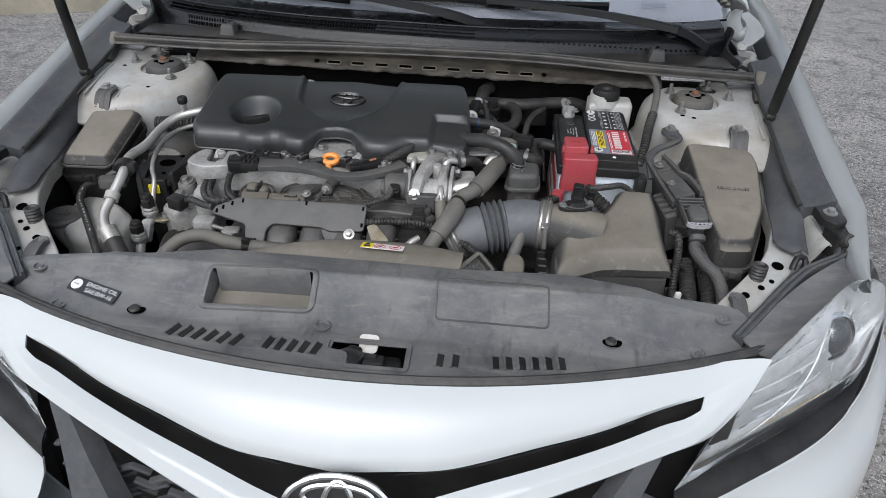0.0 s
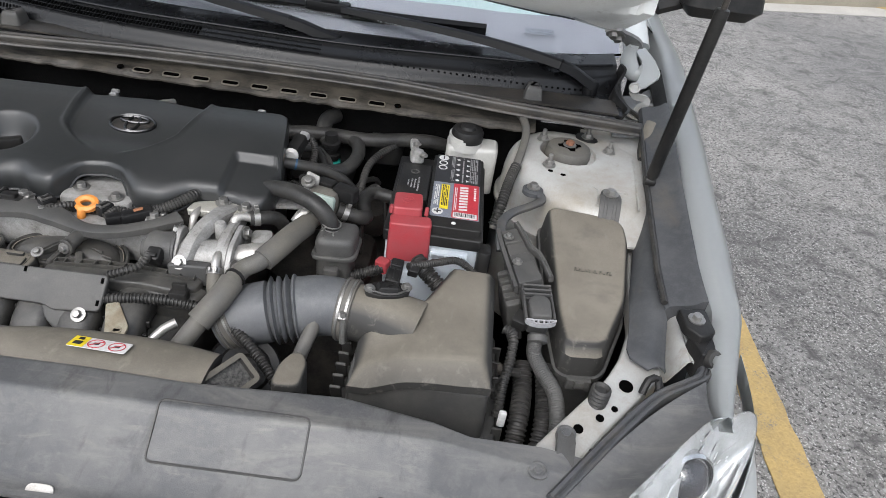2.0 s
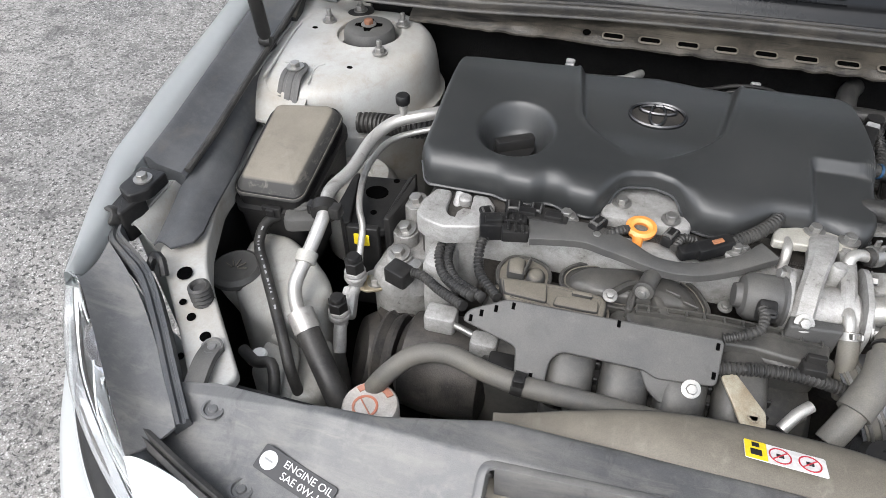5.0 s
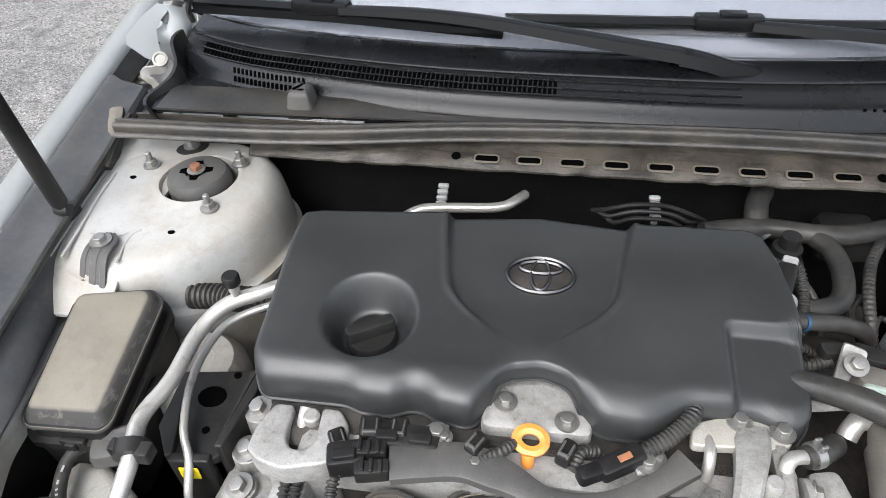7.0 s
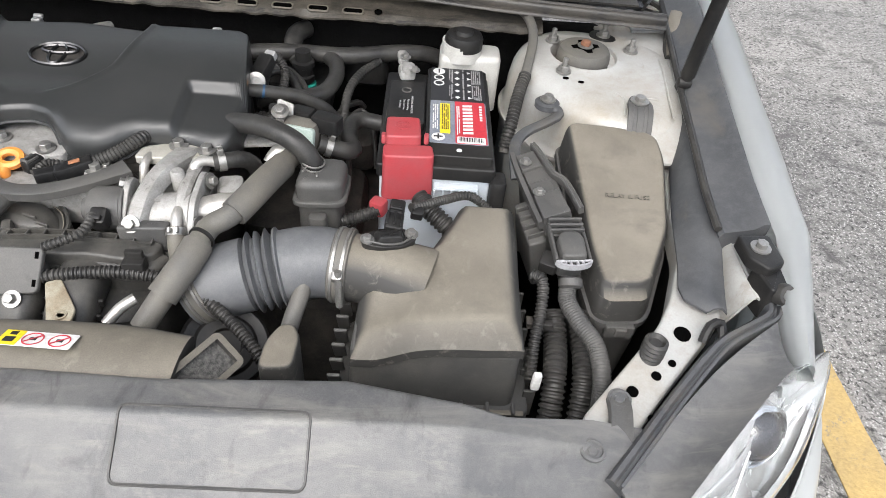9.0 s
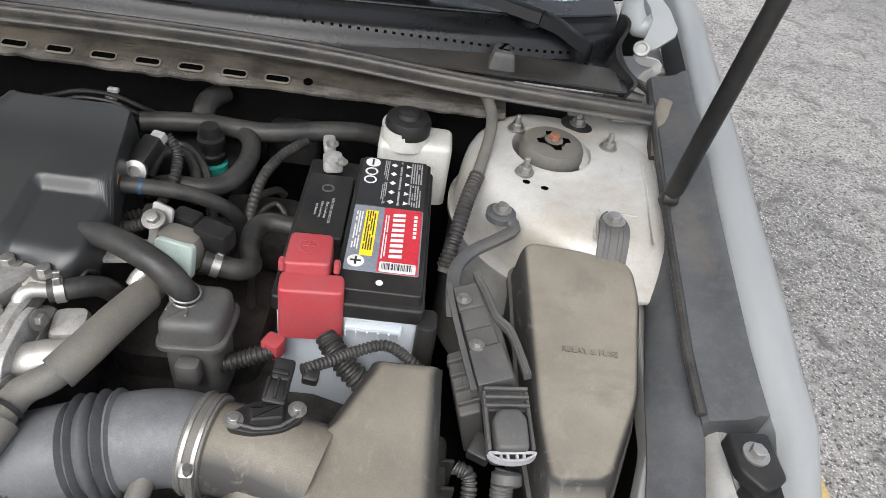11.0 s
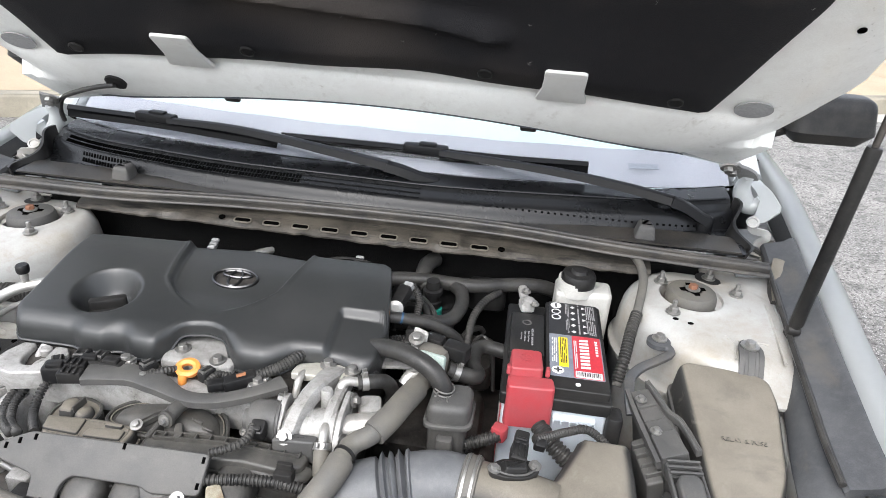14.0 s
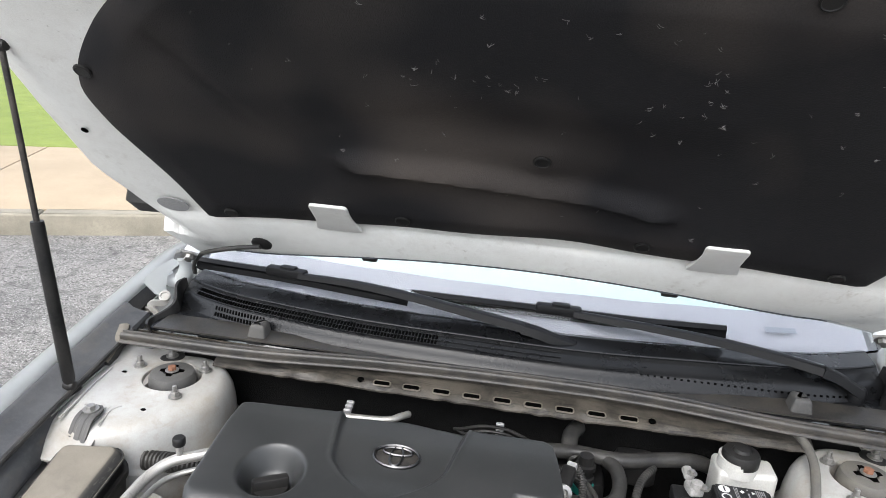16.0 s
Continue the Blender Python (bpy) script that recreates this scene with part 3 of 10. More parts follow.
for s in (-1, 1):
    bm = bmesh.new()
    ys = span(0.772, 0.958, 14) + span(0.962, 2.0, 40)
    loft(bm, [flank(y, s) for y in ys], closed=False, caps=False)
    bmesh.ops.solidify(bm, geom=bm.faces[:], thickness=0.0015)
    part("fender", bm, PAINT, car, "glossy white fender")
    # door skin behind the fender
    bm = bmesh.new()
    loft(bm, [flank(y, s) for y in span(2.006, 2.4, 4)], closed=False, caps=False)
    bmesh.ops.solidify(bm, geom=bm.faces[:], thickness=0.0015)
    part("door", bm, PAINT, car)
    # grey rubber-faced ledge along the hood opening
    bm = bmesh.new()
    loft(bm, [[Vector((s * (inter(y, INX) + a), y, inter(y, INZ) + b)) for a, b in ((-0.0045, -0.0035), (-0.012, -0.0045), (-0.020, -0.012), (-0.052, -0.020), (-0.056, -0.026), (-0.052, -0.045), (-0.0045, -0.045))] for y in span(0.945, 1.47, 16)])
    part("fender_ledge", bm, LEDGE, car, "grey ledge along the hood opening")
    bm = bmesh.new()
    tube(bm, [(s * (inter(y, INX) - 0.058), y, inter(y, INZ) - 0.020) for y in span(0.95, 1.40, 8)], 0.0045, 8)
    part("side_seal", bm, RUBBER, car)
    bm = bmesh.new()
    line = curve([(s * 0.700, 1.305, 0.850), (s * 0.706, 1.345, 0.862), (s * 0.716, 1.385, 0.874), (s * 0.724, 1.405, 0.878)], 0.006)
    sweep(bm, line, lambda i, q: [(-0.010, -0.012), (-0.009, 0.002), (-0.005, 0.004), (0.005, 0.004), (0.009, 0.002), (0.010, -0.012)], up=(0, 0, 1))
    part("ledge_end", bm, DUSTY, car, "tan weathered rubber end of the ledge")
    # wheel
    w = Matrix.Translation((s * 0.80, 1.36, 0.33)) @ pose(0, 0, 0, 0, 90, 0)
    bm = bmesh.new()
    lathe(bm, [(0.22, -0.11), (0.30, -0.112), (0.325, -0.09), (0.33, 0), (0.325, 0.09), (0.30, 0.112), (0.22, 0.11)], w, 48)
    part("tyre", bm, TYRE, car)
    bm = bmesh.new()
    lathe(bm, [(0.05, -0.02), (0.21, -0.04), (0.222, -0.1), (0.222, 0.1), (0.21, 0.04), (0.05, 0.03)], w, 32)
    part("rim", bm, ALLOY, car)

# under and behind: floor, firewall, dashboard
bm = bmesh.new()
box(bm, (0, 1.35, 0.19), (1.5, 1.6, 0.03), 0.01)
part("undertray", bm, BLACK, car)
bm = bmesh.new()
sheet(bm, lambda u, v: Vector((u, 1.405 + 0.05 * (0.85 - v) + 0.006 * noise.noise(Vector((u * 7, v * 9, 0))), v)), span(-0.70, 0.70, 40), span(0.20, 0.845, 16), 0.01, (0, 1, 0))
part("firewall", bm, FIREWALL, car, "black insulation mat on the firewall")


def lipline(x):
    return 1.372 + 0.012 * abs(x)


# pressed steel flange with slots, under the cowl
bm = bmesh.new()


def lip(u, v):
    wave = 0.004 * noise.noise(Vector((u * 16, 0, 2))) + 0.003 * noise.noise(Vector((u * 50, 1, 2)))
    y = lipline(u) - 0.021 + v * 0.047
    z = 0.853 + 0.014 * v - 0.005 * max(0, 1 - v * 5)
    return Vector((u, y - (wave if v < 0.15 else 0), z + (wave * 1.4 if v < 0.15 else 0)))


sheet(bm, lip, span(-0.52, 0.51, 120), [0, 0.08, 0.18, 0.30, 0.5, 0.75, 1.0], 0.003)
flange = part("cowl_flange", bm, LIP, car, "dirty beige steel flange with long slots")
# solid black lozenges laid on the flange as the slots' shade
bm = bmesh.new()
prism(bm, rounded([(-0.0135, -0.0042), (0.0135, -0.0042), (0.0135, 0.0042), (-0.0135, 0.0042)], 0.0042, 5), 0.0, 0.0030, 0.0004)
SLOT = mesh_of("slot_patch", bm, HOLE_SHADE)
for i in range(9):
    part_at("slot_patch", SLOT, flange, pose(-0.205 + i * 0.0530, 1.3630, 0.8558, 15))
# rims a tone paler than the flange
bm = bmesh.new()
line = [Vector((x, y, 0.0)) for x, y in rounded([(-0.0152, -0.0058), (0.0152, -0.0058), (0.0152, 0.0058), (-0.0152, 0.0058)], 0.0058, 6)]
sweep(bm, line + line[:1], lambda i, q: disc(0.0015, 6), False)
SLOTRIM = mesh_of("slot_rim", bm, mat("pale_rim_steel", (0.115, 0.102, 0.082), 0.55, 0, (0.13, 0.115, 0.09), 0.4, 60, 600, 0.2, 0.001))
for i in range(9):
    part_at("slot_rim", SLOTRIM, flange, pose(-0.205 + i * 0.0530, 1.3630, 0.8572, 15))
# black disc that paints the shade of a round hole
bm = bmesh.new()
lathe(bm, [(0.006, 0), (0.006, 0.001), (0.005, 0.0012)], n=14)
HOLE = mesh_of("hole_patch", bm, HOLE_SHADE)
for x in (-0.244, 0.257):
    part_at("hole_patch", HOLE, flange, pose(x, 1.364, 0.8580, 15))
# riser between the flange and the seal
bm = bmesh.new()
sheet(bm, lambda u, v: Vector((u, lipline(u) + 0.020 - 0.004 * v, 0.862 + 0.016 * v)), span(-0.69, 0.69, 40), span(0, 1, 4), 0.004, (0, 1, 0))
part("cowl_riser", bm, LIP, car)

SEAL = mat("weathered_seal_rubber", (0.022, 0.0215, 0.021), 0.38, 0, (0.075, 0.066, 0.055), 0.30, 16, 700, 0.25, 0.001, spec=0.45)
SEALY = [(-0.69, 1.350), (-0.45, 1.360), (-0.22, 1.388), (0.02, 1.395), (0.25, 1.388), (0.46, 1.362), (0.69, 1.352)]
bm = bmesh.new()
line = curve([(x, y, 0.886 + 0.003 * math.sin(x * 5)) for x, y in SEALY], 0.012)
sweep(bm, line, lambda i, s: [(-0.011, -0.004), (-0.010, 0.005), (-0.005, 0.009), (-0.001, 0.0095), (0.001, 0.0040), (0.003, 0.0045), (0.005, 0.0085), (0.008, 0.0075), (0.010, 0.003), (0.009, -0.004), (0.015, -0.006), (0.015, -0.009), (-0.010, -0.011)], up=(0, 0, 1))
part("hood_seal", bm, SEAL, car, "dusty black rubber hood seal", 75)


# cowl panel and windshield
def glassbase(x):
    return 1.508 + 0.17 * x * x + 0.9 * max(0, abs(x) - 0.50) ** 2


DROP = [(-0.098, 0.884), (-0.093, 0.889), (-0.086, 0.905), (-0.080, 0.911), (-0.056, 0.919), (-0.050, 0.9245), (-0.020, 0.928), (0.0, 0.930), (0.020, 0.924)]


def cowl_d(u, d):
    """A place on the cowl panel: d, the way back from the glass's lower edge."""
    y = glassbase(u) + d
    return Vector((u, y, inter(d, DROP) + 0.004 * noise.noise(Vector((u * 3, d * 9, 7)))))


def cowl(u, v):
    if v < 0.3:
        a, b = Vector((u, 1.400, 0.884)), cowl_d(u, -0.098)
        p = a.lerp(b, v / 0.3)
        p.z += 0.003 * math.sin(v / 0.3 * math.pi)
        return p
    return cowl_d(u, -0.098 + 0.118 * (v - 0.3) / 0.7)


bm = bmesh.new()
sheet(bm, cowl, span(-0.67, 0.67, 70), span(0, 1, 40), 0.004)
cowlp = part("cowl_panel", bm, COWL, car, "black plastic cowl panel under the windshield")
# louvres
# flush black bars in place of the shade between louvres
bm = bmesh.new()
box(bm, (0, 0, 0), (0.0042, 0.024, 0.002), 0.0008, n=1)
LOUVRE = mesh_of("louvre_patch", bm, HOLE_SHADE)
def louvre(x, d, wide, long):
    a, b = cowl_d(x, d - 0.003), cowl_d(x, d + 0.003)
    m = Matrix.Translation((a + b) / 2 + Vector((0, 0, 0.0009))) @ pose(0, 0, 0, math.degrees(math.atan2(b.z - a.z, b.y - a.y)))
    part_at("louvre_patch", LOUVRE, cowlp, m @ Matrix.Diagonal((wide, long, 1, 1)))


for i in range(80):
    louvre(-0.632 + i * 0.0064, -0.074, 1, 0.40)
    louvre(-0.632 + i * 0.0064, -0.062, 1, 0.40)
for i in range(17):
    for d in (-0.093, -0.087):
        louvre(-0.575 + i * 0.0068, d, 1, 0.33)
for i in range(34):
    louvre(0.24 + i * 0.0115, -0.084 - 0.0003 * i, 1.0, 0.14)
bm = bmesh.new()
for d in (-0.080, -0.068, -0.056):
    tube(bm, [cowl_d(x, d) + Vector((0, 0, 0.001)) for x in span(-0.64, 0.10, 24)], 0.0014, 6)
part("louvre_frame", bm, COWL, cowlp)
bm = bmesh.new()
tube(bm, [cowl_d(x, -0.050) + Vector((0, 0, 0.001)) for x in span(-0.66, 0.66, 40)], 0.0022, 8)
part("cowl_lip", bm, COWL, cowlp)
for x, y in ((-0.46, 1.425), (0.50, 1.425)):
    bm = bmesh.new()
    prism(bm, rounded([(x - 0.022, y - 0.02), (x + 0.022, y - 0.02), (x + 0.018, y + 0.028), (x - 0.018, y + 0.028)], 0.012, 4), 0.875, 0.912, 0.010, 0.006)
    part("cowl_hump", bm, PLASTIC, cowlp)
bm = bmesh.new()
sheet(bm, lambda u, v: Vector((u, 1.398 + 0.012 * v + 0.05 * v * smooth(0.25, 0.5, abs(u)), 0.8875 + 0.001 * v)), span(-0.66, 0.66, 50), span(0, 1, 4), 0.003)
part("cowl_shelf", bm, SEAL, cowlp, "dusty shelf behind the hood seal")


def shield(u, v):
    y0 = glassbase(u * 0.70)
    x = u * (0.70 - 0.12 * v)
    return Vector((x, y0 + (2.30 - y0) * v, 0.930 + (1.37 - 0.930) * v + 0.05 * math.sin(v * math.pi) - 0.02 * v * u * u))


bm = bmesh.new()
sheet(bm, shield, span(-1, 1, 30), span(0, 1, 12), 0.005)
glass = part("windshield", bm, GLASS, car, "clear windshield")
glass.visible_shadow = False
# folded sunshade standing behind the glass
shade = thing("sunshade", (0, 1.62, 0.93), "silver-lavender sunshade standing behind the windshield", "sunshade")
bm = bmesh.new()
sheet(bm, lambda u, v: shield(u * 0.985, 0.006 + 0.098 * v) + Vector((0, 0.012, -0.016 - 0.0008 * math.sin(u * 22) * v)), span(-1, 1, 60), span(0, 1, 6), 0.003)
part("lower_panel", bm, SHADE, shade)
bm = bmesh.new()
sheet(bm, lambda u, v: shield(u * 0.985, 0.105 + 0.80 * v) + Vector((0, 0.014, -0.018 - 0.0008 * math.sin(u * 22))), span(-1, 1, 60), span(0, 1, 12), 0.003)
part("upper_panel", bm, SHADETOP, shade, "pale cyan upper panel")
bm = bmesh.new()
sheet(bm, lambda u, v: shield(0.69 + 0.085 * u, 0.050 + 0.012 * v) + Vector((0, 0.003, -0.0065)), span(0, 1, 3), span(0, 1, 2), 0.0006)
part("windshield_sticker", bm, GREYLABEL, car, "small white sticker inside the windshield")
bm = bmesh.new()
sheet(bm, lambda u, v: Vector((u * 0.66, glassbase(u * 0.70) + 0.03 + 0.55 * v, 0.905 + 0.05 * math.sin(v * 2.6))), span(-1, 1, 12), span(0, 1, 8), 0.02)
part("dashboard", bm, INTERIOR, car, "black dashboard behind the windshield")
bm = bmesh.new()
sheet(bm, lambda u, v: Vector((u * 0.66, 2.32, 0.3 + v * 1.05)), span(-1, 1, 2), span(0, 1, 2), 0.02, (0, 1, 0))
part("cabin_back", bm, INTERIOR, car)
bm = bmesh.new()
sheet(bm, lambda u, v: Vector((u * 0.60, 2.29 + 0.2 * v, 1.372 + 0.02 * v - 0.02 * u * u)), span(-1, 1, 12), span(0, 1, 3), 0.02)
part("roof", bm, PAINT, car)
for s in (-1, 1):
    bm = bmesh.new()
    tube(bm, [(s * 0.725, 1.66, 0.93), (s * 0.67, 1.98, 1.17), (s * 0.60, 2.32, 1.37)], 0.028, 10)
    part("roof_pillar", bm, PAINT, car)
    bm = bmesh.new()
    sheet(bm, lambda u, v: Vector((s * (0.80 - 0.14 * v), 1.80 + u * 0.6, 0.92 + v * 0.40 * min(1, 0.25 + u))), span(0, 1, 4), span(0, 1, 4), 0.005, (s, 0, 0))
    part("side_window", bm, GLASS, car)
    # mirror
    bm = bmesh.new()
    prism(bm, rounded([(-0.10, -0.075), (0.11, -0.06), (0.11, 0.06), (-0.10, 0.06)], 0.05), -0.055, 0.055, 0.03, 0.01, 5, 0.03, Matrix.Translation((s * 0.97, 1.98, 1.0)))
    mirror = part("door_mirror", bm, BLACK, car, "black door mirror")
    bm = bmesh.new()
    tube(bm, [(s * 0.90, 1.98, 0.975), (s * 0.82, 1.96, 0.95)], 0.02, 8)
    part("mirror_arm", bm, BLACK, mirror)


# wipers
def wiper(pts, tail, blade, clip):
    bm = bmesh.new()
    line = curve(pts, 0.01)
    k = len(line)
    sweep(bm, line, lambda i, s: [(a * (1.0 - 0.42 * i / k), b * (1.0 - 0.35 * i / k)) for a, b in ((-0.016, -0.009), (-0.015, 0.005), (-0.007, 0.010), (0.007, 0.010), (0.015, 0.005), (0.016, -0.009))], up=(0, 0.3, 1))
    arm = part("wiper", bm, WIPER, car, "black wiper arm with its blade")
    bm = bmesh.new()
    line = curve(tail, 0.006)
    k2 = len(line)
    sweep(bm, line, lambda i, s: [(a * (0.86 + 0.10 * math.sin(i / k2 * 3)), b) for a, b in ((-0.018, -0.010), (-0.017, 0.005), (-0.009, 0.011), (0.009, 0.011), (0.017, 0.005), (0.018, -0.010))], up=(0, 0.3, 1))
    lathe(bm, [(0.016, -0.022), (0.0155, 0.003), (0.012, 0.009), (0.006, 0.011), (0.001, 0.0115)], Matrix.Translation(Vector(tail[-1])), 24)
    part("arm_head", bm, WIPER, arm, "hinged head of the wiper arm")
    bm = bmesh.new()
    line = curve(blade, 0.02)
    n = len(line)
    sweep(bm, line, lambda i, s: [(a * min(1, 0.4 + 4 * min(i, n - 1 - i) / n), b) for a, b in ((-0.010, 0.003), (-0.004, 0.011), (0.004, 0.010), (0.011, 0.002), (0.003, -0.003), (0.0015, -0.014), (-0.0015, -0.014), (-0.003, -0.003))], up=(0, 0.3, 1))
    part("wiper_blade", bm, WIPER, arm)
    bm = bmesh.new()
    c = Vector(clip)
    d = (Vector(blade[-1]) - Vector(blade[0])).normalized()
    turn = pose(0, 0, 0, 0, 0, math.degrees(math.atan2(d.y, d.x)))
    box(bm, c + Vector((0, 0, 0.006)), (0.088, 0.024, 0.020), 0.005, turn)
    box(bm, c + Vector((0.004, 0, 0.017)), (0.034, 0.016, 0.006), 0.002, turn)
    part("blade_clip", bm, WIPER, arm)


wiper([(0.030, 1.490, 0.942), (-0.07, 1.500, 0.953), (-0.20, 1.520, 0.964), (-0.31, 1.537, 0.968), (-0.43, 1.552, 0.965)], [(0.026, 1.490, 0.941), (0.055, 1.489, 0.936), (0.088, 1.490, 0.926), (0.116, 1.491, 0.919)],
      [(-0.673, 1.591, 0.954), (-0.47, 1.563, 0.958), (-0.33, 1.548, 0.955), (-0.20, 1.536, 0.950)], (-0.46, 1.560, 0.960))
wiper([(0.548, 1.484, 0.936), (0.483, 1.499, 0.943), (0.387, 1.512, 0.952), (0.288, 1.520, 0.958), (0.186, 1.530, 0.961), (0.12, 1.543, 0.960)], [(0.544, 1.484, 0.935), (0.570, 1.486, 0.926), (0.595, 1.488, 0.912), (0.614, 1.489, 0.902)],
      [(-0.200, 1.556, 0.952), (-0.079, 1.548, 0.956), (0.087, 1.551, 0.955), (0.239, 1.552, 0.955), (0.400, 1.556, 0.958)], (0.090, 1.551, 0.955))


# ---- inner wings, strut towers, front frame ----
def wing(s):
    bm = bmesh.new()

    def f(u, v):
        y = 0.86 + u * 0.60
        x = inter(v, [(0, 0.715), (0.25, 0.690), (0.5, 0.665), (0.75, 0.66), (1, 0.655)])
        z = inter(v, [(0, inter(y, INZ) - 0.040), (0.25, 0.80), (0.5, 0.74), (0.75, 0.60), (1, 0.35)])
        return Vector((s * x, y, z))

    sheet(bm, f, span(0, 1, 20), span(0, 0.44, 8), 0.004, (s, 0, 0))
    part("inner_wing", bm, BAY, car, "dirty white inner wing")
    # same sheet further down, blackened to paint the deep shade low in the bay
    bm = bmesh.new()
    sheet(bm, f, span(0, 1, 20), span(0.445, 1, 8), 0.004, (s, 0, 0))
    part("wing_low", bm, BLACK, car, "lower inner wing, coloured black for the shade down there")
    # dark splash liner between the wing and the fender ledge
    bm = bmesh.new()

    def g(u, v):
        y = 0.846 + u * 0.414
        outer = inter(y, INX) - 0.055
        inner = inter(y, [(0.846, 0.640), (0.856, 0.622), (0.875, 0.617), (0.92, 0.628), (0.99, 0.640), (1.1, 0.662), (1.26, 0.700)])
        if u < 0.06:
            outer = min(outer, 0.665)
        x = outer + (inner - outer) * v
        z = inter(y, INZ) - 0.030 + (0.787 + 0.06 * max(0, y - 1.0) - inter(y, INZ) + 0.030) * v ** 0.8 + 0.008 * math.sin(v * math.pi)
        return Vector((s * x, y, z))

    sheet(bm, g, span(0, 1, 24), span(0, 1, 10), 0.003)
    part("splash_liner", bm, LEDGE, car, "black plastic splash liner")


def tower(s):
    t = part("strut_tower", tower_mesh(s), BAY, car, "white strut tower with brown dirt stains", smooth=60)
    c = (s * 0.566, 1.302, -0.012)
    bm = bmesh.new()
    lathe(bm, [(0.0395, 0.820), (0.0400, 0.850), (0.0390, 0.862), (0.0360, 0.8675), (0.030, 0.8695), (0.015, 0.8700), (0.013, 0.864), (0.004, 0.864)], Matrix.Translation(c), 40)
    part("strut_mount", bm, HOSE if s > 0 else PLASTIC, t, "dusty rubber strut mount")
    # black disc painting the shade down in the gap round the mount
    bm = bmesh.new()
    lathe(bm, [(0.0475, 0.818), (0.0475, 0.822), (0.03, 0.823)], Matrix.Translation(c), 36)
    part("gap_shade", bm, BLACK, t)
    # thin black star on the mount, coloured as a shaded opening
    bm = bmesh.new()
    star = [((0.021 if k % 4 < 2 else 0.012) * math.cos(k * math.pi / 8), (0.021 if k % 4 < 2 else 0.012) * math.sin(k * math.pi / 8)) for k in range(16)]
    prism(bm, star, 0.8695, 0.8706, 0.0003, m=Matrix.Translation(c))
    part("star_patch", bm, HOLE_SHADE, t, "near-black star painted for the shaded opening")
    bm = bmesh.new()
    lathe(bm, [(0.0115, 0.868), (0.0115, 0.8718), (0.009, 0.8725)], Matrix.Translation(c), 20)
    part("washer", bm, STEEL, t)
    bm = bmesh.new()
    prism(bm, [tuple(v) for v in disc(0.0075, 6)], 0.868, 0.879, 0.002, m=Matrix.Translation(c))
    part("strut_nut", bm, RUST, t, "rusty centre nut")
    for dx, dy, dz in ((0.0755, 0.022, -0.002), (-0.037, -0.055, 0.0), (-0.042, 0.036, 0.0), (0.043, 0.073, 0.002)):
        p = (c[0] + s * dx, c[1] + dy, tower_top(0.566 + dx, 1.302 + dy) + 0.0005)
        part_at("stud_nut", STUDBOLT, t, aim(p))
    bm = bmesh.new()
    lathe(bm, [(0.022, 0), (0.022, 0.0016), (0.018, 0.0020)], Matrix.Translation((c[0] + s * 0.043, c[1] + 0.073, tower_top(0.609, 1.375) - 0.0006)), 24)
    part("dark_washer", bm, BLACK, t, "black washer under the rear nut")
    return t


def tower_top(x, y):
    """Height of the tower's crown and of the shelf in front of it, for the positive side."""
    r = math.hypot(x - 0.566, y - 1.302)
    z = 0.8455 - 0.0025 * smooth(0.052, 0.075, r)
    z -= 0.009 * smooth(1.27, 1.15, y)
    z += 0.004 * smooth(0.60, 0.70, x)
    return z


def tower_mesh(s):
    bm = bmesh.new()
    rings = []
    for r, z in [(0.0478, 0.806), (0.0480, 0.842), (0.0495, 0.8462), (0.0525, 0.8465), (0.055, 0.8450), (0.062, None), (0.072, None), (0.082, None), (0.090, -0.004), (0.097, -0.012), (0.102, -0.024), (0.1055, -0.045), (0.108, -0.078), (0.110, -0.086), (0.1155, -0.088), (0.1155, -0.094), (0.109, -0.098), (0.109, -0.30)]:
        ring = []
        for i in range(72):
            a = i * 2 * math.pi / 72
            k = smooth(0.055, 0.095, r)
            # drawn out to the wing, and forward and outward to the strap
            far = 1 + k * (0.42 * max(0, math.cos(a)) ** 1.5 + 0.60 * max(0, math.cos(a + math.radians(58))) ** 3 + 0.10 * max(0, -math.sin(a)))
            x, y = 0.566 + r * far * math.cos(a), 1.302 + r * far * math.sin(a)
            flute = 0.0018 * math.sin(a * 4 + 0.6) * smooth(0.07, 0.10, r)
            if z is None:
                h = tower_top(x, y)
            elif z > 0:
                h = z
            else:
                h = tower_top(x, y) + z * (1 - 0.35 * max(0, math.cos(a + 0.8)) ** 2)
            ring.append(Vector((s * x, y, h + flute)))
        rings.append(ring)
    return loft(bm, rings, caps=False)


def tower_marks(s, t):
    def bead(pts, r, name, label=""):
        b = bmesh.new()
        tube(b, [(s * x, y, tower_top(x, y) + 0.0002) for x, y in pts], r, 6)
        part(name, b, BAY, t, label)

    bead([(0.598, 1.205), (0.606, 1.196), (0.607, 1.180), (0.604, 1.165), (0.602, 1.152)], 0.0016, "sealant_bead", "brushed sealant bead")
    bead([(0.612, 1.200), (0.618, 1.193), (0.628, 1.192), (0.640, 1.196), (0.656, 1.193)], 0.0012, "sealant_bead", "brushed sealant bead")
    bead([(0.668, 1.150), (0.672, 1.20), (0.676, 1.25), (0.680, 1.30)], 0.0022, "pressed_ridge")
    bead([(0.682, 1.150), (0.686, 1.20), (0.690, 1.25), (0.694, 1.30)], 0.0018, "pressed_ridge")
    for x, y in (((0.531, 1.232), (0.552, 1.225)) if s > 0 else ((0.654, 1.296), (0.560, 1.205))):
        part_at("hole_patch", HOLE, t, Matrix.Translation((s * x, y, tower_top(x, y) - 0.0003)) @ Matrix.Diagonal((0.75, 0.55, 1, 1)))


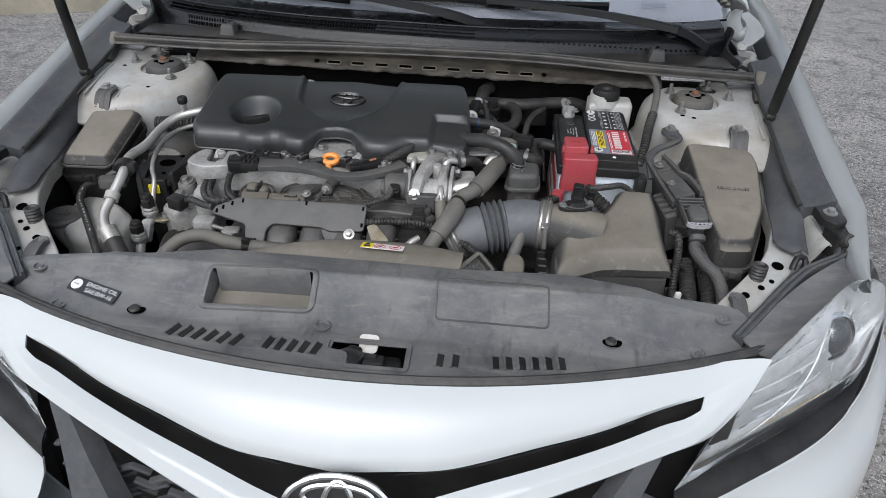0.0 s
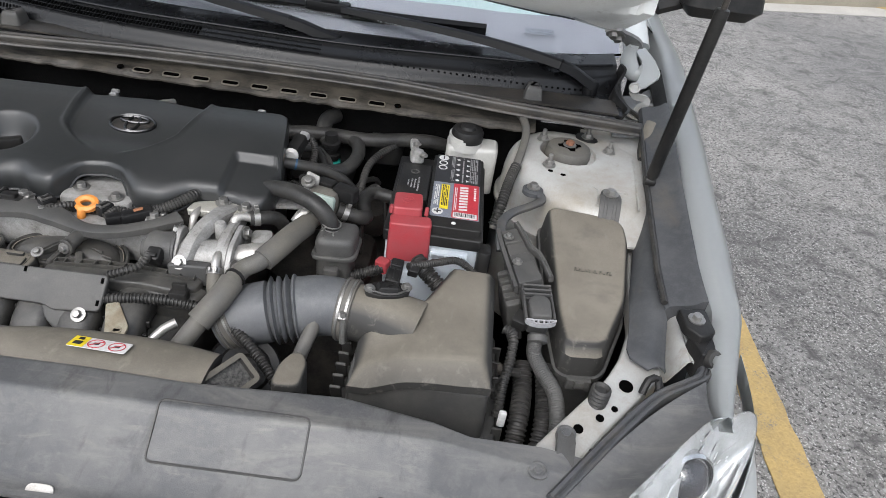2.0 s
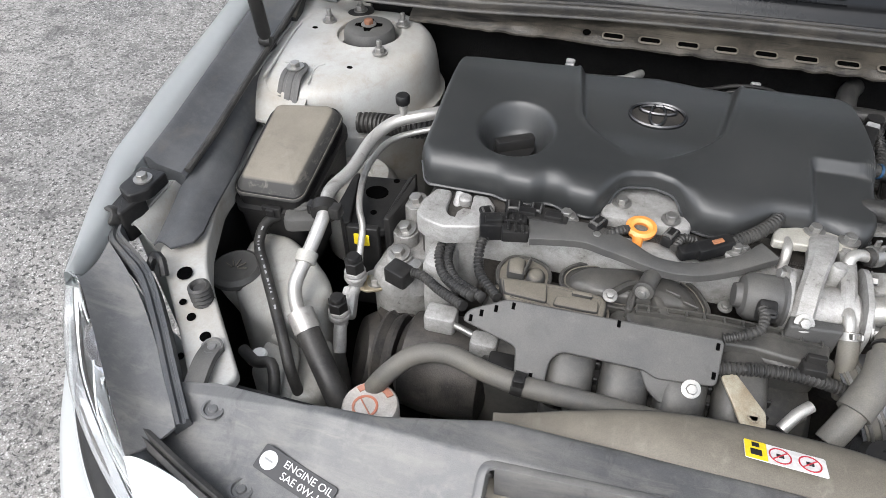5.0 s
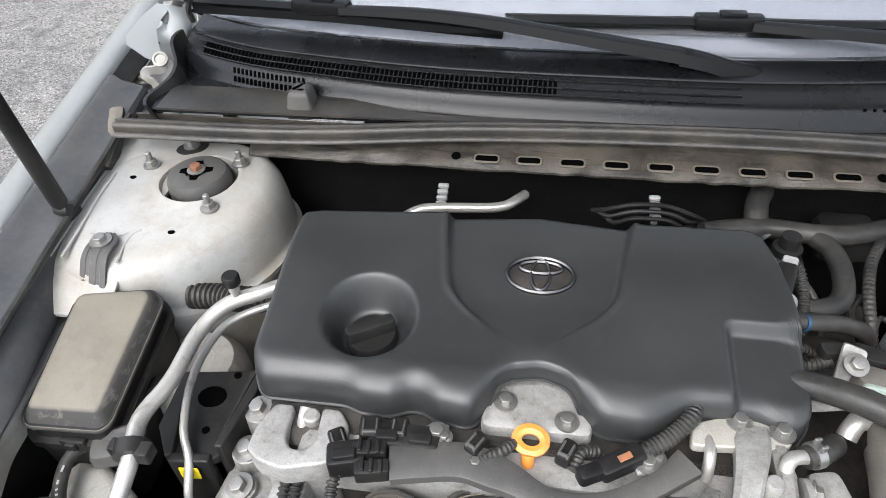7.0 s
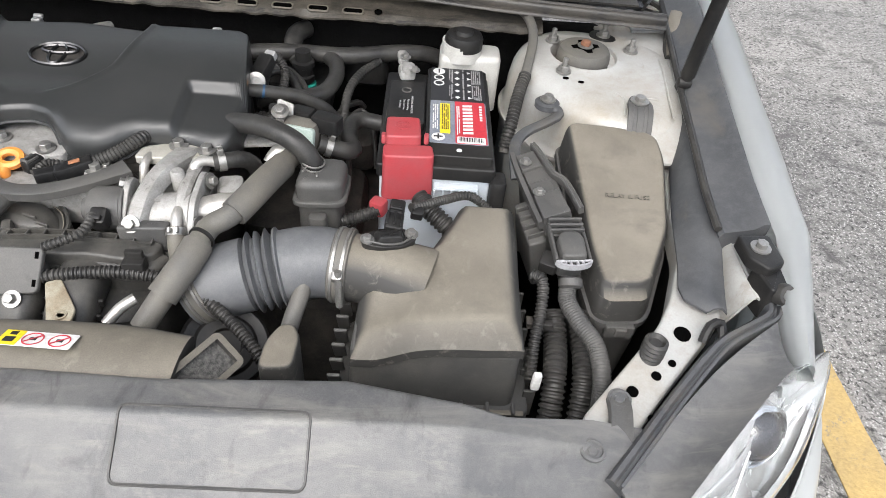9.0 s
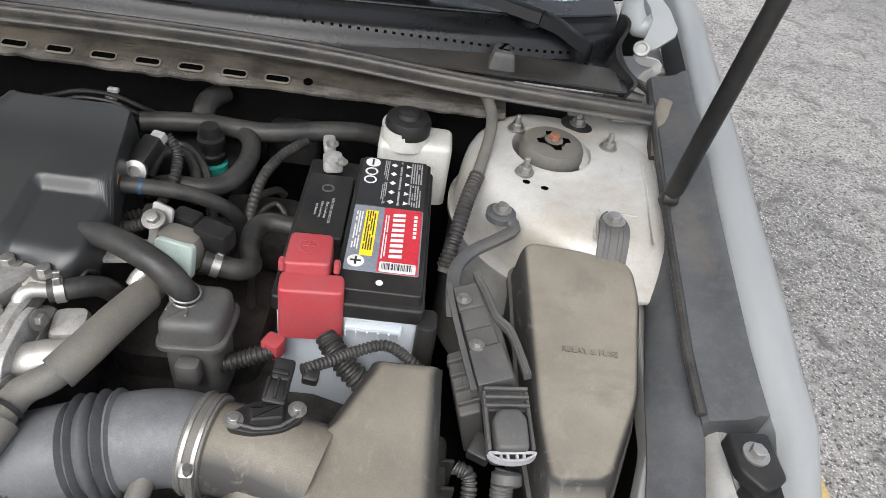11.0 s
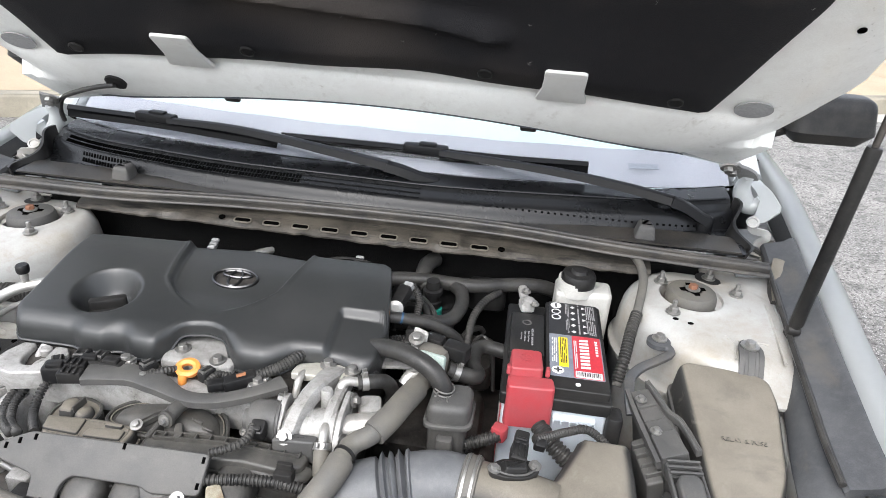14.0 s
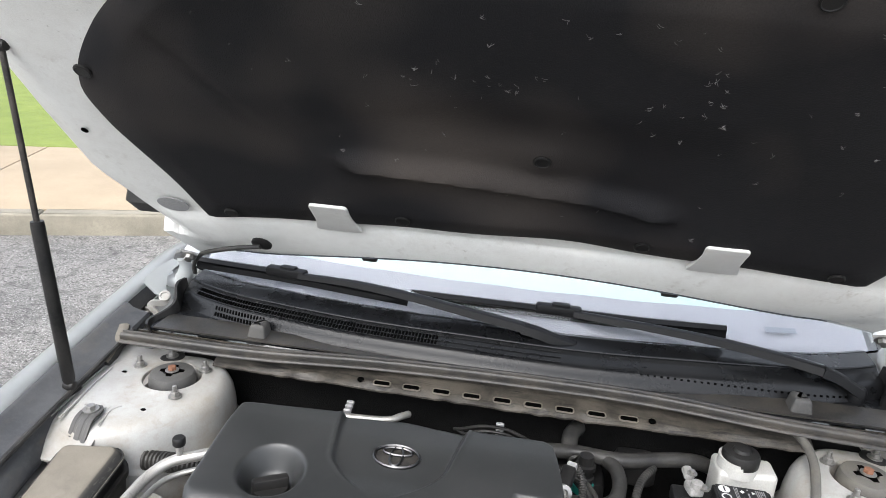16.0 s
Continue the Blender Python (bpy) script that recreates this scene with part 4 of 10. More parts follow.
for s in (-1, 1):
    wing(s)
    tower_marks(s, tower(s))
    # shelf from the tower to the wing
    bm = bmesh.new()
    sheet(bm, lambda u, v: Vector((s * (0.60 + u * 0.115), 1.10 + v * 0.32, inter(v, [(0, 0.795), (0.10, 0.815), (0.20, 0.830), (0.45, 0.838), (1, 0.845)]) + 0.006 * u)), span(0, 1, 8), span(0, 1, 12), 0.004)
    part("tower_shelf", bm, BAY, car)
    # white front frame with holes
    fr = [(s * 0.492, 0.725), (s * 0.520, 0.684), (s * 0.580, 0.757), (s * 0.662, 0.850), (s * 0.664, 0.93), (s * 0.668, 1.05), (s * 0.690, 1.16), (s * 0.672, 1.17), (s * 0.650, 1.05), (s * 0.640, 0.95), (s * 0.612, 0.875), (s * 0.590, 0.836), (s * 0.548, 0.788)]
    bm = bmesh.new()
    prism(bm, rounded(fr if s > 0 else fr[::-1], 0.012, 3), 0.745, lambda x, y: min(0.757 + 0.15 * (y - 0.72), 0.776), 0.004)
    fram = part("front_frame", bm, BAY, car, "white painted front frame with round holes")
    for hx, hy, hr in ((0.548, 0.757, 0.006), (0.540, 0.738, 0.004), (0.594, 0.790, 0.004), (0.612, 0.825, 0.009), (0.562, 0.730, 0.004), (0.575, 0.775, 0.005)):
        part_at("hole_patch", HOLE, fram, Matrix.Translation((s * hx, hy, 0.7578 + 0.15 * (hy - 0.72))) @ pose(0, 0, 0, 8.5) @ Matrix.Diagonal((hr / 0.006, hr / 0.006, 1, 1)))
    bm = bmesh.new()
    prof = [(0.012, 0.763)]
    for i in range(4):
        prof += [(0.0125, 0.765 + i * 0.006), (0.0105, 0.768 + i * 0.006)]
    lathe(bm, prof + [(0.012, 0.788), (0.009, 0.790), (0.006, 0.786), (0.004, 0.786)], Matrix.Translation((s * 0.574, 0.799, 0.002)), 20)
    part("hood_stop", bm, RUBBER, fram, "ribbed black rubber hood stop")

# ---- front: shroud, bumper, grille, lights ----
def edge_y(x):
    return 0.516 + 0.40 * x * x


shroud = thing("radiator_shroud", (0, 0.63, 0.74), "dark grey plastic radiator shroud panel, scuffed and dusty", "shroud panel")
REAR = [(-0.56, 0.70), (-0.50, 0.708), (-0.40, 0.700), (-0.33, 0.706), (-0.227, 0.733), (0.0, 0.735), (0.113, 0.731), (0.278, 0.738), (0.36, 0.722), (0.42, 0.711), (0.50, 0.722), (0.56, 0.72)]


def shroud_at(u, v):
    y0, y1 = edge_y(u) + 0.012, inter(u, REAR)
    y = y0 + (y1 - y0) * v
    z = 0.757 + 0.040 * max(0, min(1, (y - 0.605) / 0.083)) ** 1.3
    if v > 0.93:
        z -= 0.02 * ((v - 0.93) / 0.07) ** 2
    z -= 0.035 * max(0, abs(u) - 0.38) / 0.18
    return Vector((u, y, z))


us = span(-0.55, 0.55, 200)
bm = bmesh.new()
vs = span(0, 1, 64)
grid = [[bm.verts.new(shroud_at(u, v)) for v in vs] for u in us]
for i in range(len(us) - 1):
    for j in range(len(vs) - 1):
        c = (grid[i][j].co + grid[i + 1][j + 1].co) / 2
        if -0.230 < c.x < -0.0755 and 0.628 < c.y - 0.0387 * (c.x + 0.230) < 0.682:
            continue
        if -0.035 < c.x < 0.065 and 0.545 < c.y < 0.592 and not (c.x < -0.01 and c.y < 0.57):
            continue
        bm.faces.new((grid[i][j], grid[i + 1][j], grid[i + 1][j + 1], grid[i][j + 1]))
bmesh.ops.delete(bm, geom=[v for v in bm.verts if not v.link_faces], context="VERTS")
bmesh.ops.solidify(bm, geom=bm.faces[:], thickness=0.003)
part("panel", bm, SHROUD, shroud)
# the sunken intake opening: a dusty floor that rises towards the engine, under a narrow rim
bm = bmesh.new()
sheet(bm, lambda u, v: Vector((-0.236 + u * 0.166, 0.622 + v * 0.070, 0.744 + 0.010 * v - 0.003 * math.sin(v * math.pi) + 0.003 * smooth(0.46, 0.54, v) + 0.001 * math.sin(u * 5))), span(0, 1, 12), span(0, 1, 24), 0.004)
part("recess_floor", bm, DUSTY, shroud, "dusty tan floor of the intake recess")
bm = bmesh.new()
ring = rounded([(-0.230, 0.628), (-0.075, 0.634), (-0.076, 0.688), (-0.231, 0.682)], 0.010, 5)
line = [Vector((x, y, 0.758 + 0.040 * max(0, min(1, (y - 0.605) / 0.083)) ** 1.3)) for x, y in ring]
sweep(bm, line + line[:1], lambda i, s: [(-0.0045, 0.0), (-0.0035, 0.0022), (0.001, 0.0028), (0.004, 0.0012), (0.0045, -0.045), (-0.0045, -0.045)], False, up=(0, 0, 1))
part("recess_rim", bm, SHROUD, shroud)

# bumper cover: a white band over a slit, carried round its tips into the bar below
CORNER = Vector((0.541, 0.612, 0.771))
SLITTOP = curve([(0.0, 0.432, 0.694), (0.065, 0.438, 0.697), (0.14, 0.448, 0.701), (0.24, 0.480, 0.714), (0.32, 0.508, 0.723), (0.39, 0.540, 0.733), (0.456, 0.568, 0.741)], 0.008)
SLITLOW = curve([(0.0, 0.403, 0.645), (0.05, 0.409, 0.650), (0.098, 0.420, 0.659), (0.173, 0.441, 0.678), (0.254, 0.466, 0.694), (0.33, 0.494, 0.708), (0.382, 0.516, 0.719), (0.425, 0.536, 0.727), (0.450, 0.553, 0.7335)], 0.008)
BARLOW = curve([(0.0, 0.372, 0.590), (0.10, 0.395, 0.616), (0.17, 0.417, 0.637), (0.251, 0.445, 0.661), (0.32, 0.472, 0.675), (0.40, 0.505, 0.692), (0.456, 0.530, 0.702), (0.49, 0.555, 0.722), (0.515, 0.580, 0.745), (0.531, 0.600, 0.763)], 0.008)


def on(line, u):
    f = u * (len(line) - 1)
    k = min(int(f), len(line) - 2)
    return line[k].lerp(line[k + 1], f - k)


TIP = 0.86


def bumper_rows(u):
    a = abs(u)
    x = CORNER.x * a
    top = Vector((x, edge_y(x), 0.764 + 0.007 * smooth(0.8, 1, a)))
    top = top.lerp(CORNER, smooth(0.85, 1.0, a))
    low = on(BARLOW, a)
    if a <= TIP:
        up, down = on(SLITTOP, a / TIP), on(SLITLOW, a / TIP)
    else:
        k = (a - TIP) / (1 - TIP)
        up = SLITTOP[-1].lerp(CORNER.lerp(BARLOW[-1], 0.45), k)
        down = SLITLOW[-1].lerp(CORNER.lerp(BARLOW[-1], 0.55), k)
    rows = []
    for j in range(13):
        v = j / 12
        rows.append(top.lerp(up, v) + Vector((0, -0.006, 0.010)) * math.sin(v * math.pi) * (top - up).length / 0.1 * smooth(1.0, 0.6, a) - Vector((0, -0.004, 0.004)) * max(0, v - 0.92) / 0.08 * smooth(TIP, TIP - 0.12, a))
    for j in range(13):
        v = j / 12
        fold = smooth(0.0, 0.25, v) * smooth(1.0, 0.75, v)
        rows.append(down.lerp(low, v) + Vector((0, -0.011, 0.004)) * fold * smooth(TIP + 0.10, TIP - 0.10, a) + Vector((0, 0.006, 0.0)) * max(0, 1 - v * 8) * smooth(TIP, TIP - 0.12, a))
    return [Vector((math.copysign(p.x, u), p.y, p.z)) for p in rows]


bm = bmesh.new()
us = span(-1, 1, 150)
grid = [[bm.verts.new(p) for p in bumper_rows(u)] for u in us]
for i in range(len(us) - 1):
    for j in range(25):
        if j == 12 and max(abs(us[i]), abs(us[i + 1])) < TIP + 0.004:
            continue
        bm.faces.new((grid[i][j], grid[i + 1][j], grid[i + 1][j + 1], grid[i][j + 1]))
bmesh.ops.recalc_face_normals(bm, faces=bm.faces)
bmesh.ops.solidify(bm, geom=bm.faces[:], thickness=0.003)
front = thing("front_bumper", (0, 0.5, 0.3), "glossy white front bumper with a black lower grille", "bumper")
part("upper_band", bm, PAINT, front)
bm = bmesh.new()
line = [Vector((u, edge_y(u) + 0.007, 0.768)) for u in span(-0.55, 0.555, 60)]
sweep(bm, line, lambda i, s: [(-0.006, -0.012), (-0.005, 0.0), (-0.001, 0.002), (0.002, -0.001), (0.004, 0.002), (0.008, -0.002), (0.008, -0.012)], up=(0, 0, 1))
part("front_seal", bm, RUBBER, front, "black rubber seal along the bumper edge")
for s in (-1, 1):
    # thin fin inside the slit, and the blade that closes the grille's side
    bm = bmesh.new()
    sweep(bm, [Vector((s * x, y, z)) for x, y, z in curve([(0.07, 0.452, 0.684), (0.16, 0.468, 0.693), (0.27, 0.502, 0.709), (0.36, 0.536, 0.722)], 0.012)], lambda i, q: [(-0.008, -0.0015), (-0.008, 0.0015), (0.008, 0.0015), (0.008, -0.0015)], up=(0, 0, 1))
    part("slit_fin", bm, BLACK, front)
    bm = bmesh.new()
    rim = [(0.402, 0.512, 0.696), (0.366, 0.494, 0.690), (0.330, 0.457, 0.648), (0.285, 0.416, 0.600), (0.255, 0.392, 0.560), (0.335, 0.410, 0.560), (0.352, 0.432, 0.598), (0.378, 0.478, 0.656)]
    a_ = [bm.verts.new((s * x, y - 0.004, z)) for x, y, z in rim]
    b_ = [bm.verts.new((s * x, y + 0.030, z)) for x, y, z in rim]
    bm.faces.new(a_), bm.faces.new(b_[::-1])
    for i in range(len(rim)):
        bm.faces.new((a_[i - 1], a_[i], b_[i], b_[i - 1]))
    part("grille_surround", bm, LEDGE, front, "dark grey blade beside the grille")
# black backing behind the slit and grille
bm = bmesh.new()
sheet(bm, lambda u, v: Vector((u, 0.455 + 0.45 * u * u + 0.03 * v, 0.25 + 0.49 * v)), span(-0.52, 0.52, 20), span(0, 1, 10), 0.01, (0, 1, 0))
part("grille_backing", bm, BLACK, front)
bm = bmesh.new()
sheet(bm, lambda u, v: Vector((u, 0.40 + 0.42 * u * u + 0.10 * abs(u) - 0.03 * math.sin(v * 3.1), 0.22 + 0.20 * v)), span(-0.70, 0.70, 40), span(0, 1, 8), 0.004, (0, 1, 0))
part("lower_cover", bm, PAINT, front)
CTOP = curve([(0.425, 0.480, 0.592), (0.53, 0.540, 0.600), (0.656, 0.623, 0.605), (0.746, 0.712, 0.615), (0.787, 0.773, 0.644), (0.812, 0.832, 0.686), (0.812, 0.868, 0.712), (0.806, 0.905, 0.735), (0.812, 0.955, 0.735)], 0.012)
CLOW = curve([(0.42, 0.43, 0.24), (0.55, 0.47, 0.24), (0.68, 0.55, 0.24), (0.76, 0.64, 0.24), (0.80, 0.72, 0.24), (0.825, 0.80, 0.24), (0.836, 0.88, 0.24), (0.840, 0.93, 0.24), (0.842, 0.99, 0.24)], 0.012)


LTOP = curve([(0.538, 0.612, 0.775), (0.590, 0.664, 0.786), (0.650, 0.724, 0.796), (0.692, 0.763, 0.800), (0.718, 0.775, 0.799)], 0.01)
LLOW = curve([(0.432, 0.512, 0.620), (0.512, 0.569, 0.620), (0.614, 0.637, 0.622), (0.715, 0.712, 0.626), (0.766, 0.760, 0.638), (0.808, 0.827, 0.682)], 0.01)
for s in (-1, 1):
    bm = bmesh.new()

    def corner(u, v):
        p = on(CTOP, u).lerp(on(CLOW, u), v) + Vector((0.020 + 0.03 * u, -0.045 * (1 - u), 0)) * math.sin(min(1, v * 1.4) * math.pi) ** 0.7 * smooth(0, 0.25, v)
        return Vector((s * p.x, p.y, p.z))

    sheet(bm, corner, span(0, 1, 40), span(0, 1, 16), 0.004, (0, 1, 0))
    part("corner_cover", bm, PAINT, front)
    bm = bmesh.new()

    def under(u, v):
        p = on(LLOW, u * 0.83).lerp(on(CTOP, u * 0.52), v) + Vector((0, -0.004, 0.006)) * math.sin(v * math.pi) + Vector((0, 0, -0.004))
        return Vector((s * p.x, p.y, p.z))

    sheet(bm, under, span(0, 1, 30), span(0, 1, 8), 0.004)
    part("light_trim", bm, BLACK, front, "black trim under the headlight")
# grille mesh
bm = bmesh.new()
prism(bm, rounded([(-0.026, -0.004), (0.0, 0.009), (0.026, -0.004), (0.022, -0.009), (0.0, 0.003), (-0.022, -0.009)], 0.002, 2), -0.004, 0.004, 0.001)
BAR = mesh_of("grille_bar", bm, LEDGE)
for j in range(10):
    for i in range(-8, 9):
        x, z = (i + 0.5 * (j % 2)) * 0.052, 0.42 + j * 0.021
        if abs(x) < 0.40 and z < 0.56 + 0.30 * abs(x):
            part_at("grille_bar", BAR, front, Matrix.Translation((x, 0.428 + 0.45 * x * x + 0.02 * (z - 0.42), z)) @ pose(0, 0, 0, 90) @ Matrix.Diagonal((1, 1 if j % 2 else -1, 1, 1)))
# round badge: plain rings
badge = Matrix.Translation((0.010, 0.402, 0.664)) @ pose(0, 0, 0, 66)


def oval_ring(bm, rx, ry, w, z, m, n=40, h=0.004):
    line = [m @ Vector((rx * math.cos(a), ry * math.sin(a), z)) for a in span(0, 2 * math.pi, n)]
    nrm = (m.to_3x3() @ Vector((0, 0, 1)))
    return sweep(bm, line, lambda i, s: [(-w, -h), (-w, h * 0.4), (0, h), (w, h * 0.4), (w, -h)], False, up=nrm)


def emblem(m, rx, ry, parent, plate, metal, name="badge"):
    bm = bmesh.new()
    lathe(bm, [(1.0, -0.1), (1.0, 0.02), (0.97, 0.04), (0.02, 0.045)], m @ Matrix.Diagonal((rx * 1.06, ry * 1.06, 0.03, 1)), 48)
    b = part(name, bm, plate, parent, "oval badge of plain chrome rings")
    for a, c, o, k in ((1.0, 1.0, 0.0, 0.055), (0.28, 0.86, 0.0, 0.05), (0.64, 0.34, 0.42, 0.05)):
        bm = bmesh.new()
        oval_ring(bm, rx * a, ry * c, k * rx, 0.003, m @ Matrix.Translation((0, ry * o, 0)), 36, 0.0022)
        part("badge_ring", bm, metal, b)
    return b


emblem(badge, 0.066, 0.046, front, BLACK, CHROME)

# headlights
for s in (-1, 1):
    head = thing("headlight", (s * 0.65, 0.68, 0.66), "clear headlight with a chrome reflector and round projector", "headlight", "pair of headlights")

    def face(u, v):
        """u along the light from its inner tip to its outer end, v from the top edge to the lower edge."""
        k = math.sin(v * math.pi)
        p = on(LTOP, u).lerp(on(LLOW, u), v) + Vector((0.014, -0.020, 0.012)) * k * math.sin(u * math.pi) ** 0.6 + Vector((0.030, 0.038, 0)) * k * smooth(0.6, 1, u)
        return Vector((s * p.x, p.y, p.z))

    bm = bmesh.new()
    sheet(bm, face, span(0, 1, 24), span(0, 1, 12), 0.003)
    lens = part("lens", bm, LENS, head, "clear plastic lens")
    lens.visible_shadow = False
    bm = bmesh.new()
    def bowl(u, v):
        deep = min(1, 7 * v * (1 - v)) * min(1, 9 * u * (1 - u))
        step = v * 5.5 + 1.2 * u
        ridge = 0.007 * (step - math.floor(step)) ** 2
        return face(u, v) + Vector((s * -0.020, 0.026, -0.016 - ridge)) * deep + Vector((0, 0.0015, -0.0035))

    sheet(bm, bowl, span(0, 1, 40), span(0, 1, 66), 0.002)
    part("reflector", bm, SILVER, head)
    for k in range(4):
        bm = bmesh.new()
        tube(bm, [face(u, 0.20 + 0.17 * k + 0.10 * u) + Vector((s * -0.010, 0.014, -0.010)) for u in span(0.10 + 0.04 * k, 0.52, 12)], 0.0016, 6)
        part("reflector_ridge", bm, SILVER, head)
    bm = bmesh.new()
    sheet(bm, lambda u, v: face(u, 0.88 + 0.11 * v) + Vector((s * -0.005, 0.006, -0.004)), span(0.06, 0.94, 24), span(0, 1, 3), 0.002)
    part("lower_trim", bm, DARKSTEEL, head, "dark trim along the lower edge")
    bm = bmesh.new()
    pm = aim(face(0.74, 0.50) + Vector((s * -0.03, 0.032, -0.025)), (s * 0.35, -0.85, 0.35))
    lathe(bm, [(0.038, -0.02), (0.038, 0.012), (0.034, 0.015), (0.031, 0.010)], pm, 28)
    part("projector_ring", bm, CHROME, head)
    bm = bmesh.new()
    lathe(bm, [(0.031, 0.0), (0.029, 0.012), (0.022, 0.021), (0.012, 0.026), (0.001, 0.027)], pm, 28)
    part("projector", bm, gloss(mat("dark_glass", (0.03, 0.03, 0.035), 0.05, bump=0.0, rrange=0.02), Coat_Weight=1.0), head)
    bm = bmesh.new()
    tube(bm, [face(u, 0.90 - 0.66 * smooth(0.22, 0.62, u)) + Vector((s * -0.008, 0.012, -0.009)) for u in span(0.16, 0.60, 14)], 0.0012, 8)
    part("light_strip", bm, SILVER, head)
    # black plastic behind the light
    bm = bmesh.new()

    def shelf(u, v):
        a = on(LTOP, u * 0.92)
        b = Vector((0.515, 0.652, 0.768)).lerp(Vector((0.705, 0.828, 0.796)), u) + Vector((0.006, 0.020, 0)) * math.sin(u * math.pi)
        p = a.lerp(b, v) + Vector((0, 0, 0.001 - 0.006 * math.sin(v * math.pi)))
        return Vector((s * p.x, p.y, p.z))

    sheet(bm, shelf, span(0.0, 1, 20), span(0, 1, 10), 0.003)
    part("housing_top", bm, SHROUD, head, "dusty black housing behind the lens")

# ---- hood ----
HOODIN = mat("hood_inner_paint", (0.76, 0.765, 0.74), 0.4, 0, (0.64, 0.63, 0.60), 0.30, 7, 600, 0.05, coat=0.3)
speckle(HOODIN, 5, 150, (0.20, 0.18, 0.15), 0.62, 0.74)
speckle(HOODIN, 8, 70, (0.50, 0.48, 0.44), 0.52, 0.70)
hood = thing("hood", (0, 1.53, 1.03), "white hood propped open, seen from below", "hood")


def hp(u, v, w=0.0):
    return Vector((u, 1.53 - 0.7071 * v + 0.7071 * w, 1.03 + 0.7071 * v + 0.7071 * w))


HALF = [(-0.03, 0.655), (0.03, 0.695), (0.10, 0.735), (0.18, 0.768), (0.35, 0.765), (0.60, 0.748), (0.74, 0.735), (0.82, 0.68), (0.90, 0.56), (0.96, 0.36), (1.0, 0.10)]


def hood_in(u, v):
    x = u * inter(v, HALF)
    if v < 0.11:
        edge = 0.040 - 0.24 * x * x
        v = edge + (0.11 - edge) * (v + 0.03) / 0.14
    crown = 0.05 * (1 - u * u) * math.sin(max(0, min(1, v)) * math.pi)
    e = max(0.0, (abs(u) - 0.86) / 0.14)
    k = (v - 0.038) / 0.066
    roll = 0.012 * math.sqrt(max(0.0, 1 - k * k)) * smooth(1.0, 0.82, abs(u))
    beam = 0.014 * smooth(0.768, 0.790, v) * (1 - 0.7 * smooth(0.84, 0.87, v)) * smooth(0.95, 0.80, abs(u))
    beam += 0.006 * math.exp(-((abs(u) - 0.33 - 0.1 * math.sin(v * 30)) / 0.05) ** 2) * smooth(0.775, 0.80, v)
    ax = abs(x)
    for x0, v0, x1, v1, deep, wide in ((0.520, 0.700, 0.470, 0.790, 0.008, 0.016), (0.470, 0.790, 0.415, 0.860, 0.008, 0.014), (0.345, 0.792, 0.270, 0.862, 0.006, 0.009), (0.20, 0.775, 0.215, 0.86, 0.004, 0.007), (0.09, 0.775, 0.085, 0.86, 0.004, 0.007)):
        k = max(0.0, min(1.0, ((ax - x0) * (x1 - x0) + (v - v0) * (v1 - v0)) / ((x1 - x0) ** 2 + (v1 - v0) ** 2)))
        beam += deep * math.exp(-((ax - x0 - k * (x1 - x0)) ** 2 + (v - v0 - k * (v1 - v0)) ** 2) / wide ** 2)
    beam += 0.004 * math.exp(-((math.hypot(ax - 0.395, v - 0.825) - 0.018) / 0.006) ** 2)
    return hp(x, v, crown * 0.7 + 0.03 * e * e * (1 if v > 0.02 else 0) - roll - beam)


bm = bmesh.new()
sheet(bm, hood_in, span(-1, 1, 190), span(-0.03, 0.11, 18) + span(0.13, 0.68, 18) + span(0.69, 0.89, 40) + span(0.90, 1.0, 10), 0.0025, (0, -0.7, -0.7))
part("inner_panel", bm, HOODIN, hood, "off-white inner hood panel")
bm = bmesh.new()
sheet(bm, lambda u, v: hood_in(u, v) + Vector((0, 0.028, 0.028)) * (1 - 0.75 * max(abs(u), abs(2 * v - 1)) ** 6), span(-1, 1, 60), span(-0.03, 1.0, 50), 0.0015)
part("outer_skin", bm, PAINT, hood)
PADH = [(0.100, 0.545), (0.115, 0.572), (0.25, 0.605), (0.36, 0.634), (0.42, 0.640), (0.452, 0.632), (0.48, 0.620), (0.51, 0.598), (0.54, 0.569), (0.57, 0.536), (0.61, 0.482), (0.645, 0.426), (0.668, 0.378), (0.686, 0.325), (0.695, 0.280), (0.70, 0.225)]


def pad_half(vv):
    """The pad's half width, with rounded shoulders."""
    return sum(inter(max(0.1, min(0.7, vv + k * 0.004)), PADH) for k in range(-4, 5)) / 9 if vv > 0.18 else inter(vv, PADH)


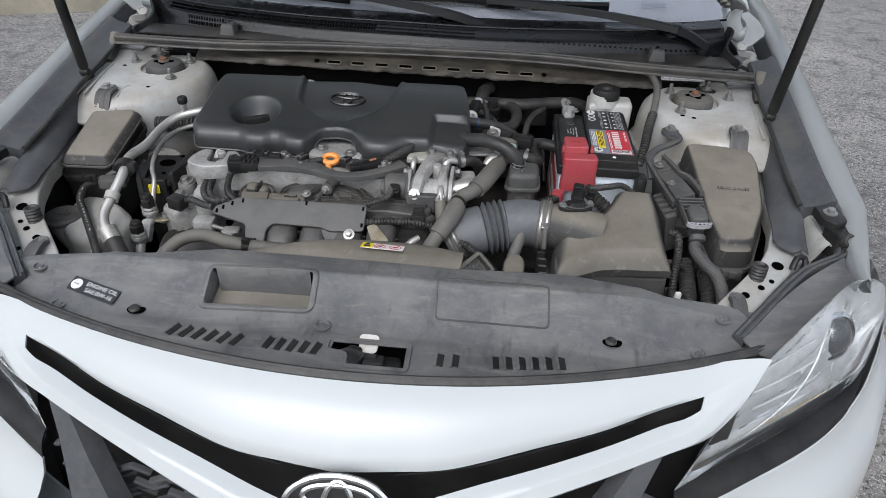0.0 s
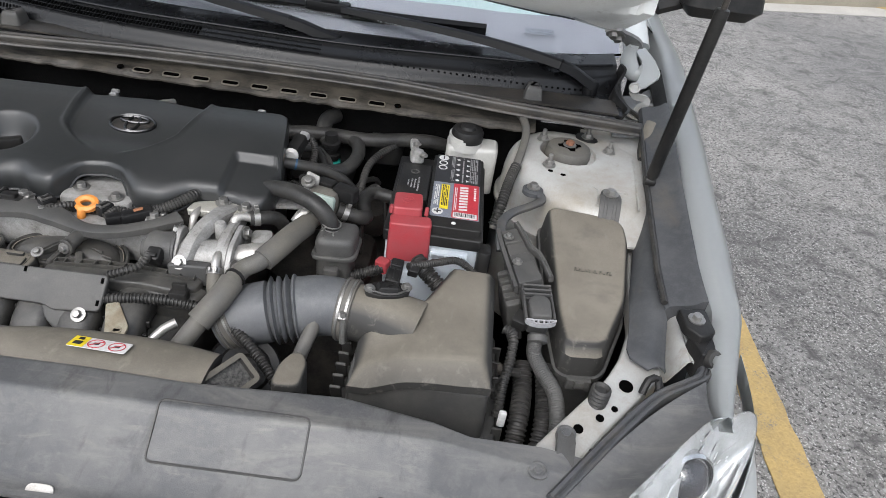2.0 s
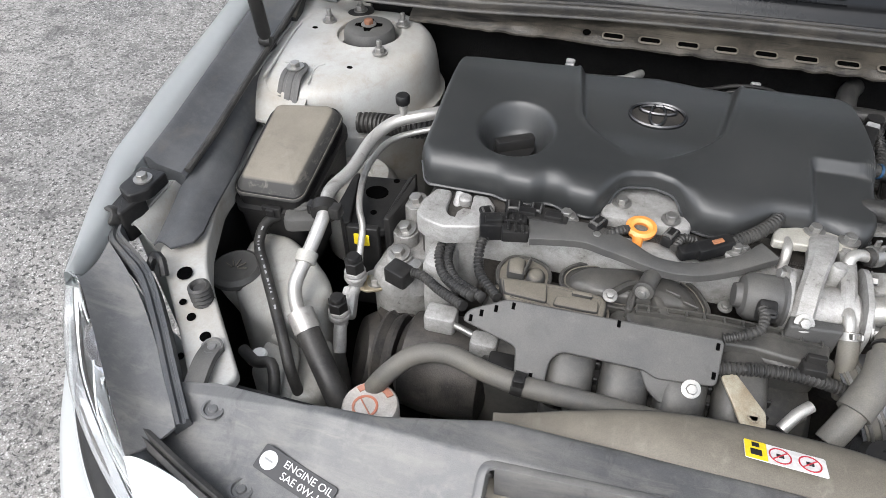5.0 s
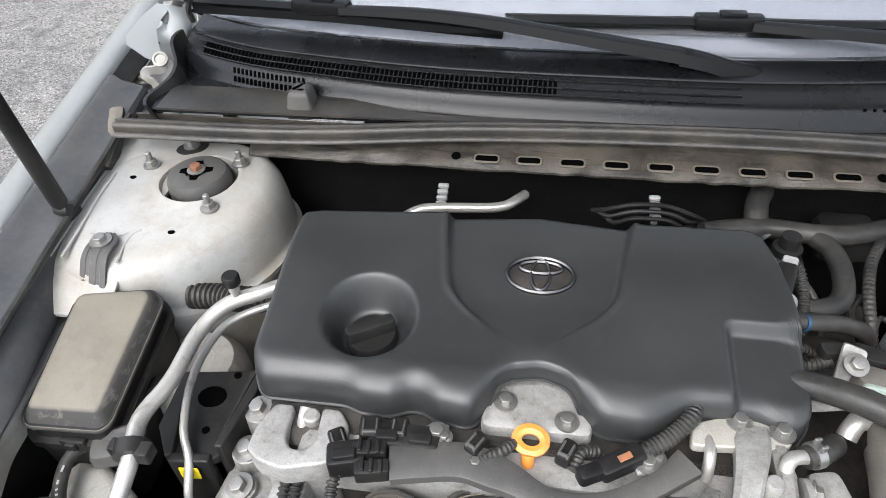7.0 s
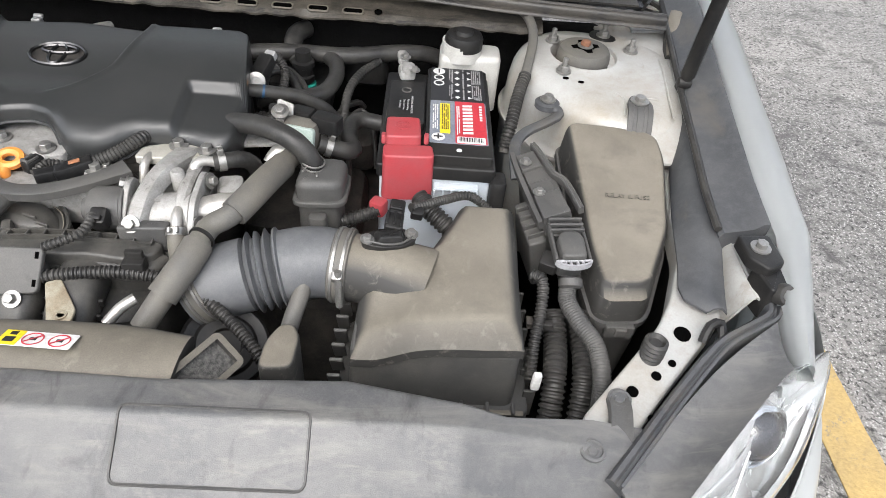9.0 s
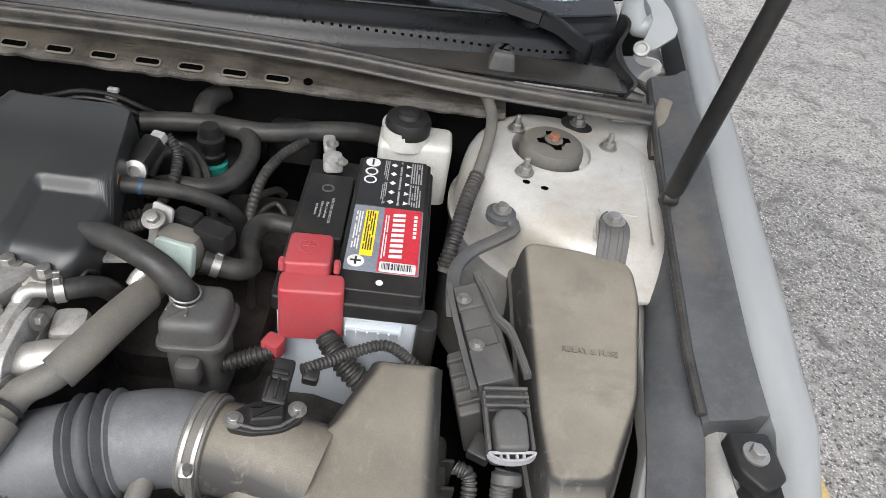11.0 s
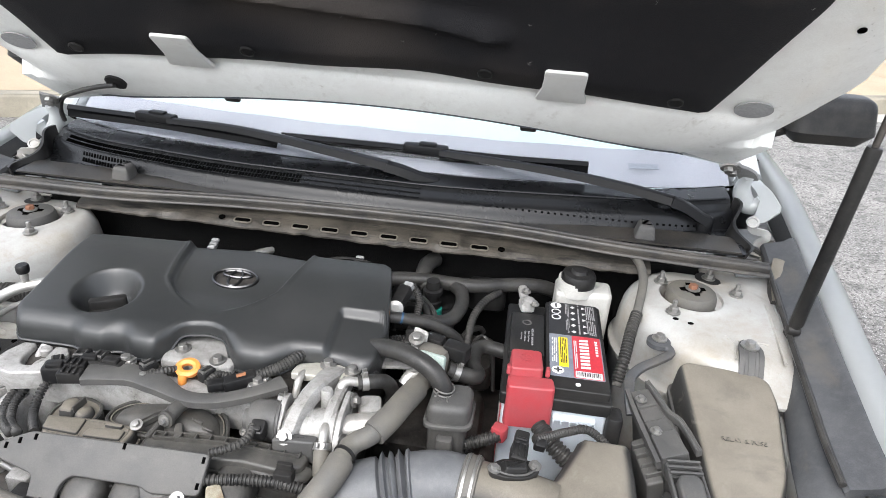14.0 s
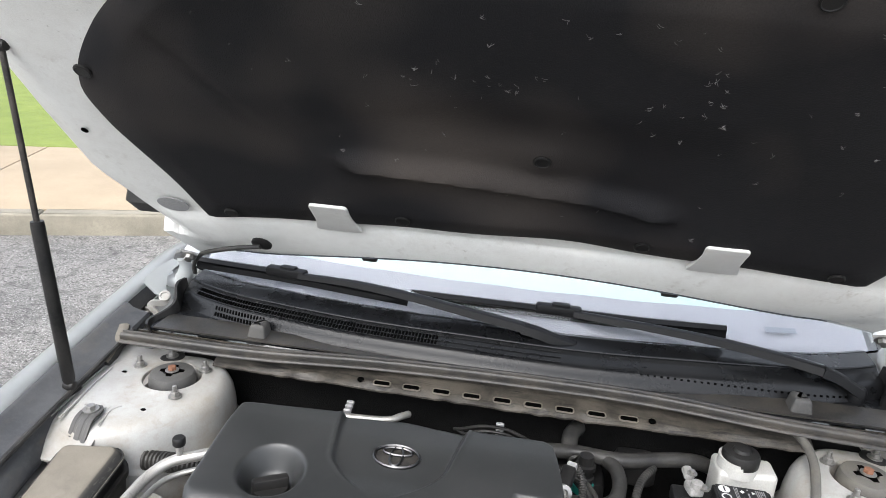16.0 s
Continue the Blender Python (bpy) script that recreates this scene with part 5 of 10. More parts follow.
def pad(u, v):
    vv = 0.100 + v * 0.600
    x = u * pad_half(vv)
    vv += 0.030 * max(0.0, 1 - (x / 0.55) ** 2) * (1 - v) ** 4
    edge = min(1, (1 - abs(u)) * 9, v * 9, (1 - v) * 9)
    w = 0.05 * 0.7 * (1 - (x / 0.78) ** 2) * math.sin(vv * math.pi) - 0.004 - 0.024 * max(0.0, edge) ** 0.5
    w += 0.016 * math.exp(-((x - 0.02) / 0.26) ** 4) * math.exp(-((vv - 0.33) / 0.11) ** 4)
    w -= 0.022 * math.exp(-((vv - 0.285 + 0.13 * x) / 0.018) ** 2) * (1 if abs(x + 0.02) < 0.22 else math.exp(-((abs(x + 0.02) - 0.22) / 0.03) ** 2))
    w += 0.005 * math.exp(-(((-x - 0.44) - (vv - 0.50) * 0.55) / 0.008) ** 2) * smooth(0.36, 0.42, vv) * smooth(0.60, 0.54, vv)
    w += 0.010 * noise.noise(Vector((x * 5, vv * 5, 4)))
    d = math.hypot(x - 0.03, vv - 0.345)
    w -= 0.010 * math.exp(-(d / 0.028) ** 2) - 0.008 * math.exp(-(d / 0.012) ** 2)
    return hp(x, vv, w)


bm = bmesh.new()
sheet(bm, pad, span(-1, 1, 110), span(0, 1, 80), 0.004, (0, 0.5, 0.5))
padp = part("insulation_pad", bm, FELT, hood, "black felt insulation pad with small scuffs")
# white tabs that hold the pad
for x in (-0.315, 0.325):
    bm = bmesh.new()
    a_, b_ = hp(x, 0.106, -0.006), hp(x, 0.204, -0.017)
    up_ = (b_ - a_).normalized()
    out_ = Vector((1, 0, 0)).cross(up_).normalized()
    m1 = Matrix(((1, up_.x, out_.x, a_.x), (0, up_.y, out_.y, a_.y), (0, up_.z, out_.z, a_.z), (0, 0, 0, 1)))
    k = (b_ - a_).length
    prism(bm, rounded([(-0.043, 0.0), (0.043, 0.0), (0.034, k * 0.4), (0.033, k), (-0.033, k), (-0.034, k * 0.4)], 0.008, 4), -0.004, 0.0015, 0.0015, m=m1)
    part("pad_tab", bm, HOODIN, hood, "white tab over the pad")
bm = bmesh.new()
lathe(bm, [(0.0125, -0.002), (0.0125, 0.0005), (0.0105, 0.0018), (0.0095, 0.0008), (0.001, 0.0008)], n=22)
CLIP = mesh_of("pad_clip", bm, BLACK)
for x, v in ((-0.293, 0.672), (0.283, 0.664), (-0.604, 0.475), (0.60, 0.47), (-0.50, 0.150), (0.50, 0.150), (-0.19, 0.160), (0.20, 0.160), (0.03, 0.345)):
    vv = (v - 0.100) / 0.600
    part_at("pad_clip", CLIP, padp, aim(pad(x / pad_half(v), vv) + Vector((0, -0.004, -0.004)), (0, -0.7, -0.7)))
# lint and dry seed heads caught in the felt
r = random.Random(21)
bm = bmesh.new()
for i in range(85):
    x, v = r.gauss(0.03, 0.24), r.gauss(0.52, 0.08) if i % 3 else r.uniform(0.16, 0.66)
    if abs(x) > pad_half(max(0.12, min(0.66, v))) - 0.03 or not 0.12 < v < 0.67:
        continue
    c = pad(x / pad_half(v), (v - 0.100) / 0.600) + Vector((0, -0.0010, -0.0010))
    for j in range(r.choice((1, 2, 2, 3, 4))):
        a, k = r.uniform(0, 2 * math.pi), r.uniform(0.0012, 0.0042)
        d = Vector((math.cos(a), -0.7071 * math.sin(a), 0.7071 * math.sin(a))) * k
        o = Vector((r.uniform(-1, 1), 0, r.uniform(-1, 1))) * 0.002
        tube(bm, [c + o - d, c + o + Vector((0, -0.001, -0.001)), c + o + d], 0.00026, 4)
lint_ = part("lint", bm, mat("pale_lint", (0.22, 0.215, 0.21), 0.9, 0, (0.12, 0.118, 0.115), 0.5, 60, 900, 0.0), padp, "pale lint and seed strands caught in the felt")
tagged(lint_, "pale lint and seed strands caught in the felt", kind="stuff")
bm = bmesh.new()
line = curve([hood_in(u, v - 0.006) + Vector((0, -0.006, -0.006)) for u, v in ((-0.80, 0.640), (-0.62, 0.690), (-0.40, 0.722), (0.0, 0.728), (0.40, 0.722), (0.62, 0.690), (0.80, 0.640))], 0.02)
sweep(bm, line, lambda i, s: [(-0.014, -0.006), (-0.0125, 0.003), (0.0125, 0.003), (0.014, -0.006)], up=(0, -0.7, -0.7))
part("foam_strip", bm, STRIP, hood, "grey foam strip across the hood")
for x in (-0.275, 0.279):
    bm = bmesh.new()
    box(bm, hp(x, 0.015, -0.008), (0.03, 0.014, 0.012), 0.003, pose(0, 0, 0, 45))
    part("edge_clip", bm, BLACK, hood)
bm = bmesh.new()
lathe(bm, [(0.030, -0.001), (0.030, 0.001), (0.001, 0.0015)], n=26)
PLUG = mesh_of("oval_plug", bm, GREYINK)
for s in (-1, 1):
    part_at("oval_plug", PLUG, hood, aim(hood_in(s * 0.84, 0.13) + Vector((0, -0.005, -0.005)), (0, -0.7, -0.7)) @ Matrix.Diagonal((1, 0.75, 1, 1)))
    part_at("hole_patch", HOLE, hood, aim(hood_in(s * 0.90, 0.33) + Vector((0, -0.004, -0.004)), (0, -0.7, -0.7)))
# striker loop, holes and stickers at the front of the hood
bm = bmesh.new()
c0, c1 = hood_in(-0.022, 0.872), hood_in(-0.022, 0.822)
lean = Vector((0, -0.7071, -0.7071))
tube(bm, [c0 - 0.01 * lean, c0 + 0.020 * lean, c0 * 0.7 + c1 * 0.3 + 0.036 * lean, c1 * 0.7 + c0 * 0.3 + 0.036 * lean, c1 + 0.020 * lean, c1 - 0.01 * lean], 0.0048, 10)
part("striker", bm, STEEL, hood, "steel striker loop")
# flat black plate painting the shade of the striker's opening
bm = bmesh.new()
m1 = Matrix.Translation(hood_in(-0.018, 0.850) + lean * 0.003) @ Matrix(((1, 0, 0, 0), (0, -0.7071, -0.7071, 0), (0, 0.7071, -0.7071, 0), (0, 0, 0, 1)))
prism(bm, rounded([(-0.045, -0.004), (-0.018, -0.004), (-0.014, -0.026), (0.018, -0.026), (0.022, -0.004), (0.048, -0.004), (0.048, 0.030), (-0.045, 0.030)], 0.004, 3), 0.0, 0.001, 0.0003, 0, 1, 0, m1)
part("striker_patch", bm, HOLE_SHADE, hood, "near-black plate painted as the shade round the striker")
bm = bmesh.new()
lathe(bm, [(0.0068, 0.0), (0.0068, 0.0016), (0.0060, 0.0022), (0.0054, 0.0014), (0.0054, 0.0)], n=18)
RIM = mesh_of("hole_rim", bm, HOODIN)
for x, v, k in ((-0.170, 0.817, 1.2), (0.140, 0.811, 1.2), (-0.424, 0.803, 0.75), (0.424, 0.815, 0.75)):
    m1 = aim(hood_in(x / inter(v, HALF), v) + Vector((0, -0.003, -0.003)), (0, -0.7, -0.7)) @ Matrix.Diagonal((k, k, 1, 1))
    part_at("hole_patch", HOLE, hood, m1)
    part_at("hole_rim", RIM, hood, m1)
HOODFACE = Matrix(((1, 0, 0, 0), (0, -0.7071, -0.7071, 0), (0, 0.7071, -0.7071, 0), (0, 0, 0, 1)))


def bars(parent, m, w, h, rows, cols, material, seed):
    """Writing too small to read: rows of plain bars."""
    r = random.Random(seed)
    bm = bmesh.new()
    for j in range(rows):
        for i in range(cols):
            x = -w / 2 + w * i / cols
            while x < -w / 2 + w * (i + 0.92) / cols - 0.001:
                k = min(r.uniform(0.03, 0.10) * w, -w / 2 + w * (i + 0.92) / cols - x)
                if r.random() < 0.92:
                    y = h / 2 - h * (j + 0.5) / rows
                    q = h / rows * 0.27
                    prism(bm, [(x, y - q), (x + k * 0.86, y - q), (x + k * 0.86, y + q), (x, y + q)], 0.0, 0.0004, 0.0001, 0, 1, 0, m)
                x += k
    return part("fine_print", bm, material, parent)


def sticker(parent, m, w, h, material, label, name="sticker", t=0.0006, r=0.002):
    bm = bmesh.new()
    prism(bm, rounded([(-w / 2, -h / 2), (w / 2, -h / 2), (w / 2, h / 2), (-w / 2, h / 2)], r, 3), 0.0, t, t * 0.3, 0, 1, 0, m)
    return part(name, bm, material, parent, label)


m1 = Matrix.Translation(hood_in(-0.179, 0.753) + Vector((0, -0.0045, -0.0045))) @ HOODFACE @ pose(0, 0, 0, 0, 0, -3)
st = sticker(hood, m1, 0.115, 0.021, mat("pale_grey_sticker", (0.58, 0.58, 0.56), 0.5, 0, bump=0.0), "pale grey information sticker with fine print")
bars(st, m1 @ pose(0, 0.0, 0.0007), 0.108, 0.018, 5, 2, GREYINK, 3)
m1 = Matrix.Translation(hood_in(0.175, 0.751) + Vector((0, -0.0055, -0.0055))) @ HOODFACE @ pose(0, 0, 0, 0, 0, -3)
st = sticker(hood, m1, 0.096, 0.013, BLACKLABEL, "black and yellow warning sticker with fine print")
sticker(st, m1 @ pose(0, 0.0045, 0.0006), 0.094, 0.0036, YELLOW, "yellow strip", "yellow_strip", 0.0003, 0.0005)
letters("lettering", "CAUTION  ATTENTION", 0.0032, st, m1 @ pose(0, 0.0045, 0.0012), BLACKLABEL, 1.0, 0.0001)
bars(st, m1 @ pose(0, -0.002, 0.0007), 0.090, 0.008, 4, 2, GREYINK, 5)

# hinges and gas struts
for s in (-1, 1):
    # white side plate between the fender tip and the hood arm
    bm = bmesh.new()
    rim = [(0.712, 1.596, 0.957), (0.722, 1.586, 0.958), (0.735, 1.545, 0.950), (0.741, 1.505, 0.939), (0.738, 1.496, 0.930), (0.722, 1.506, 0.905), (0.708, 1.512, 0.898), (0.703, 1.519, 0.900), (0.712, 1.532, 0.912), (0.721, 1.552, 0.928), (0.718, 1.572, 0.938), (0.708, 1.588, 0.948)]
    face_ = [bm.verts.new((s * x, y, z)) for x, y, z in rim]
    back_ = [bm.verts.new((s * (x + 0.003), y + 0.003, z - 0.002)) for x, y, z in rim]
    bm.faces.new(face_), bm.faces.new(back_[::-1])
    for k in range(len(rim)):
        bm.faces.new((face_[k - 1], face_[k], back_[k], back_[k - 1]))
    hinge = part("hood_hinge", bm, PAINT, car, "white painted curved hood hinge")
    bm = bmesh.new()
    tube(bm, [(s * 0.694, 1.566, 0.968), (s * 0.692, 1.578, 0.945), (s * 0.700, 1.584, 0.920), (s * 0.714, 1.582, 0.906), (s * 0.728, 1.576, 0.912), (s * 0.732, 1.572, 0.926)], [0.010, 0.013, 0.017, 0.018, 0.016, 0.011], 16, 0.005)
    part("neck", bm, PAINT, hinge, "white curved hinge neck", smooth=60)
    bm = bmesh.new()
    line = curve([(s * 0.700, 1.576, 0.958), (s * 0.686, 1.558, 0.975), (s * 0.664, 1.530, 0.990), (s * 0.640, 1.500, 1.003), (s * 0.628, 1.484, 1.012)], 0.005)
    sweep(bm, line, lambda i, q: [(-0.017, -0.003), (-0.016, 0.002), (0.016, 0.002), (0.017, -0.003)], up=(0, -0.6, -0.8))
    part("hood_bracket", bm, PRIMER, hinge, "grey steel arm bolted to the hood")
    for p in ((0.644, 1.508, 0.995), (0.630, 1.489, 1.006)):
        part_at("bolt", BOLT, hinge, aim((s * p[0], p[1], p[2]), (0, -0.7, -0.7)) @ Matrix.Diagonal((1.25, 1.25, 1.2, 1)), "bright hex bolt")
    part_at("bolt", BOLT, hinge, aim((s * 0.747, 1.518, 0.861)) @ Matrix.Diagonal((1.3, 1.3, 1.2, 1)), "bright hex bolt")
    bm = bmesh.new()
    lathe(bm, [(0.0115, -0.002), (0.0115, 0.002), (0.008, 0.003), (0.007, 0.001), (0.001, 0.001)], aim((s * 0.705, 1.513, 0.900), (-s * 0.2, -0.6, 0.7)), 22)
    part("pivot_washer", bm, BAY, hinge)
    bm = bmesh.new()
    line = curve([(s * 0.704, 1.515, 0.893), (s * 0.712, 1.513, 0.884), (s * 0.730, 1.510, 0.882), (s * 0.734, 1.506, 0.874), (s * 0.722, 1.504, 0.866), (s * 0.718, 1.502, 0.858)], 0.004)
    sweep(bm, line, lambda i, q: [(-0.008, -0.0015), (-0.008, 0.0015), (0.008, 0.0015), (0.008, -0.0015)], up=(0, 0.8, 0.3))
    part("foot", bm, BAY, hinge, "dirty white stepped foot")
    bm = bmesh.new()
    line = curve([(s * 0.670, 1.548, 0.852), (s * 0.682, 1.534, 0.856), (s * 0.700, 1.508, 0.8575), (s * 0.704, 1.488, 0.8565), (s * 0.706, 1.470, 0.8595), (s * 0.730, 1.462, 0.8600)], 0.005)
    sweep(bm, line, lambda i, q: [(-0.009, -0.002), (-0.009, 0.0015), (0.009, 0.0015), (0.009, -0.002)], up=(0, 0, 1))
    part("pressing", bm, BAY, hinge, "dirty white pressed strip")
    bm = bmesh.new()
    sheet(bm, lambda u, v: Vector((s * (0.655 + 0.105 * u), 1.385 + 0.215 * v, 0.852 + 0.004 * math.sin(v * 5 + u * 2) - 0.006 * (1 - u) * v + 0.016 * smooth(0.80, 1, u))), span(0, 1, 12), span(0, 1, 18), 0.004)
    part("base", bm, PRIMER, hinge, "grey pressed steel base")
    # dark sheet that paints the shade in the gap beside the fender
    bm = bmesh.new()
    sheet(bm, lambda u, v: Vector((s * (0.742 + 0.030 * u + 0.02 * v), 1.415 + 0.22 * v, 0.865 + 0.030 * u + 0.02 * v)), span(0, 1, 4), span(0, 1, 10), 0.003)
    part("gap_sheet", bm, BLACK, hinge, "near-black sheet put in for the shaded gap by the fender")
    bm = bmesh.new()
    tube(bm, [(s * 0.738, 1.420, 0.866), (s * 0.716, 1.455, 0.864), (s * 0.698, 1.505, 0.862), (s * 0.690, 1.550, 0.868), (s * 0.690, 1.600, 0.885)], 0.005, 8)
    part("hinge_cable", bm, RUBBER, hinge)
    # black plastic wall closing the cowl's end
    bm = bmesh.new()
    sheet(bm, lambda u, v: Vector((s * (0.655 + 0.012 * v + 0.010 * math.sin(u * 9)), 1.392 + 0.150 * u, 0.868 + (0.026 + 0.040 * smooth(0.2, 1, u)) * v)), span(0, 1, 16), span(0, 1, 4), 0.005, (s, 0, 0))
    part("end_wall", bm, BLACK, hinge, "black plastic wall at the cowl's end")

    strut = thing("gas_strut", (s * 0.688, 1.205, 0.86), "black gas strut holding the hood open", "gas strut", "hood gas struts")
    a, b = Vector((s * 0.688, 1.205, 0.862)), Vector((s * 0.712, 1.178, 1.392))
    d = (b - a).normalized()
    q = aim(a, d)
    bm = bmesh.new()
    lathe(bm, [(0.005, 0.0), (0.0100, 0.012), (0.0100, 0.275), (0.0092, 0.28), (0.004, 0.281)], q, 18)
    part("cylinder", bm, BLACK, strut)
    bm = bmesh.new()
    lathe(bm, [(0.0045, 0.28), (0.0045, (b - a).length)], q, 12)
    part("rod", bm, DARKSTEEL, strut)
    for c in (a, b):
        bm = bmesh.new()
        lathe(bm, [(0.003, -0.010), (0.007, -0.009), (0.009, 0.0), (0.007, 0.008), (0.003, 0.009)], Matrix.Translation(c) @ pose(0, 0, 0, 0, 90, 0), 16)
        part("end_socket", bm, BLACK, strut)
    bm = bmesh.new()
    box(bm, a + Vector((s * 0.004, 0.012, -0.012)), (0.014, 0.026, 0.016), 0.003)
    part("lower_bracket", bm, BLACK, strut)

plug = thing("washer_hose", (-0.46, 1.44, 1.07), "black washer hose plugged into the hood's rear rim", "washer hose")
bm = bmesh.new()
lathe(bm, [(0.019, -0.002), (0.019, 0.002), (0.012, 0.004), (0.001, 0.004)], aim((-0.462, 1.446, 1.060), (0, -0.7, -0.7)), 22)
part("grommet", bm, BLACK, plug)
bm = bmesh.new()
tube(bm, [(-0.462, 1.440, 1.056), (-0.505, 1.452, 1.046), (-0.56, 1.475, 1.028), (-0.615, 1.505, 1.004), (-0.655, 1.545, 0.965), (-0.662, 1.56, 0.94)], 0.0045, 8)
part("tube", bm, RUBBER, plug)
bm = bmesh.new()
tube(bm, [hood_in(u, -0.028) + Vector((0, 0.0, -0.003)) for u in span(-0.86, 0.86, 40)], 0.0025, 6)
part("rim_seal", bm, STRIP, hood, "thin grey seal along the rear rim")


# ---- engine bay ----
# engine cover
cover = thing("engine_cover", (-0.14, 1.14, 0.80), "matte black plastic engine cover with an oval badge", "engine cover")
CF = [(-0.402, 1.060), (-0.396, 1.032), (-0.386, 1.017), (-0.300, 1.017), (-0.290, 1.011), (-0.255, 1.010), (-0.246, 1.018), (-0.228, 1.018), (-0.217, 1.010), (-0.186, 1.006), (-0.176, 1.012), (-0.168, 1.034), (-0.155, 1.048), (-0.123, 1.054),
      (-0.098, 1.046), (-0.088, 1.032), (-0.079, 1.019), (-0.067, 1.012), (-0.034, 1.010), (-0.018, 1.016), (0.004, 1.031), (0.036, 1.033), (0.066, 1.034), (0.078, 1.026), (0.098, 1.022), (0.110, 1.036), (0.116, 1.060)]
CR = [(-0.402, 1.200), (-0.392, 1.228), (-0.378, 1.232), (-0.240, 1.242), (-0.228, 1.244), (-0.135, 1.255), (-0.036, 1.243), (0.080, 1.245), (0.092, 1.236), (0.100, 1.20), (0.116, 1.10)]


def cover_z(x, y):
    z = 0.846 + 0.026 * smooth(1.02, 1.20, y)
    late = (max(0, 1.135 - y) / 0.055) ** 1.6
    cl, cr = -0.236 + 0.25 * max(0, 1.245 - y) ** 1.25 + 0.046 * late, -0.034 - 0.26 * max(0, 1.245 - y) ** 1.2 - 0.046 * late
    fade = smooth(1.068, 1.125, y) if cr > cl else 0.0
    z -= 0.0105 * smooth(cl - 0.002, cl + 0.008, x) * smooth(cr + 0.002, cr - 0.008, x) * fade
    z += 0.002 * math.exp(-((x - cl + 0.002) / 0.004) ** 2) * fade + 0.002 * math.exp(-((x - cr - 0.002) / 0.004) ** 2) * fade
    d = math.hypot((x + 0.293) * 0.98, y - 1.090)
    z -= 0.034 * smooth(0.049, 0.026, d)
    z -= 0.011 * smooth(0.040, 0.050, x) * smooth(1.118, 1.106, y)
    return z


def cover_at(u, v):
    x = -0.402 + 0.518 * u
    f, r = sum(inter(max(-0.402, min(0.116, x + k * 0.0018)), CF) for k in range(-4, 5)) / 9, inter(x, CR)
    y = f + (r - f) * v
    e = min((r - y) * 1.4, (x + 0.404) * 1.2, (0.118 - x) * 1.2)
    d = max(0.0, 1 - e / 0.014)
    lipped = max(0.0, 1 - (y - f) / 0.004)
    near = max(0.0, 1 - (y - f) / 0.022)
    fold = (1 - math.sqrt(1 - min(near, 1.0) ** 2)) * (0.22 + 0.78 * smooth(1.046, 1.018, f)) + 0.22 * smooth(1.046, 1.018, y)
    return Vector((x, y, cover_z(x, y) - 0.028 * d ** 2.2 - 0.019 * fold - 0.003 * lipped))


bm = bmesh.new()
vv = [0, 0.004, 0.009, 0.015, 0.022, 0.030, 0.039, 0.05, 0.062, 0.075, 0.09, 0.108] + span(0.13, 0.91, 80) + [0.93, 0.95, 0.97, 0.985, 1.0]
sheet(bm, cover_at, span(0, 1, 220), vv, 0.016)
part("shell", bm, COVER, cover, smooth=60)
bm = bmesh.new()
tube(bm, [cover_at(u, 0) + Vector((0, -0.0005, -0.0140)) for u in span(0.004, 0.996, 160)], 0.0022, 6, 0.02)
part("edge_lip", bm, COVER, cover)
bm = bmesh.new()
lathe(bm, [(0.026, 0.806), (0.026, 0.826), (0.024, 0.829), (0.001, 0.829)], Matrix.Translation((-0.293, 1.088, 0)), 28)
cap = part("oil_cap", bm, BLACK, cover, "black oil filler cap")
bm = bmesh.new()
box(bm, (-0.293, 1.088, 0.834), (0.050, 0.014, 0.018), 0.003, pose(0, 0, 0, 0, 0, 30))
part("grip", bm, BLACK, cap)
emblem(Matrix.Translation((-0.130, 1.158, cover_z(-0.13, 1.158) - 0.001)) @ pose(0, 0, 0, 9), 0.0335, 0.0220, cover, DARKSTEEL, SATIN)

# engine block, head and gearbox below, mostly hidden
engine = thing("engine", (-0.15, 1.05, 0.25), "aluminium engine block with dark intake manifold", "engine")
bm = bmesh.new()
box(bm, (-0.145, 1.10, 0.55), (0.48, 0.26, 0.50), 0.02)
box(bm, (-0.145, 1.12, 0.795), (0.44, 0.20, 0.03), 0.01)
part("block", bm, DARKSTEEL, engine)
bm = bmesh.new()
box(bm, (0.22, 1.10, 0.48), (0.30, 0.34, 0.36), 0.05)
box(bm, (0.18, 1.12, 0.665), (0.16, 0.16, 0.06), 0.02)
part("gearbox", bm, DARKSTEEL, engine)
bm = bmesh.new()
box(bm, (-0.12, 0.985, 0.775), (0.44, 0.05, 0.05), 0.008)
box(bm, (-0.125, 1.048, 0.8035), (0.10, 0.086, 0.02), 0.006)
head = part("cylinder_head", bm, ALLOY, engine, "cast aluminium cylinder head")
for x, y, z in ((-0.154, 1.033, 0.8135), (-0.098, 1.018, 0.8135)):
    part_at("bolt", BOLT, head, aim((x, y, z)), "hex bolt")
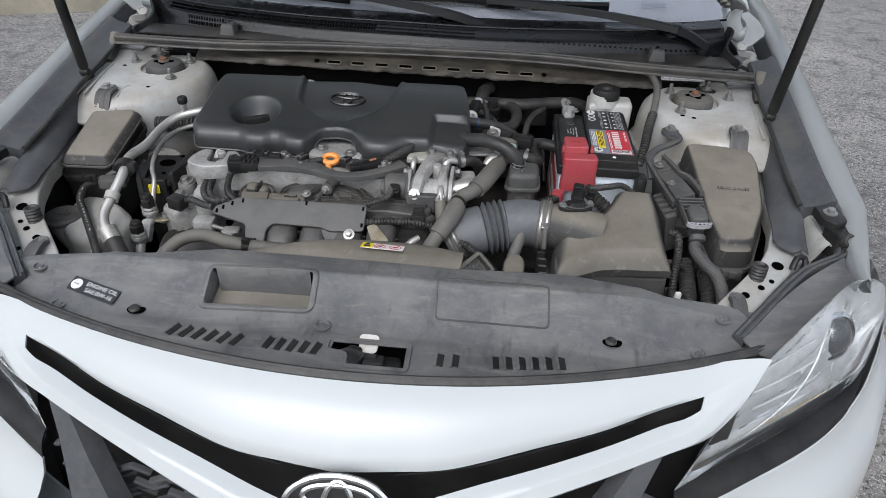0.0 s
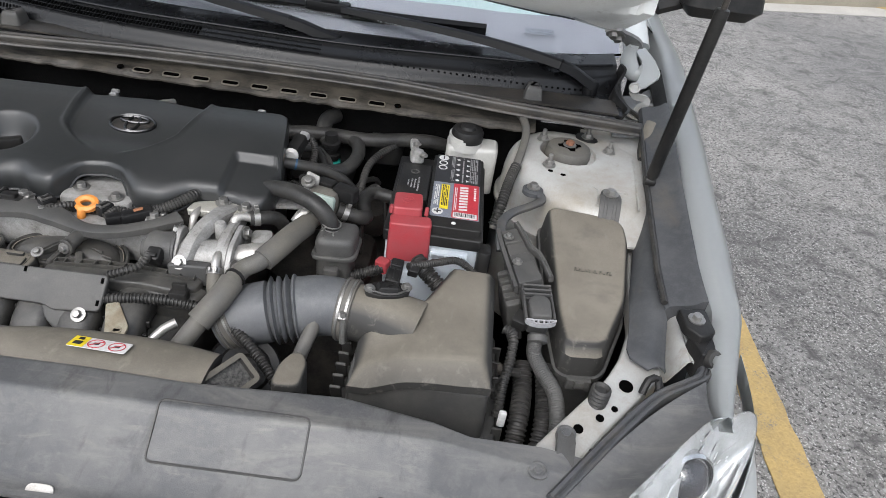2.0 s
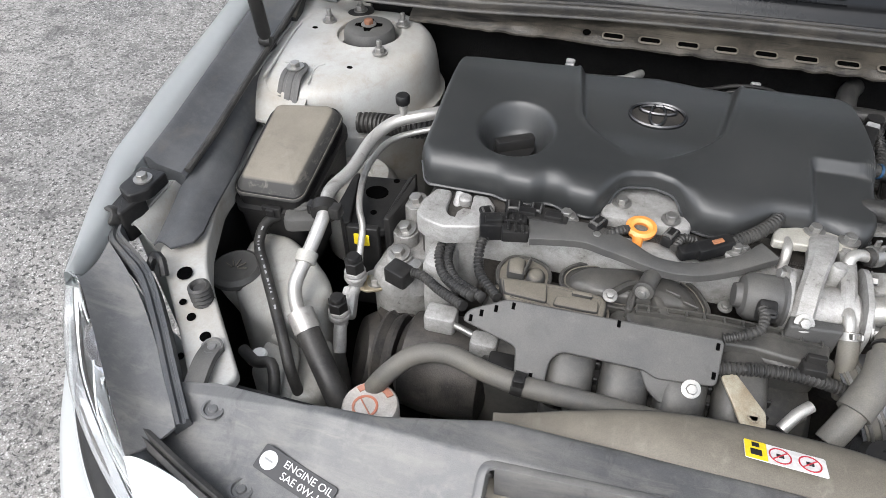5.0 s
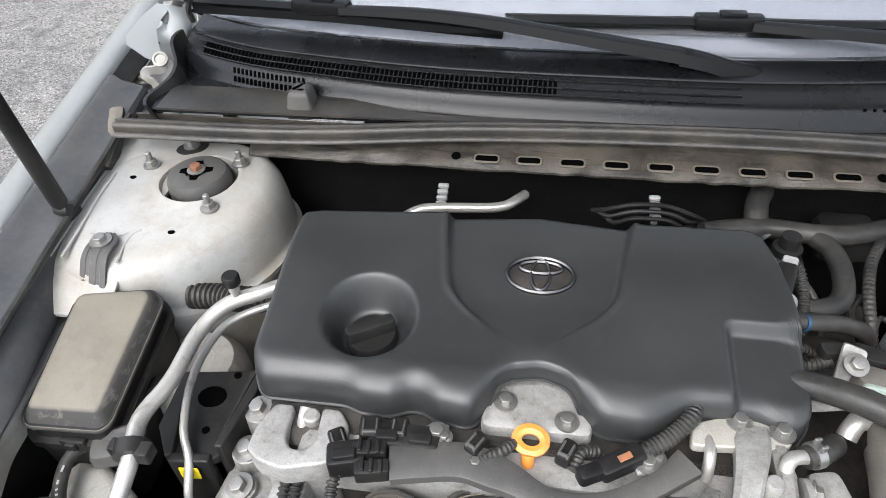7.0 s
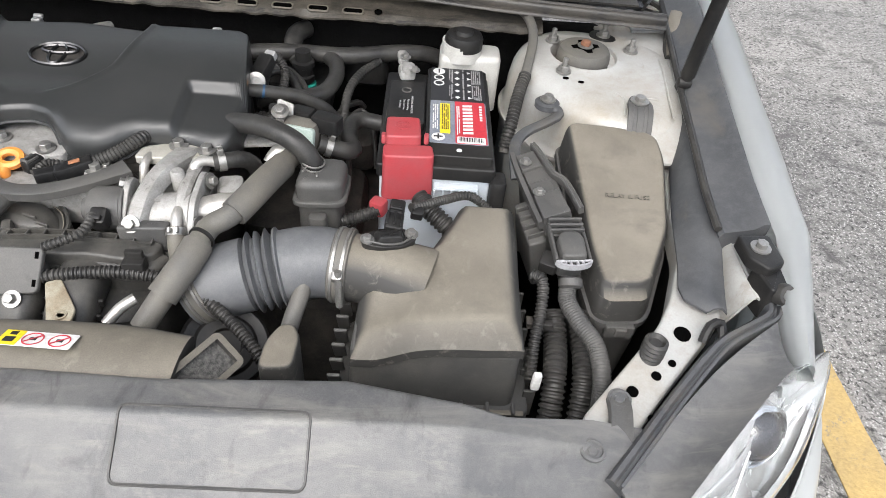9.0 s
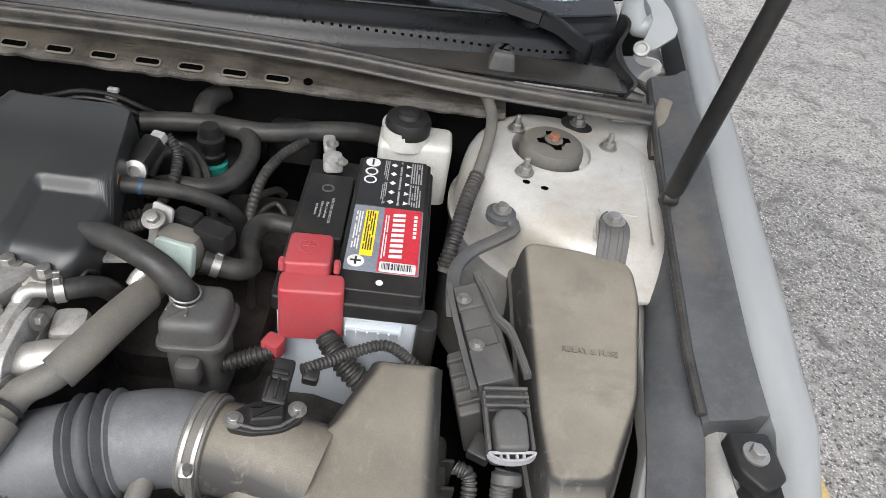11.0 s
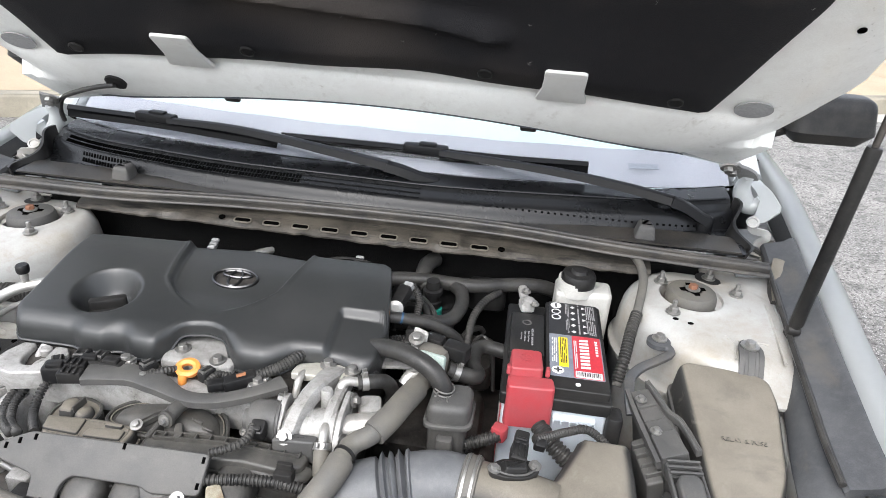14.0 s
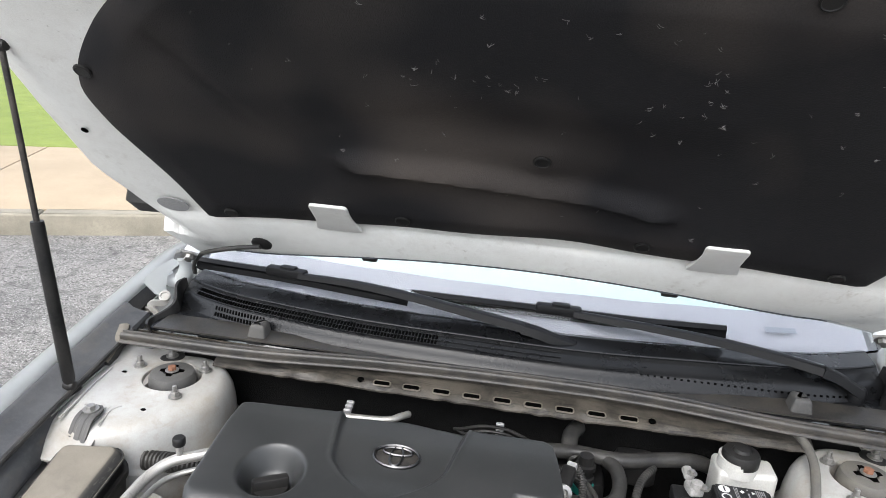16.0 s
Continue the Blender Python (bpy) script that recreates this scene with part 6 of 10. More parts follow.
# intake manifold
mani = thing("intake_manifold", (-0.11, 0.87, 0.60), "dusty black plastic intake manifold", "manifold")
bm = bmesh.new()
box(bm, (-0.11, 0.90, 0.66), (0.36, 0.15, 0.16), 0.03)
part("plenum", bm, MANIFOLD, mani)
for i in range(4):
    x = -0.176 + i * 0.0545
    bm = bmesh.new()
    sweep(bm, curve([(x, 0.90, 0.757), (x, 0.862, 0.756), (x, 0.832, 0.746), (x, 0.812, 0.722), (x, 0.804, 0.68), (x, 0.81, 0.60)], 0.008), lambda i, q: [(0.0245 * math.copysign(abs(math.cos(a)) ** 0.6, math.cos(a)), 0.022 * math.copysign(abs(math.sin(a)) ** 0.8, math.sin(a))) for a in span(0, 2 * math.pi * 27 / 28, 27)], up=(0, 0.5, 1))
    runner = part("runner", bm, MANIFOLD, mani)
    for k in range(3):
        bm = bmesh.new()
        box(bm, (x + 0.0262, 0.842 - 0.012 * k, 0.752 - 0.010 * k * k), (0.006, 0.004, 0.010), 0.001, n=1)
        part("seam_clip", bm, BLACK, runner)
def edge_bead(bm, poly, z, r):
    pts = [Vector((x, y, z)) for x, y in poly]
    return sweep(bm, pts + pts[:1], lambda i, q: disc(r, 6), False)


def crown(bm, poly, z0, z1, power=0.5, n=9):
    """A smooth dome over an outline."""
    c = sum((Vector(p) for p in poly), Vector((0, 0))) / len(poly)
    rings = []
    for j in range(n + 1):
        k = 1 - 0.985 * j / n
        rings.append([(c.x + (x - c.x) * k, c.y + (y - c.y) * k, z0 + (z1 - z0) * (1 - k * k) ** power) for x, y in poly])
    return loft(bm, rings)


BOXED = rounded([(-0.256, 0.873), (-0.270, 0.909), (-0.205, 0.914), (-0.156, 0.910), (-0.150, 0.900), (-0.152, 0.870), (-0.205, 0.868)], 0.008, 4)
bm = bmesh.new()
prism(bm, BOXED, 0.70, 0.7855, 0.006, 0.0, 5)
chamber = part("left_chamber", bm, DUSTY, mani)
bm = bmesh.new()
edge_bead(bm, inset(BOXED, -0.0022), 0.768, 0.0030)
edge_bead(bm, inset(BOXED, 0.0075), 0.7855, 0.0008)
part("chamber_seam", bm, DUSTY, chamber)
bm = bmesh.new()
prism(bm, rounded([(-0.258, 0.882), (-0.264, 0.903), (-0.216, 0.907), (-0.212, 0.880)], 0.004, 3), 0.780, 0.7885, 0.0025)
prism(bm, rounded([(-0.206, 0.879), (-0.204, 0.894), (-0.160, 0.897), (-0.159, 0.880)], 0.004, 3), 0.780, 0.7885, 0.0025)
box(bm, (-0.178, 0.902, 0.787), (0.022, 0.006, 0.005), 0.0015)
part("raised_panel", bm, DUSTY, chamber)
bm = bmesh.new()
lathe(bm, [(0.0095, -0.012), (0.0095, 0.005), (0.0075, 0.0065), (0.0060, 0.0045), (0.001, 0.0045)], aim((-0.222, 0.870, 0.776), (0, -0.55, 0.85)), 18)
part("bolt_boss", bm, DUSTY, chamber)
# round end cap with a block, a rib and a bump on it
CAP = rounded([(-0.270, 0.900), (-0.276, 0.928), (-0.266, 0.950), (-0.240, 0.953), (-0.220, 0.944), (-0.213, 0.926), (-0.216, 0.908)], 0.014, 5)
bm = bmesh.new()
prism(bm, CAP, 0.72, 0.776, 0.003)
cap = part("chamber_cap", bm, DUSTY, mani)
bm = bmesh.new()
edge_bead(bm, inset(CAP, 0.001), 0.777, 0.0022)
part("cap_rim", bm, MANIFOLD, cap)
bm = bmesh.new()
crown(bm, rounded([(-0.262, 0.914), (-0.266, 0.936), (-0.256, 0.944), (-0.244, 0.940), (-0.242, 0.914)], 0.005, 3), 0.776, 0.789, 0.22)
part("cap_block", bm, DUSTY, cap)
bm = bmesh.new()
crown(bm, [(-0.231 + 0.011 * math.cos(a), 0.922 + 0.014 * math.sin(a)) for a in span(0, 2 * math.pi * 23 / 24, 23)], 0.775, 0.787, 0.4)
part("cap_bump", bm, DUSTY, cap)
bm = bmesh.new()
box(bm, (-0.2415, 0.930, 0.786), (0.0022, 0.022, 0.010), 0.0007, pose(0, 0, 0, 0, 0, -8), 1)
part("cap_rib", bm, MANIFOLD, cap)
DOME = rounded([(-0.204, 0.918), (-0.206, 0.942), (-0.190, 0.960), (-0.157, 0.969), (-0.118, 0.974), (-0.080, 0.970), (-0.058, 0.954), (-0.046, 0.928), (-0.047, 0.910), (-0.10, 0.904), (-0.17, 0.904)], 0.014, 4)
bm = bmesh.new()
prism(bm, DOME, 0.72, 0.774, 0.003)
dome = part("dome", bm, MANIFOLD, mani)
bm = bmesh.new()
crown(bm, inset(DOME, 0.009), 0.772, 0.7885, 0.42, 10)
part("dome_shell", bm, MANIFOLD, dome)
bm = bmesh.new()
edge_bead(bm, inset(DOME, 0.001), 0.776, 0.0024)
part("dome_rim", bm, MANIFOLD, dome)
bm = bmesh.new()
edge_bead(bm, inset(DOME, 0.0055), 0.7755, 0.0012)
part("dome_seam", bm, DUSTY, dome)
bm = bmesh.new()
for x, y in ((-0.086, 0.930), (-0.068, 0.918)):
    box(bm, (x, y, 0.787), (0.016, 0.0022, 0.004), 0.0006, pose(0, 0, 0, 0, 0, -18), 1)
part("moulded_mark", bm, MANIFOLD, dome)
# long ribbed rail in two steps
RAIL = rounded([(-0.134, 0.886), (-0.126, 0.902), (-0.055, 0.908), (-0.006, 0.909), (0.05, 0.909), (0.067, 0.900), (0.062, 0.881), (0.034, 0.871), (-0.007, 0.876), (-0.087, 0.870), (-0.125, 0.874)], 0.006, 3)
bm = bmesh.new()
prism(bm, RAIL, 0.735, 0.7875, 0.004, 0.001)
edge_bead(bm, inset(RAIL, -0.001), 0.770, 0.002)
rail = part("rail", bm, MANIFOLD, mani, "ribbed black plastic rail")
bm = bmesh.new()
tube(bm, [(-0.133, 0.888, 0.768), (-0.118, 0.881, 0.772), (-0.05, 0.886, 0.772), (-0.005, 0.887, 0.770), (0.030, 0.876, 0.768), (0.056, 0.876, 0.770), (0.066, 0.892, 0.770)], [0.008, 0.0115, 0.0125, 0.0125, 0.0125, 0.011, 0.008], 16)
part("rail_body", bm, MANIFOLD, rail)
RLINE = curve([(-0.122, 0.895, 0.790), (-0.055, 0.900, 0.791), (0.0, 0.900, 0.791), (0.055, 0.899, 0.789)], 0.006)
for d in (-0.0045, 0.0045):
    bm = bmesh.new()
    sweep(bm, [p + Vector((0, d, 0)) for p in RLINE], lambda i, q: [(-0.0011, -0.006), (-0.0011, 0.002), (0.0011, 0.002), (0.0011, -0.006)], up=(0, 0, 1))
    part("rail_lip", bm, MANIFOLD, rail)
bm = bmesh.new()
box(bm, (0, 0, 0), (0.0020, 0.0085, 0.006), 0.0005, n=1)
RIB = mesh_of("rib", bm, MANIFOLD)
for i in range(11):
    t = RLINE[int(i / 10 * (len(RLINE) - 1))]
    part_at("rib", RIB, rail, pose(t.x, t.y, t.z))
bm = bmesh.new()
tube(bm, [(-0.106, 0.948, 0.802), (-0.111, 0.934, 0.803), (-0.117, 0.916, 0.798)], 0.0092, 14)
lathe(bm, [(0.0108, -0.003), (0.0108, 0.002), (0.008, 0.003)], aim((-0.1175, 0.915, 0.798), (-0.2, -0.9, 0.15)), 18)
box(bm, (-0.098, 0.905, 0.783), (0.010, 0.030, 0.018), 0.003, pose(0, 0, 0, 0, 0, 24))
box(bm, (-0.128, 0.905, 0.783), (0.008, 0.030, 0.018), 0.003, pose(0, 0, 0, 0, 0, -6))
part("vacuum_neck", bm, MANIFOLD, mani)
bm = bmesh.new()
sweep(bm, curve([(-0.150, 0.912, 0.788), (-0.132, 0.926, 0.794), (-0.108, 0.930, 0.797)], 0.004), lambda i, q: [(-0.0042, -0.005), (-0.0042, 0.0015), (-0.0030, 0.0015), (-0.0026, -0.001), (0.0026, -0.001), (0.0030, 0.0015), (0.0042, 0.0015), (0.0042, -0.005)], up=(0, 0, 1))
part("stiffener", bm, MANIFOLD, mani)
for p, nrm in (((-0.1185, 0.912, 0.798), (-0.2, -0.9, 0.2)), ((-0.150, 0.904, 0.792), (0, -0.4, 1)), ((-0.030, 0.940, 0.772), (0, -0.2, 1)), ((-0.222, 0.868, 0.7795), (0, -0.55, 0.85))):
    part_at("small_bolt", SMALLBOLT, mani, aim(p, nrm), "hex bolt")

# black cable cover plate
plate = thing("cable_cover", (-0.15, 0.84, 0.77), "flat black plastic cable cover over the manifold", "cable cover")
PT = Matrix.Translation((-0.038, 0.866, 0.803)) @ pose(0, 0, 0, 40, 0, 1.5)
bm = bmesh.new()
prism(bm, rounded([(0.0, 0.0), (-0.212, 0.0), (-0.250, -0.018), (-0.255, -0.030), (-0.218, -0.040), (-0.196, -0.046), (-0.192, -0.080), (-0.162, -0.080), (-0.160, -0.052), (-0.150, -0.042), (-0.07, -0.044), (-0.058, -0.050), (-0.002, -0.046)], 0.006, 4), -0.005, 0.0, 0.002, m=PT)
part("plate", bm, PLASTIC, plate)
# black chips on the plate, coloured as the slits' shade
bm = bmesh.new()
box(bm, (0, 0, 0), (0.0035, 0.007, 0.001), 0.0003, n=1)
SLIT = mesh_of("slit_patch", bm, HOLE_SHADE)
for x, y in ((-0.006, -0.008), (-0.006, -0.036), (-0.222, -0.012), (-0.236, -0.019), (-0.246, -0.026), (-0.176, -0.072), (-0.205, -0.006), (-0.10, -0.004)):
    part_at("slit_patch", SLIT, plate, PT @ pose(x, y, 0.0004))
bm = bmesh.new()
prism(bm, rounded([(-0.075, -0.040), (-0.020, -0.040), (-0.022, -0.060), (-0.036, -0.074), (-0.052, -0.072), (-0.066, -0.060)], 0.006, 3), -0.010, -0.004, 0.002, m=PT)
part("tab", bm, PLASTIC, plate)
part_at("bolt", BOLT, plate, aim((-0.0615, 0.8255, 0.7690), (0, -0.62, 0.78)) @ Matrix.Diagonal((0.82, 0.82, 1.1, 1)), "bright flange bolt")
bm = bmesh.new()
prism(bm, rounded([(-0.020, 0.030), (-0.006, 0.036), (0.021, 0.000), (0.021, -0.016), (0.000, -0.020), (-0.009, 0.004)], 0.004, 4), 0.0, 0.003, 0.001, m=Matrix.Translation((-0.016, 0.814, 0.770)) @ pose(0, 0, 0, 8))
lathe(bm, [(0.006, 0.0030), (0.006, 0.0038), (0.0035, 0.0038), (0.0035, 0.0030)], Matrix.Translation((-0.006, 0.806, 0.7692)), 16)
single("lifting_bracket", bm, mat("pale_plated_steel", (0.42, 0.385, 0.30), 0.5, 0.4, (0.26, 0.20, 0.13), 0.4, 40, 800, 0.1), "pale plated steel lifting bracket beside the manifold", "bracket")

# wiring duct over the head
duct = thing("wiring_duct", (-0.13, 0.965, 0.79), "grey-black plastic wiring duct along the cylinder head", "wiring duct")
bm = bmesh.new()
line = curve([(-0.248, 0.958, 0.814), (-0.227, 0.962, 0.815), (-0.186, 0.968, 0.815), (-0.150, 0.959, 0.814), (-0.120, 0.946, 0.813), (-0.095, 0.941, 0.813), (-0.063, 0.946, 0.814), (-0.024, 0.966, 0.816), (0.004, 0.989, 0.818)], 0.006)
k = len(line)
sweep(bm, line, lambda i, s: [p for w in (0.0165 - 0.0070 * smooth(0.28, 0.50, i / k) + 0.004 * smooth(0.85, 1.0, i / k),) for j, p in enumerate([(-w, -0.008), (-w, 0.0010), (-w + 0.001, 0.0018), (w - 0.001, 0.0018), (w, 0.0010), (w, -0.008)])], up=(0, 0, 1))
part("channel", bm, PLASTIC, duct)
bm = bmesh.new()
for x, y, a in ((-0.288, 0.962, 15), (-0.255, 0.985, 4), (-0.225, 0.985, 0)):
    box(bm, (x, y, 0.806), (0.034, 0.024, 0.024), 0.003, pose(0, 0, 0, 0, 0, a))
    box(bm, (x, y - 0.004, 0.820), (0.020, 0.010, 0.006), 0.0015, pose(0, 0, 0, 0, 0, a))
for x, y, a in ((-0.262, 0.950, 12), (-0.268, 0.968, 8)):
    box(bm, (x, y, 0.812), (0.030, 0.014, 0.016), 0.002, pose(0, 0, 0, 0, 0, a))
    for q in (-0.008, 0.0, 0.008):
        box(bm, (x + q, y, 0.821), (0.003, 0.012, 0.004), 0.0006, pose(0, 0, 0, 0, 0, a), 1)
part("connector", bm, BLACK, duct, "black connector block")
bm = bmesh.new()
box(bm, (-0.052, 0.983, 0.815), (0.042, 0.018, 0.016), 0.003, pose(0, 0, 0, 0, -8, 28))
box(bm, (-0.075, 0.972, 0.813), (0.03, 0.014, 0.014), 0.003, pose(0, 0, 0, 0, 0, 28))
part("plug", bm, BLACK, duct)
bm = bmesh.new()
box(bm, (-0.050, 0.983, 0.8245), (0.012, 0.006, 0.0015), 0.0004, pose(0, 0, 0, 0, -8, 28), 1)
part("paint_mark", bm, mat("faded_orange_mark", (0.34, 0.13, 0.05), 0.6, 0, (0.16, 0.09, 0.06), 0.5, 120, 900, 0.1), duct, "faded orange paint mark")
bm = bmesh.new()
tube(bm, [(-0.035, 0.992, 0.817), (-0.01, 1.008, 0.824), (0.01, 1.03, 0.83), (0.012, 1.06, 0.82)], 0.0075, 10, rib=0.0006, pitch=0.004)
part("sleeve", bm, RUBBER, duct)
for x, y in ((-0.205, 0.990), (-0.021, 0.992), (-0.175, 0.968)):
    part_at("small_bolt", SMALLBOLT, duct, aim((x, y, 0.812)), "bright bolt head")
for pts in ([(-0.17, 0.972, 0.812), (-0.152, 0.982, 0.815), (-0.140, 0.998, 0.808)], [(-0.092, 0.972, 0.812), (-0.085, 0.988, 0.815), (-0.07, 0.994, 0.81)]):
    bm = bmesh.new()
    tube(bm, pts, 0.005, 8, rib=0.0005, pitch=0.004)
    part("short_sleeve", bm, RUBBER, duct)
# dipstick
dip = thing("dipstick", (-0.129, 0.998, 0.80), "orange plastic oil dipstick ring", "dipstick")
bm = bmesh.new()
dm = Matrix.Translation((-0.129, 0.996, 0.813)) @ pose(0, 0, 0, 20, 0, -8)
line = [dm @ Vector((0.0125 * math.cos(a), 0.0098 * math.sin(a), 0)) for a in span(0, 2 * math.pi, 32)]
sweep(bm, line, lambda i, s: [(-0.0045, -0.003), (-0.0045, 0.002), (0, 0.0038), (0.0045, 0.002), (0.0045, -0.003)], False, up=dm.to_3x3() @ Vector((0, 0, 1)))
part("ring", bm, ORANGE, dip)
bm = bmesh.new()
tube(bm, [dm @ Vector((0, -0.012, 0)), dm @ Vector((0.001, -0.020, -0.008)), dm @ Vector((0.002, -0.022, -0.03))], [0.0065, 0.0055, 0.004], 10)
part("stem", bm, ORANGE, dip)

# throttle body and its bracket
bm = bmesh.new()
tm = Matrix.Translation((0.055, 0.944, 0.785)) @ pose(0, 0, 0, 0, 90, 4)
lathe(bm, [(0.026, -0.034), (0.030, -0.028), (0.027, -0.010), (0.029, 0.012), (0.031, 0.030), (0.027, 0.034)], tm, 26)
thr = part("throttle_body", bm, ALLOY, engine, "bright cast aluminium throttle body with a forked bracket")
upright = lambda x: Matrix(((0, 0, 1, x), (1, 0, 0, 0), (0, 1, 0, 0), (0, 0, 0, 1)))
for x, poly in ((0.021, [(0.914, 0.752), (0.968, 0.752), (0.974, 0.800), (0.962, 0.826), (0.946, 0.828), (0.916, 0.806)]), (0.093, [(0.906, 0.752), (0.982, 0.752), (0.990, 0.800), (0.984, 0.824), (0.966, 0.828), (0.930, 0.822), (0.908, 0.802)])):
    bm = bmesh.new()
    prism(bm, rounded(poly, 0.008, 4), -0.003, 0.003, 0.0012, m=upright(x))
    part("flange", bm, ALLOY, thr)
for p, nrm in (((0.099, 0.975, 0.816), (1, -0.2, 0.3)), ((0.099, 0.918, 0.800), (1, -0.3, 0.3)), ((0.034, 0.9055, 0.806), (0, -0.75, 0.65)), ((0.016, 0.955, 0.820), (-1, -0.2, 0.4))):
    part_at("bolt", BOLT, thr, aim(p, nrm) @ Matrix.Diagonal((0.85, 0.85, 0.9, 1)), "hex bolt")
bm = bmesh.new()
line = curve([(0.060, 1.028, 0.817), (0.055, 1.000, 0.824), (0.046, 0.968, 0.826), (0.038, 0.938, 0.817), (0.034, 0.914, 0.802)], 0.004)
k = len(line)
sweep(bm, line, lambda i, s: [(q * (1.45 - 0.45 * smooth(0, 0.6, i / k)), c) for q, c in ((-0.0105, -0.012), (-0.0105, 0.002), (-0.008, 0.0055), (0.006, 0.0055), (0.0105, 0.001), (0.0105, -0.012))], up=(0, 0.3, 1))
line = curve([(0.080, 1.016, 0.815), (0.079, 0.985, 0.818), (0.077, 0.955, 0.814), (0.076, 0.926, 0.803)], 0.004)
sweep(bm, line, lambda i, s: [(-0.0075, -0.012), (-0.0075, 0.003), (-0.004, 0.006), (0.004, 0.006), (0.0075, 0.003), (0.0075, -0.012)], up=(0, 0.3, 1))
line = curve([(0.046, 0.945, 0.812), (0.062, 0.945, 0.806), (0.076, 0.945, 0.808)], 0.004)
sweep(bm, line, lambda i, s: [(-0.008, -0.010), (-0.007, 0.004), (0.007, 0.004), (0.008, -0.010)], up=(0, 0, 1))
lathe(bm, [(0.008, 0.79), (0.008, 0.827), (0.006, 0.830), (0.001, 0.830)], Matrix.Translation((0.066, 0.972, 0)), 16)
part("forked_bracket", bm, ALLOY, thr)
bm = bmesh.new()
prism(bm, rounded([(0.006, 1.003), (0.086, 1.008), (0.095, 1.022), (0.090, 1.036), (0.056, 1.042), (0.010, 1.026)], 0.007, 4), 0.812, 0.8215, 0.002)
top = part("top_plate", bm, mat("pale_cast_plate", (0.46, 0.45, 0.41), 0.5, 0.3, (0.34, 0.32, 0.27), 0.4, 30, 700, 0.2), thr)
for x, y in ((0.050, 1.031), (0.084, 1.024)):
    part_at("bolt", BOLT, top, aim((x, y, 0.8215)), "hex bolt")
bm = bmesh.new()
prism(bm, rounded([(0.020, 0.898), (0.070, 0.902), (0.072, 0.916), (0.022, 0.914)], 0.004, 3), 0.775, 0.806, 0.003)
part("base_casting", bm, PLASTIC, thr, "dark grey base casting")
bm = bmesh.new()
sm = Matrix.Translation((0.0, 0.940, 0.796)) @ pose(0, 0, 0, 0, 90, 4)
lathe(bm, [(0.012, -0.028), (0.014, -0.022), (0.021, -0.020), (0.025, -0.014), (0.025, 0.014), (0.028, 0.016), (0.028, 0.019)], sm, 26)
part("motor", bm, PLASTIC, thr, "dark grey throttle motor")
bm = bmesh.new()
box(bm, (0.000, 0.912, 0.806), (0.018, 0.020, 0.018), 0.003, pose(0, 0, 0, 25))
box(bm, (0.000, 0.904, 0.814), (0.012, 0.006, 0.006), 0.001, pose(0, 0, 0, 25))
part("motor_plug", bm, BLACK, thr)
bm = bmesh.new()
tube(bm, [(0.079, 0.982, 0.808), (0.079, 0.990, 0.823), (0.086, 0.998, 0.826), (0.099, 1.003, 0.822)], 0.0062, 12)
part("spigot", bm, PIPE, thr)
bm = bmesh.new()
tube(bm, [(0.076, 0.934, 0.806), (0.0765, 0.922, 0.808), (0.078, 0.908, 0.796)], 0.0058, 12)
part("spigot", bm, PIPE, thr)
bm = bmesh.new()
tube(bm, [(0.095, 0.945, 0.795), (0.118, 0.948, 0.801), (0.142, 0.952, 0.800)], 0.0165, 20)
part("collar", bm, PIPE, thr, "bright steel collar")
bm = bmesh.new()
tube(bm, [(0.020, 0.985, 0.800), (0.021, 0.993, 0.816), (0.022, 1.004, 0.819), (0.022, 1.02, 0.815)], 0.0052, 10)
part("small_pipe", bm, PIPE, thr)
bm = bmesh.new()
box(bm, (0.118, 0.985, 0.795), (0.030, 0.034, 0.026), 0.006, pose(0, 0, 0, 0, 0, 12))
part("side_casting", bm, ALLOY, thr)


def hose(name, pts, r, material, label, category="hose", group="", rib=0.0, pitch=0.007, clamps=(), n=14, ends=True):
    ob = thing(name, pts[0], label, category, group)
    bm = bmesh.new()
    tube(bm, pts, r, n, 0.006, rib, pitch)
    part("tube", bm, material, ob)
    line = curve(pts, 0.004)
    r0 = r if not isinstance(r, (list, tuple)) else r[0]
    for c in clamps:
        i = int(c * (len(line) - 1))
        d = (line[min(i + 1, len(line) - 1)] - line[max(i - 1, 0)]).normalized()
        bm = bmesh.new()
        m = aim(line[i], d)
        lathe(bm, [(r0 + 0.0002, -0.004), (r0 + 0.0018, -0.004), (r0 + 0.0018, 0.004), (r0 + 0.0002, 0.004)], m, 18)
        for q in (-0.004, 0.004):
            box(bm, m @ Vector((q, r0 + 0.005, 0)), (0.003, 0.008, 0.006), 0.0008, m.to_3x3().to_4x4(), 1)
        part("clamp", bm, STEEL, ob, "spring steel clamp")
    return ob


# large coolant hoses over the gearbox
ch = hose("coolant_hose", [(0.181, 1.056, 0.806), (0.172, 1.030, 0.808), (0.163, 0.992, 0.815), (0.151, 0.952, 0.818), (0.133, 0.923, 0.812), (0.114, 0.913, 0.804), (0.107, 0.892, 0.800), (0.102, 0.870, 0.796), (0.082, 0.836, 0.775), (0.064, 0.812, 0.752)], 0.0122, HOSE, "dusty grey coolant hose in thick protective sleeves", group="coolant hoses")
for pts in ([(0.170, 1.022, 0.809), (0.161, 0.986, 0.816), (0.150, 0.950, 0.818), (0.136, 0.926, 0.812)], [(0.1065, 0.888, 0.799), (0.100, 0.866, 0.793), (0.081, 0.835, 0.774)]):
    bm = bmesh.new()
    tube(bm, pts, 0.0158, 18)
    part("sleeve", bm, HOSE, ch, "thick grey sleeve")
bm = bmesh.new()
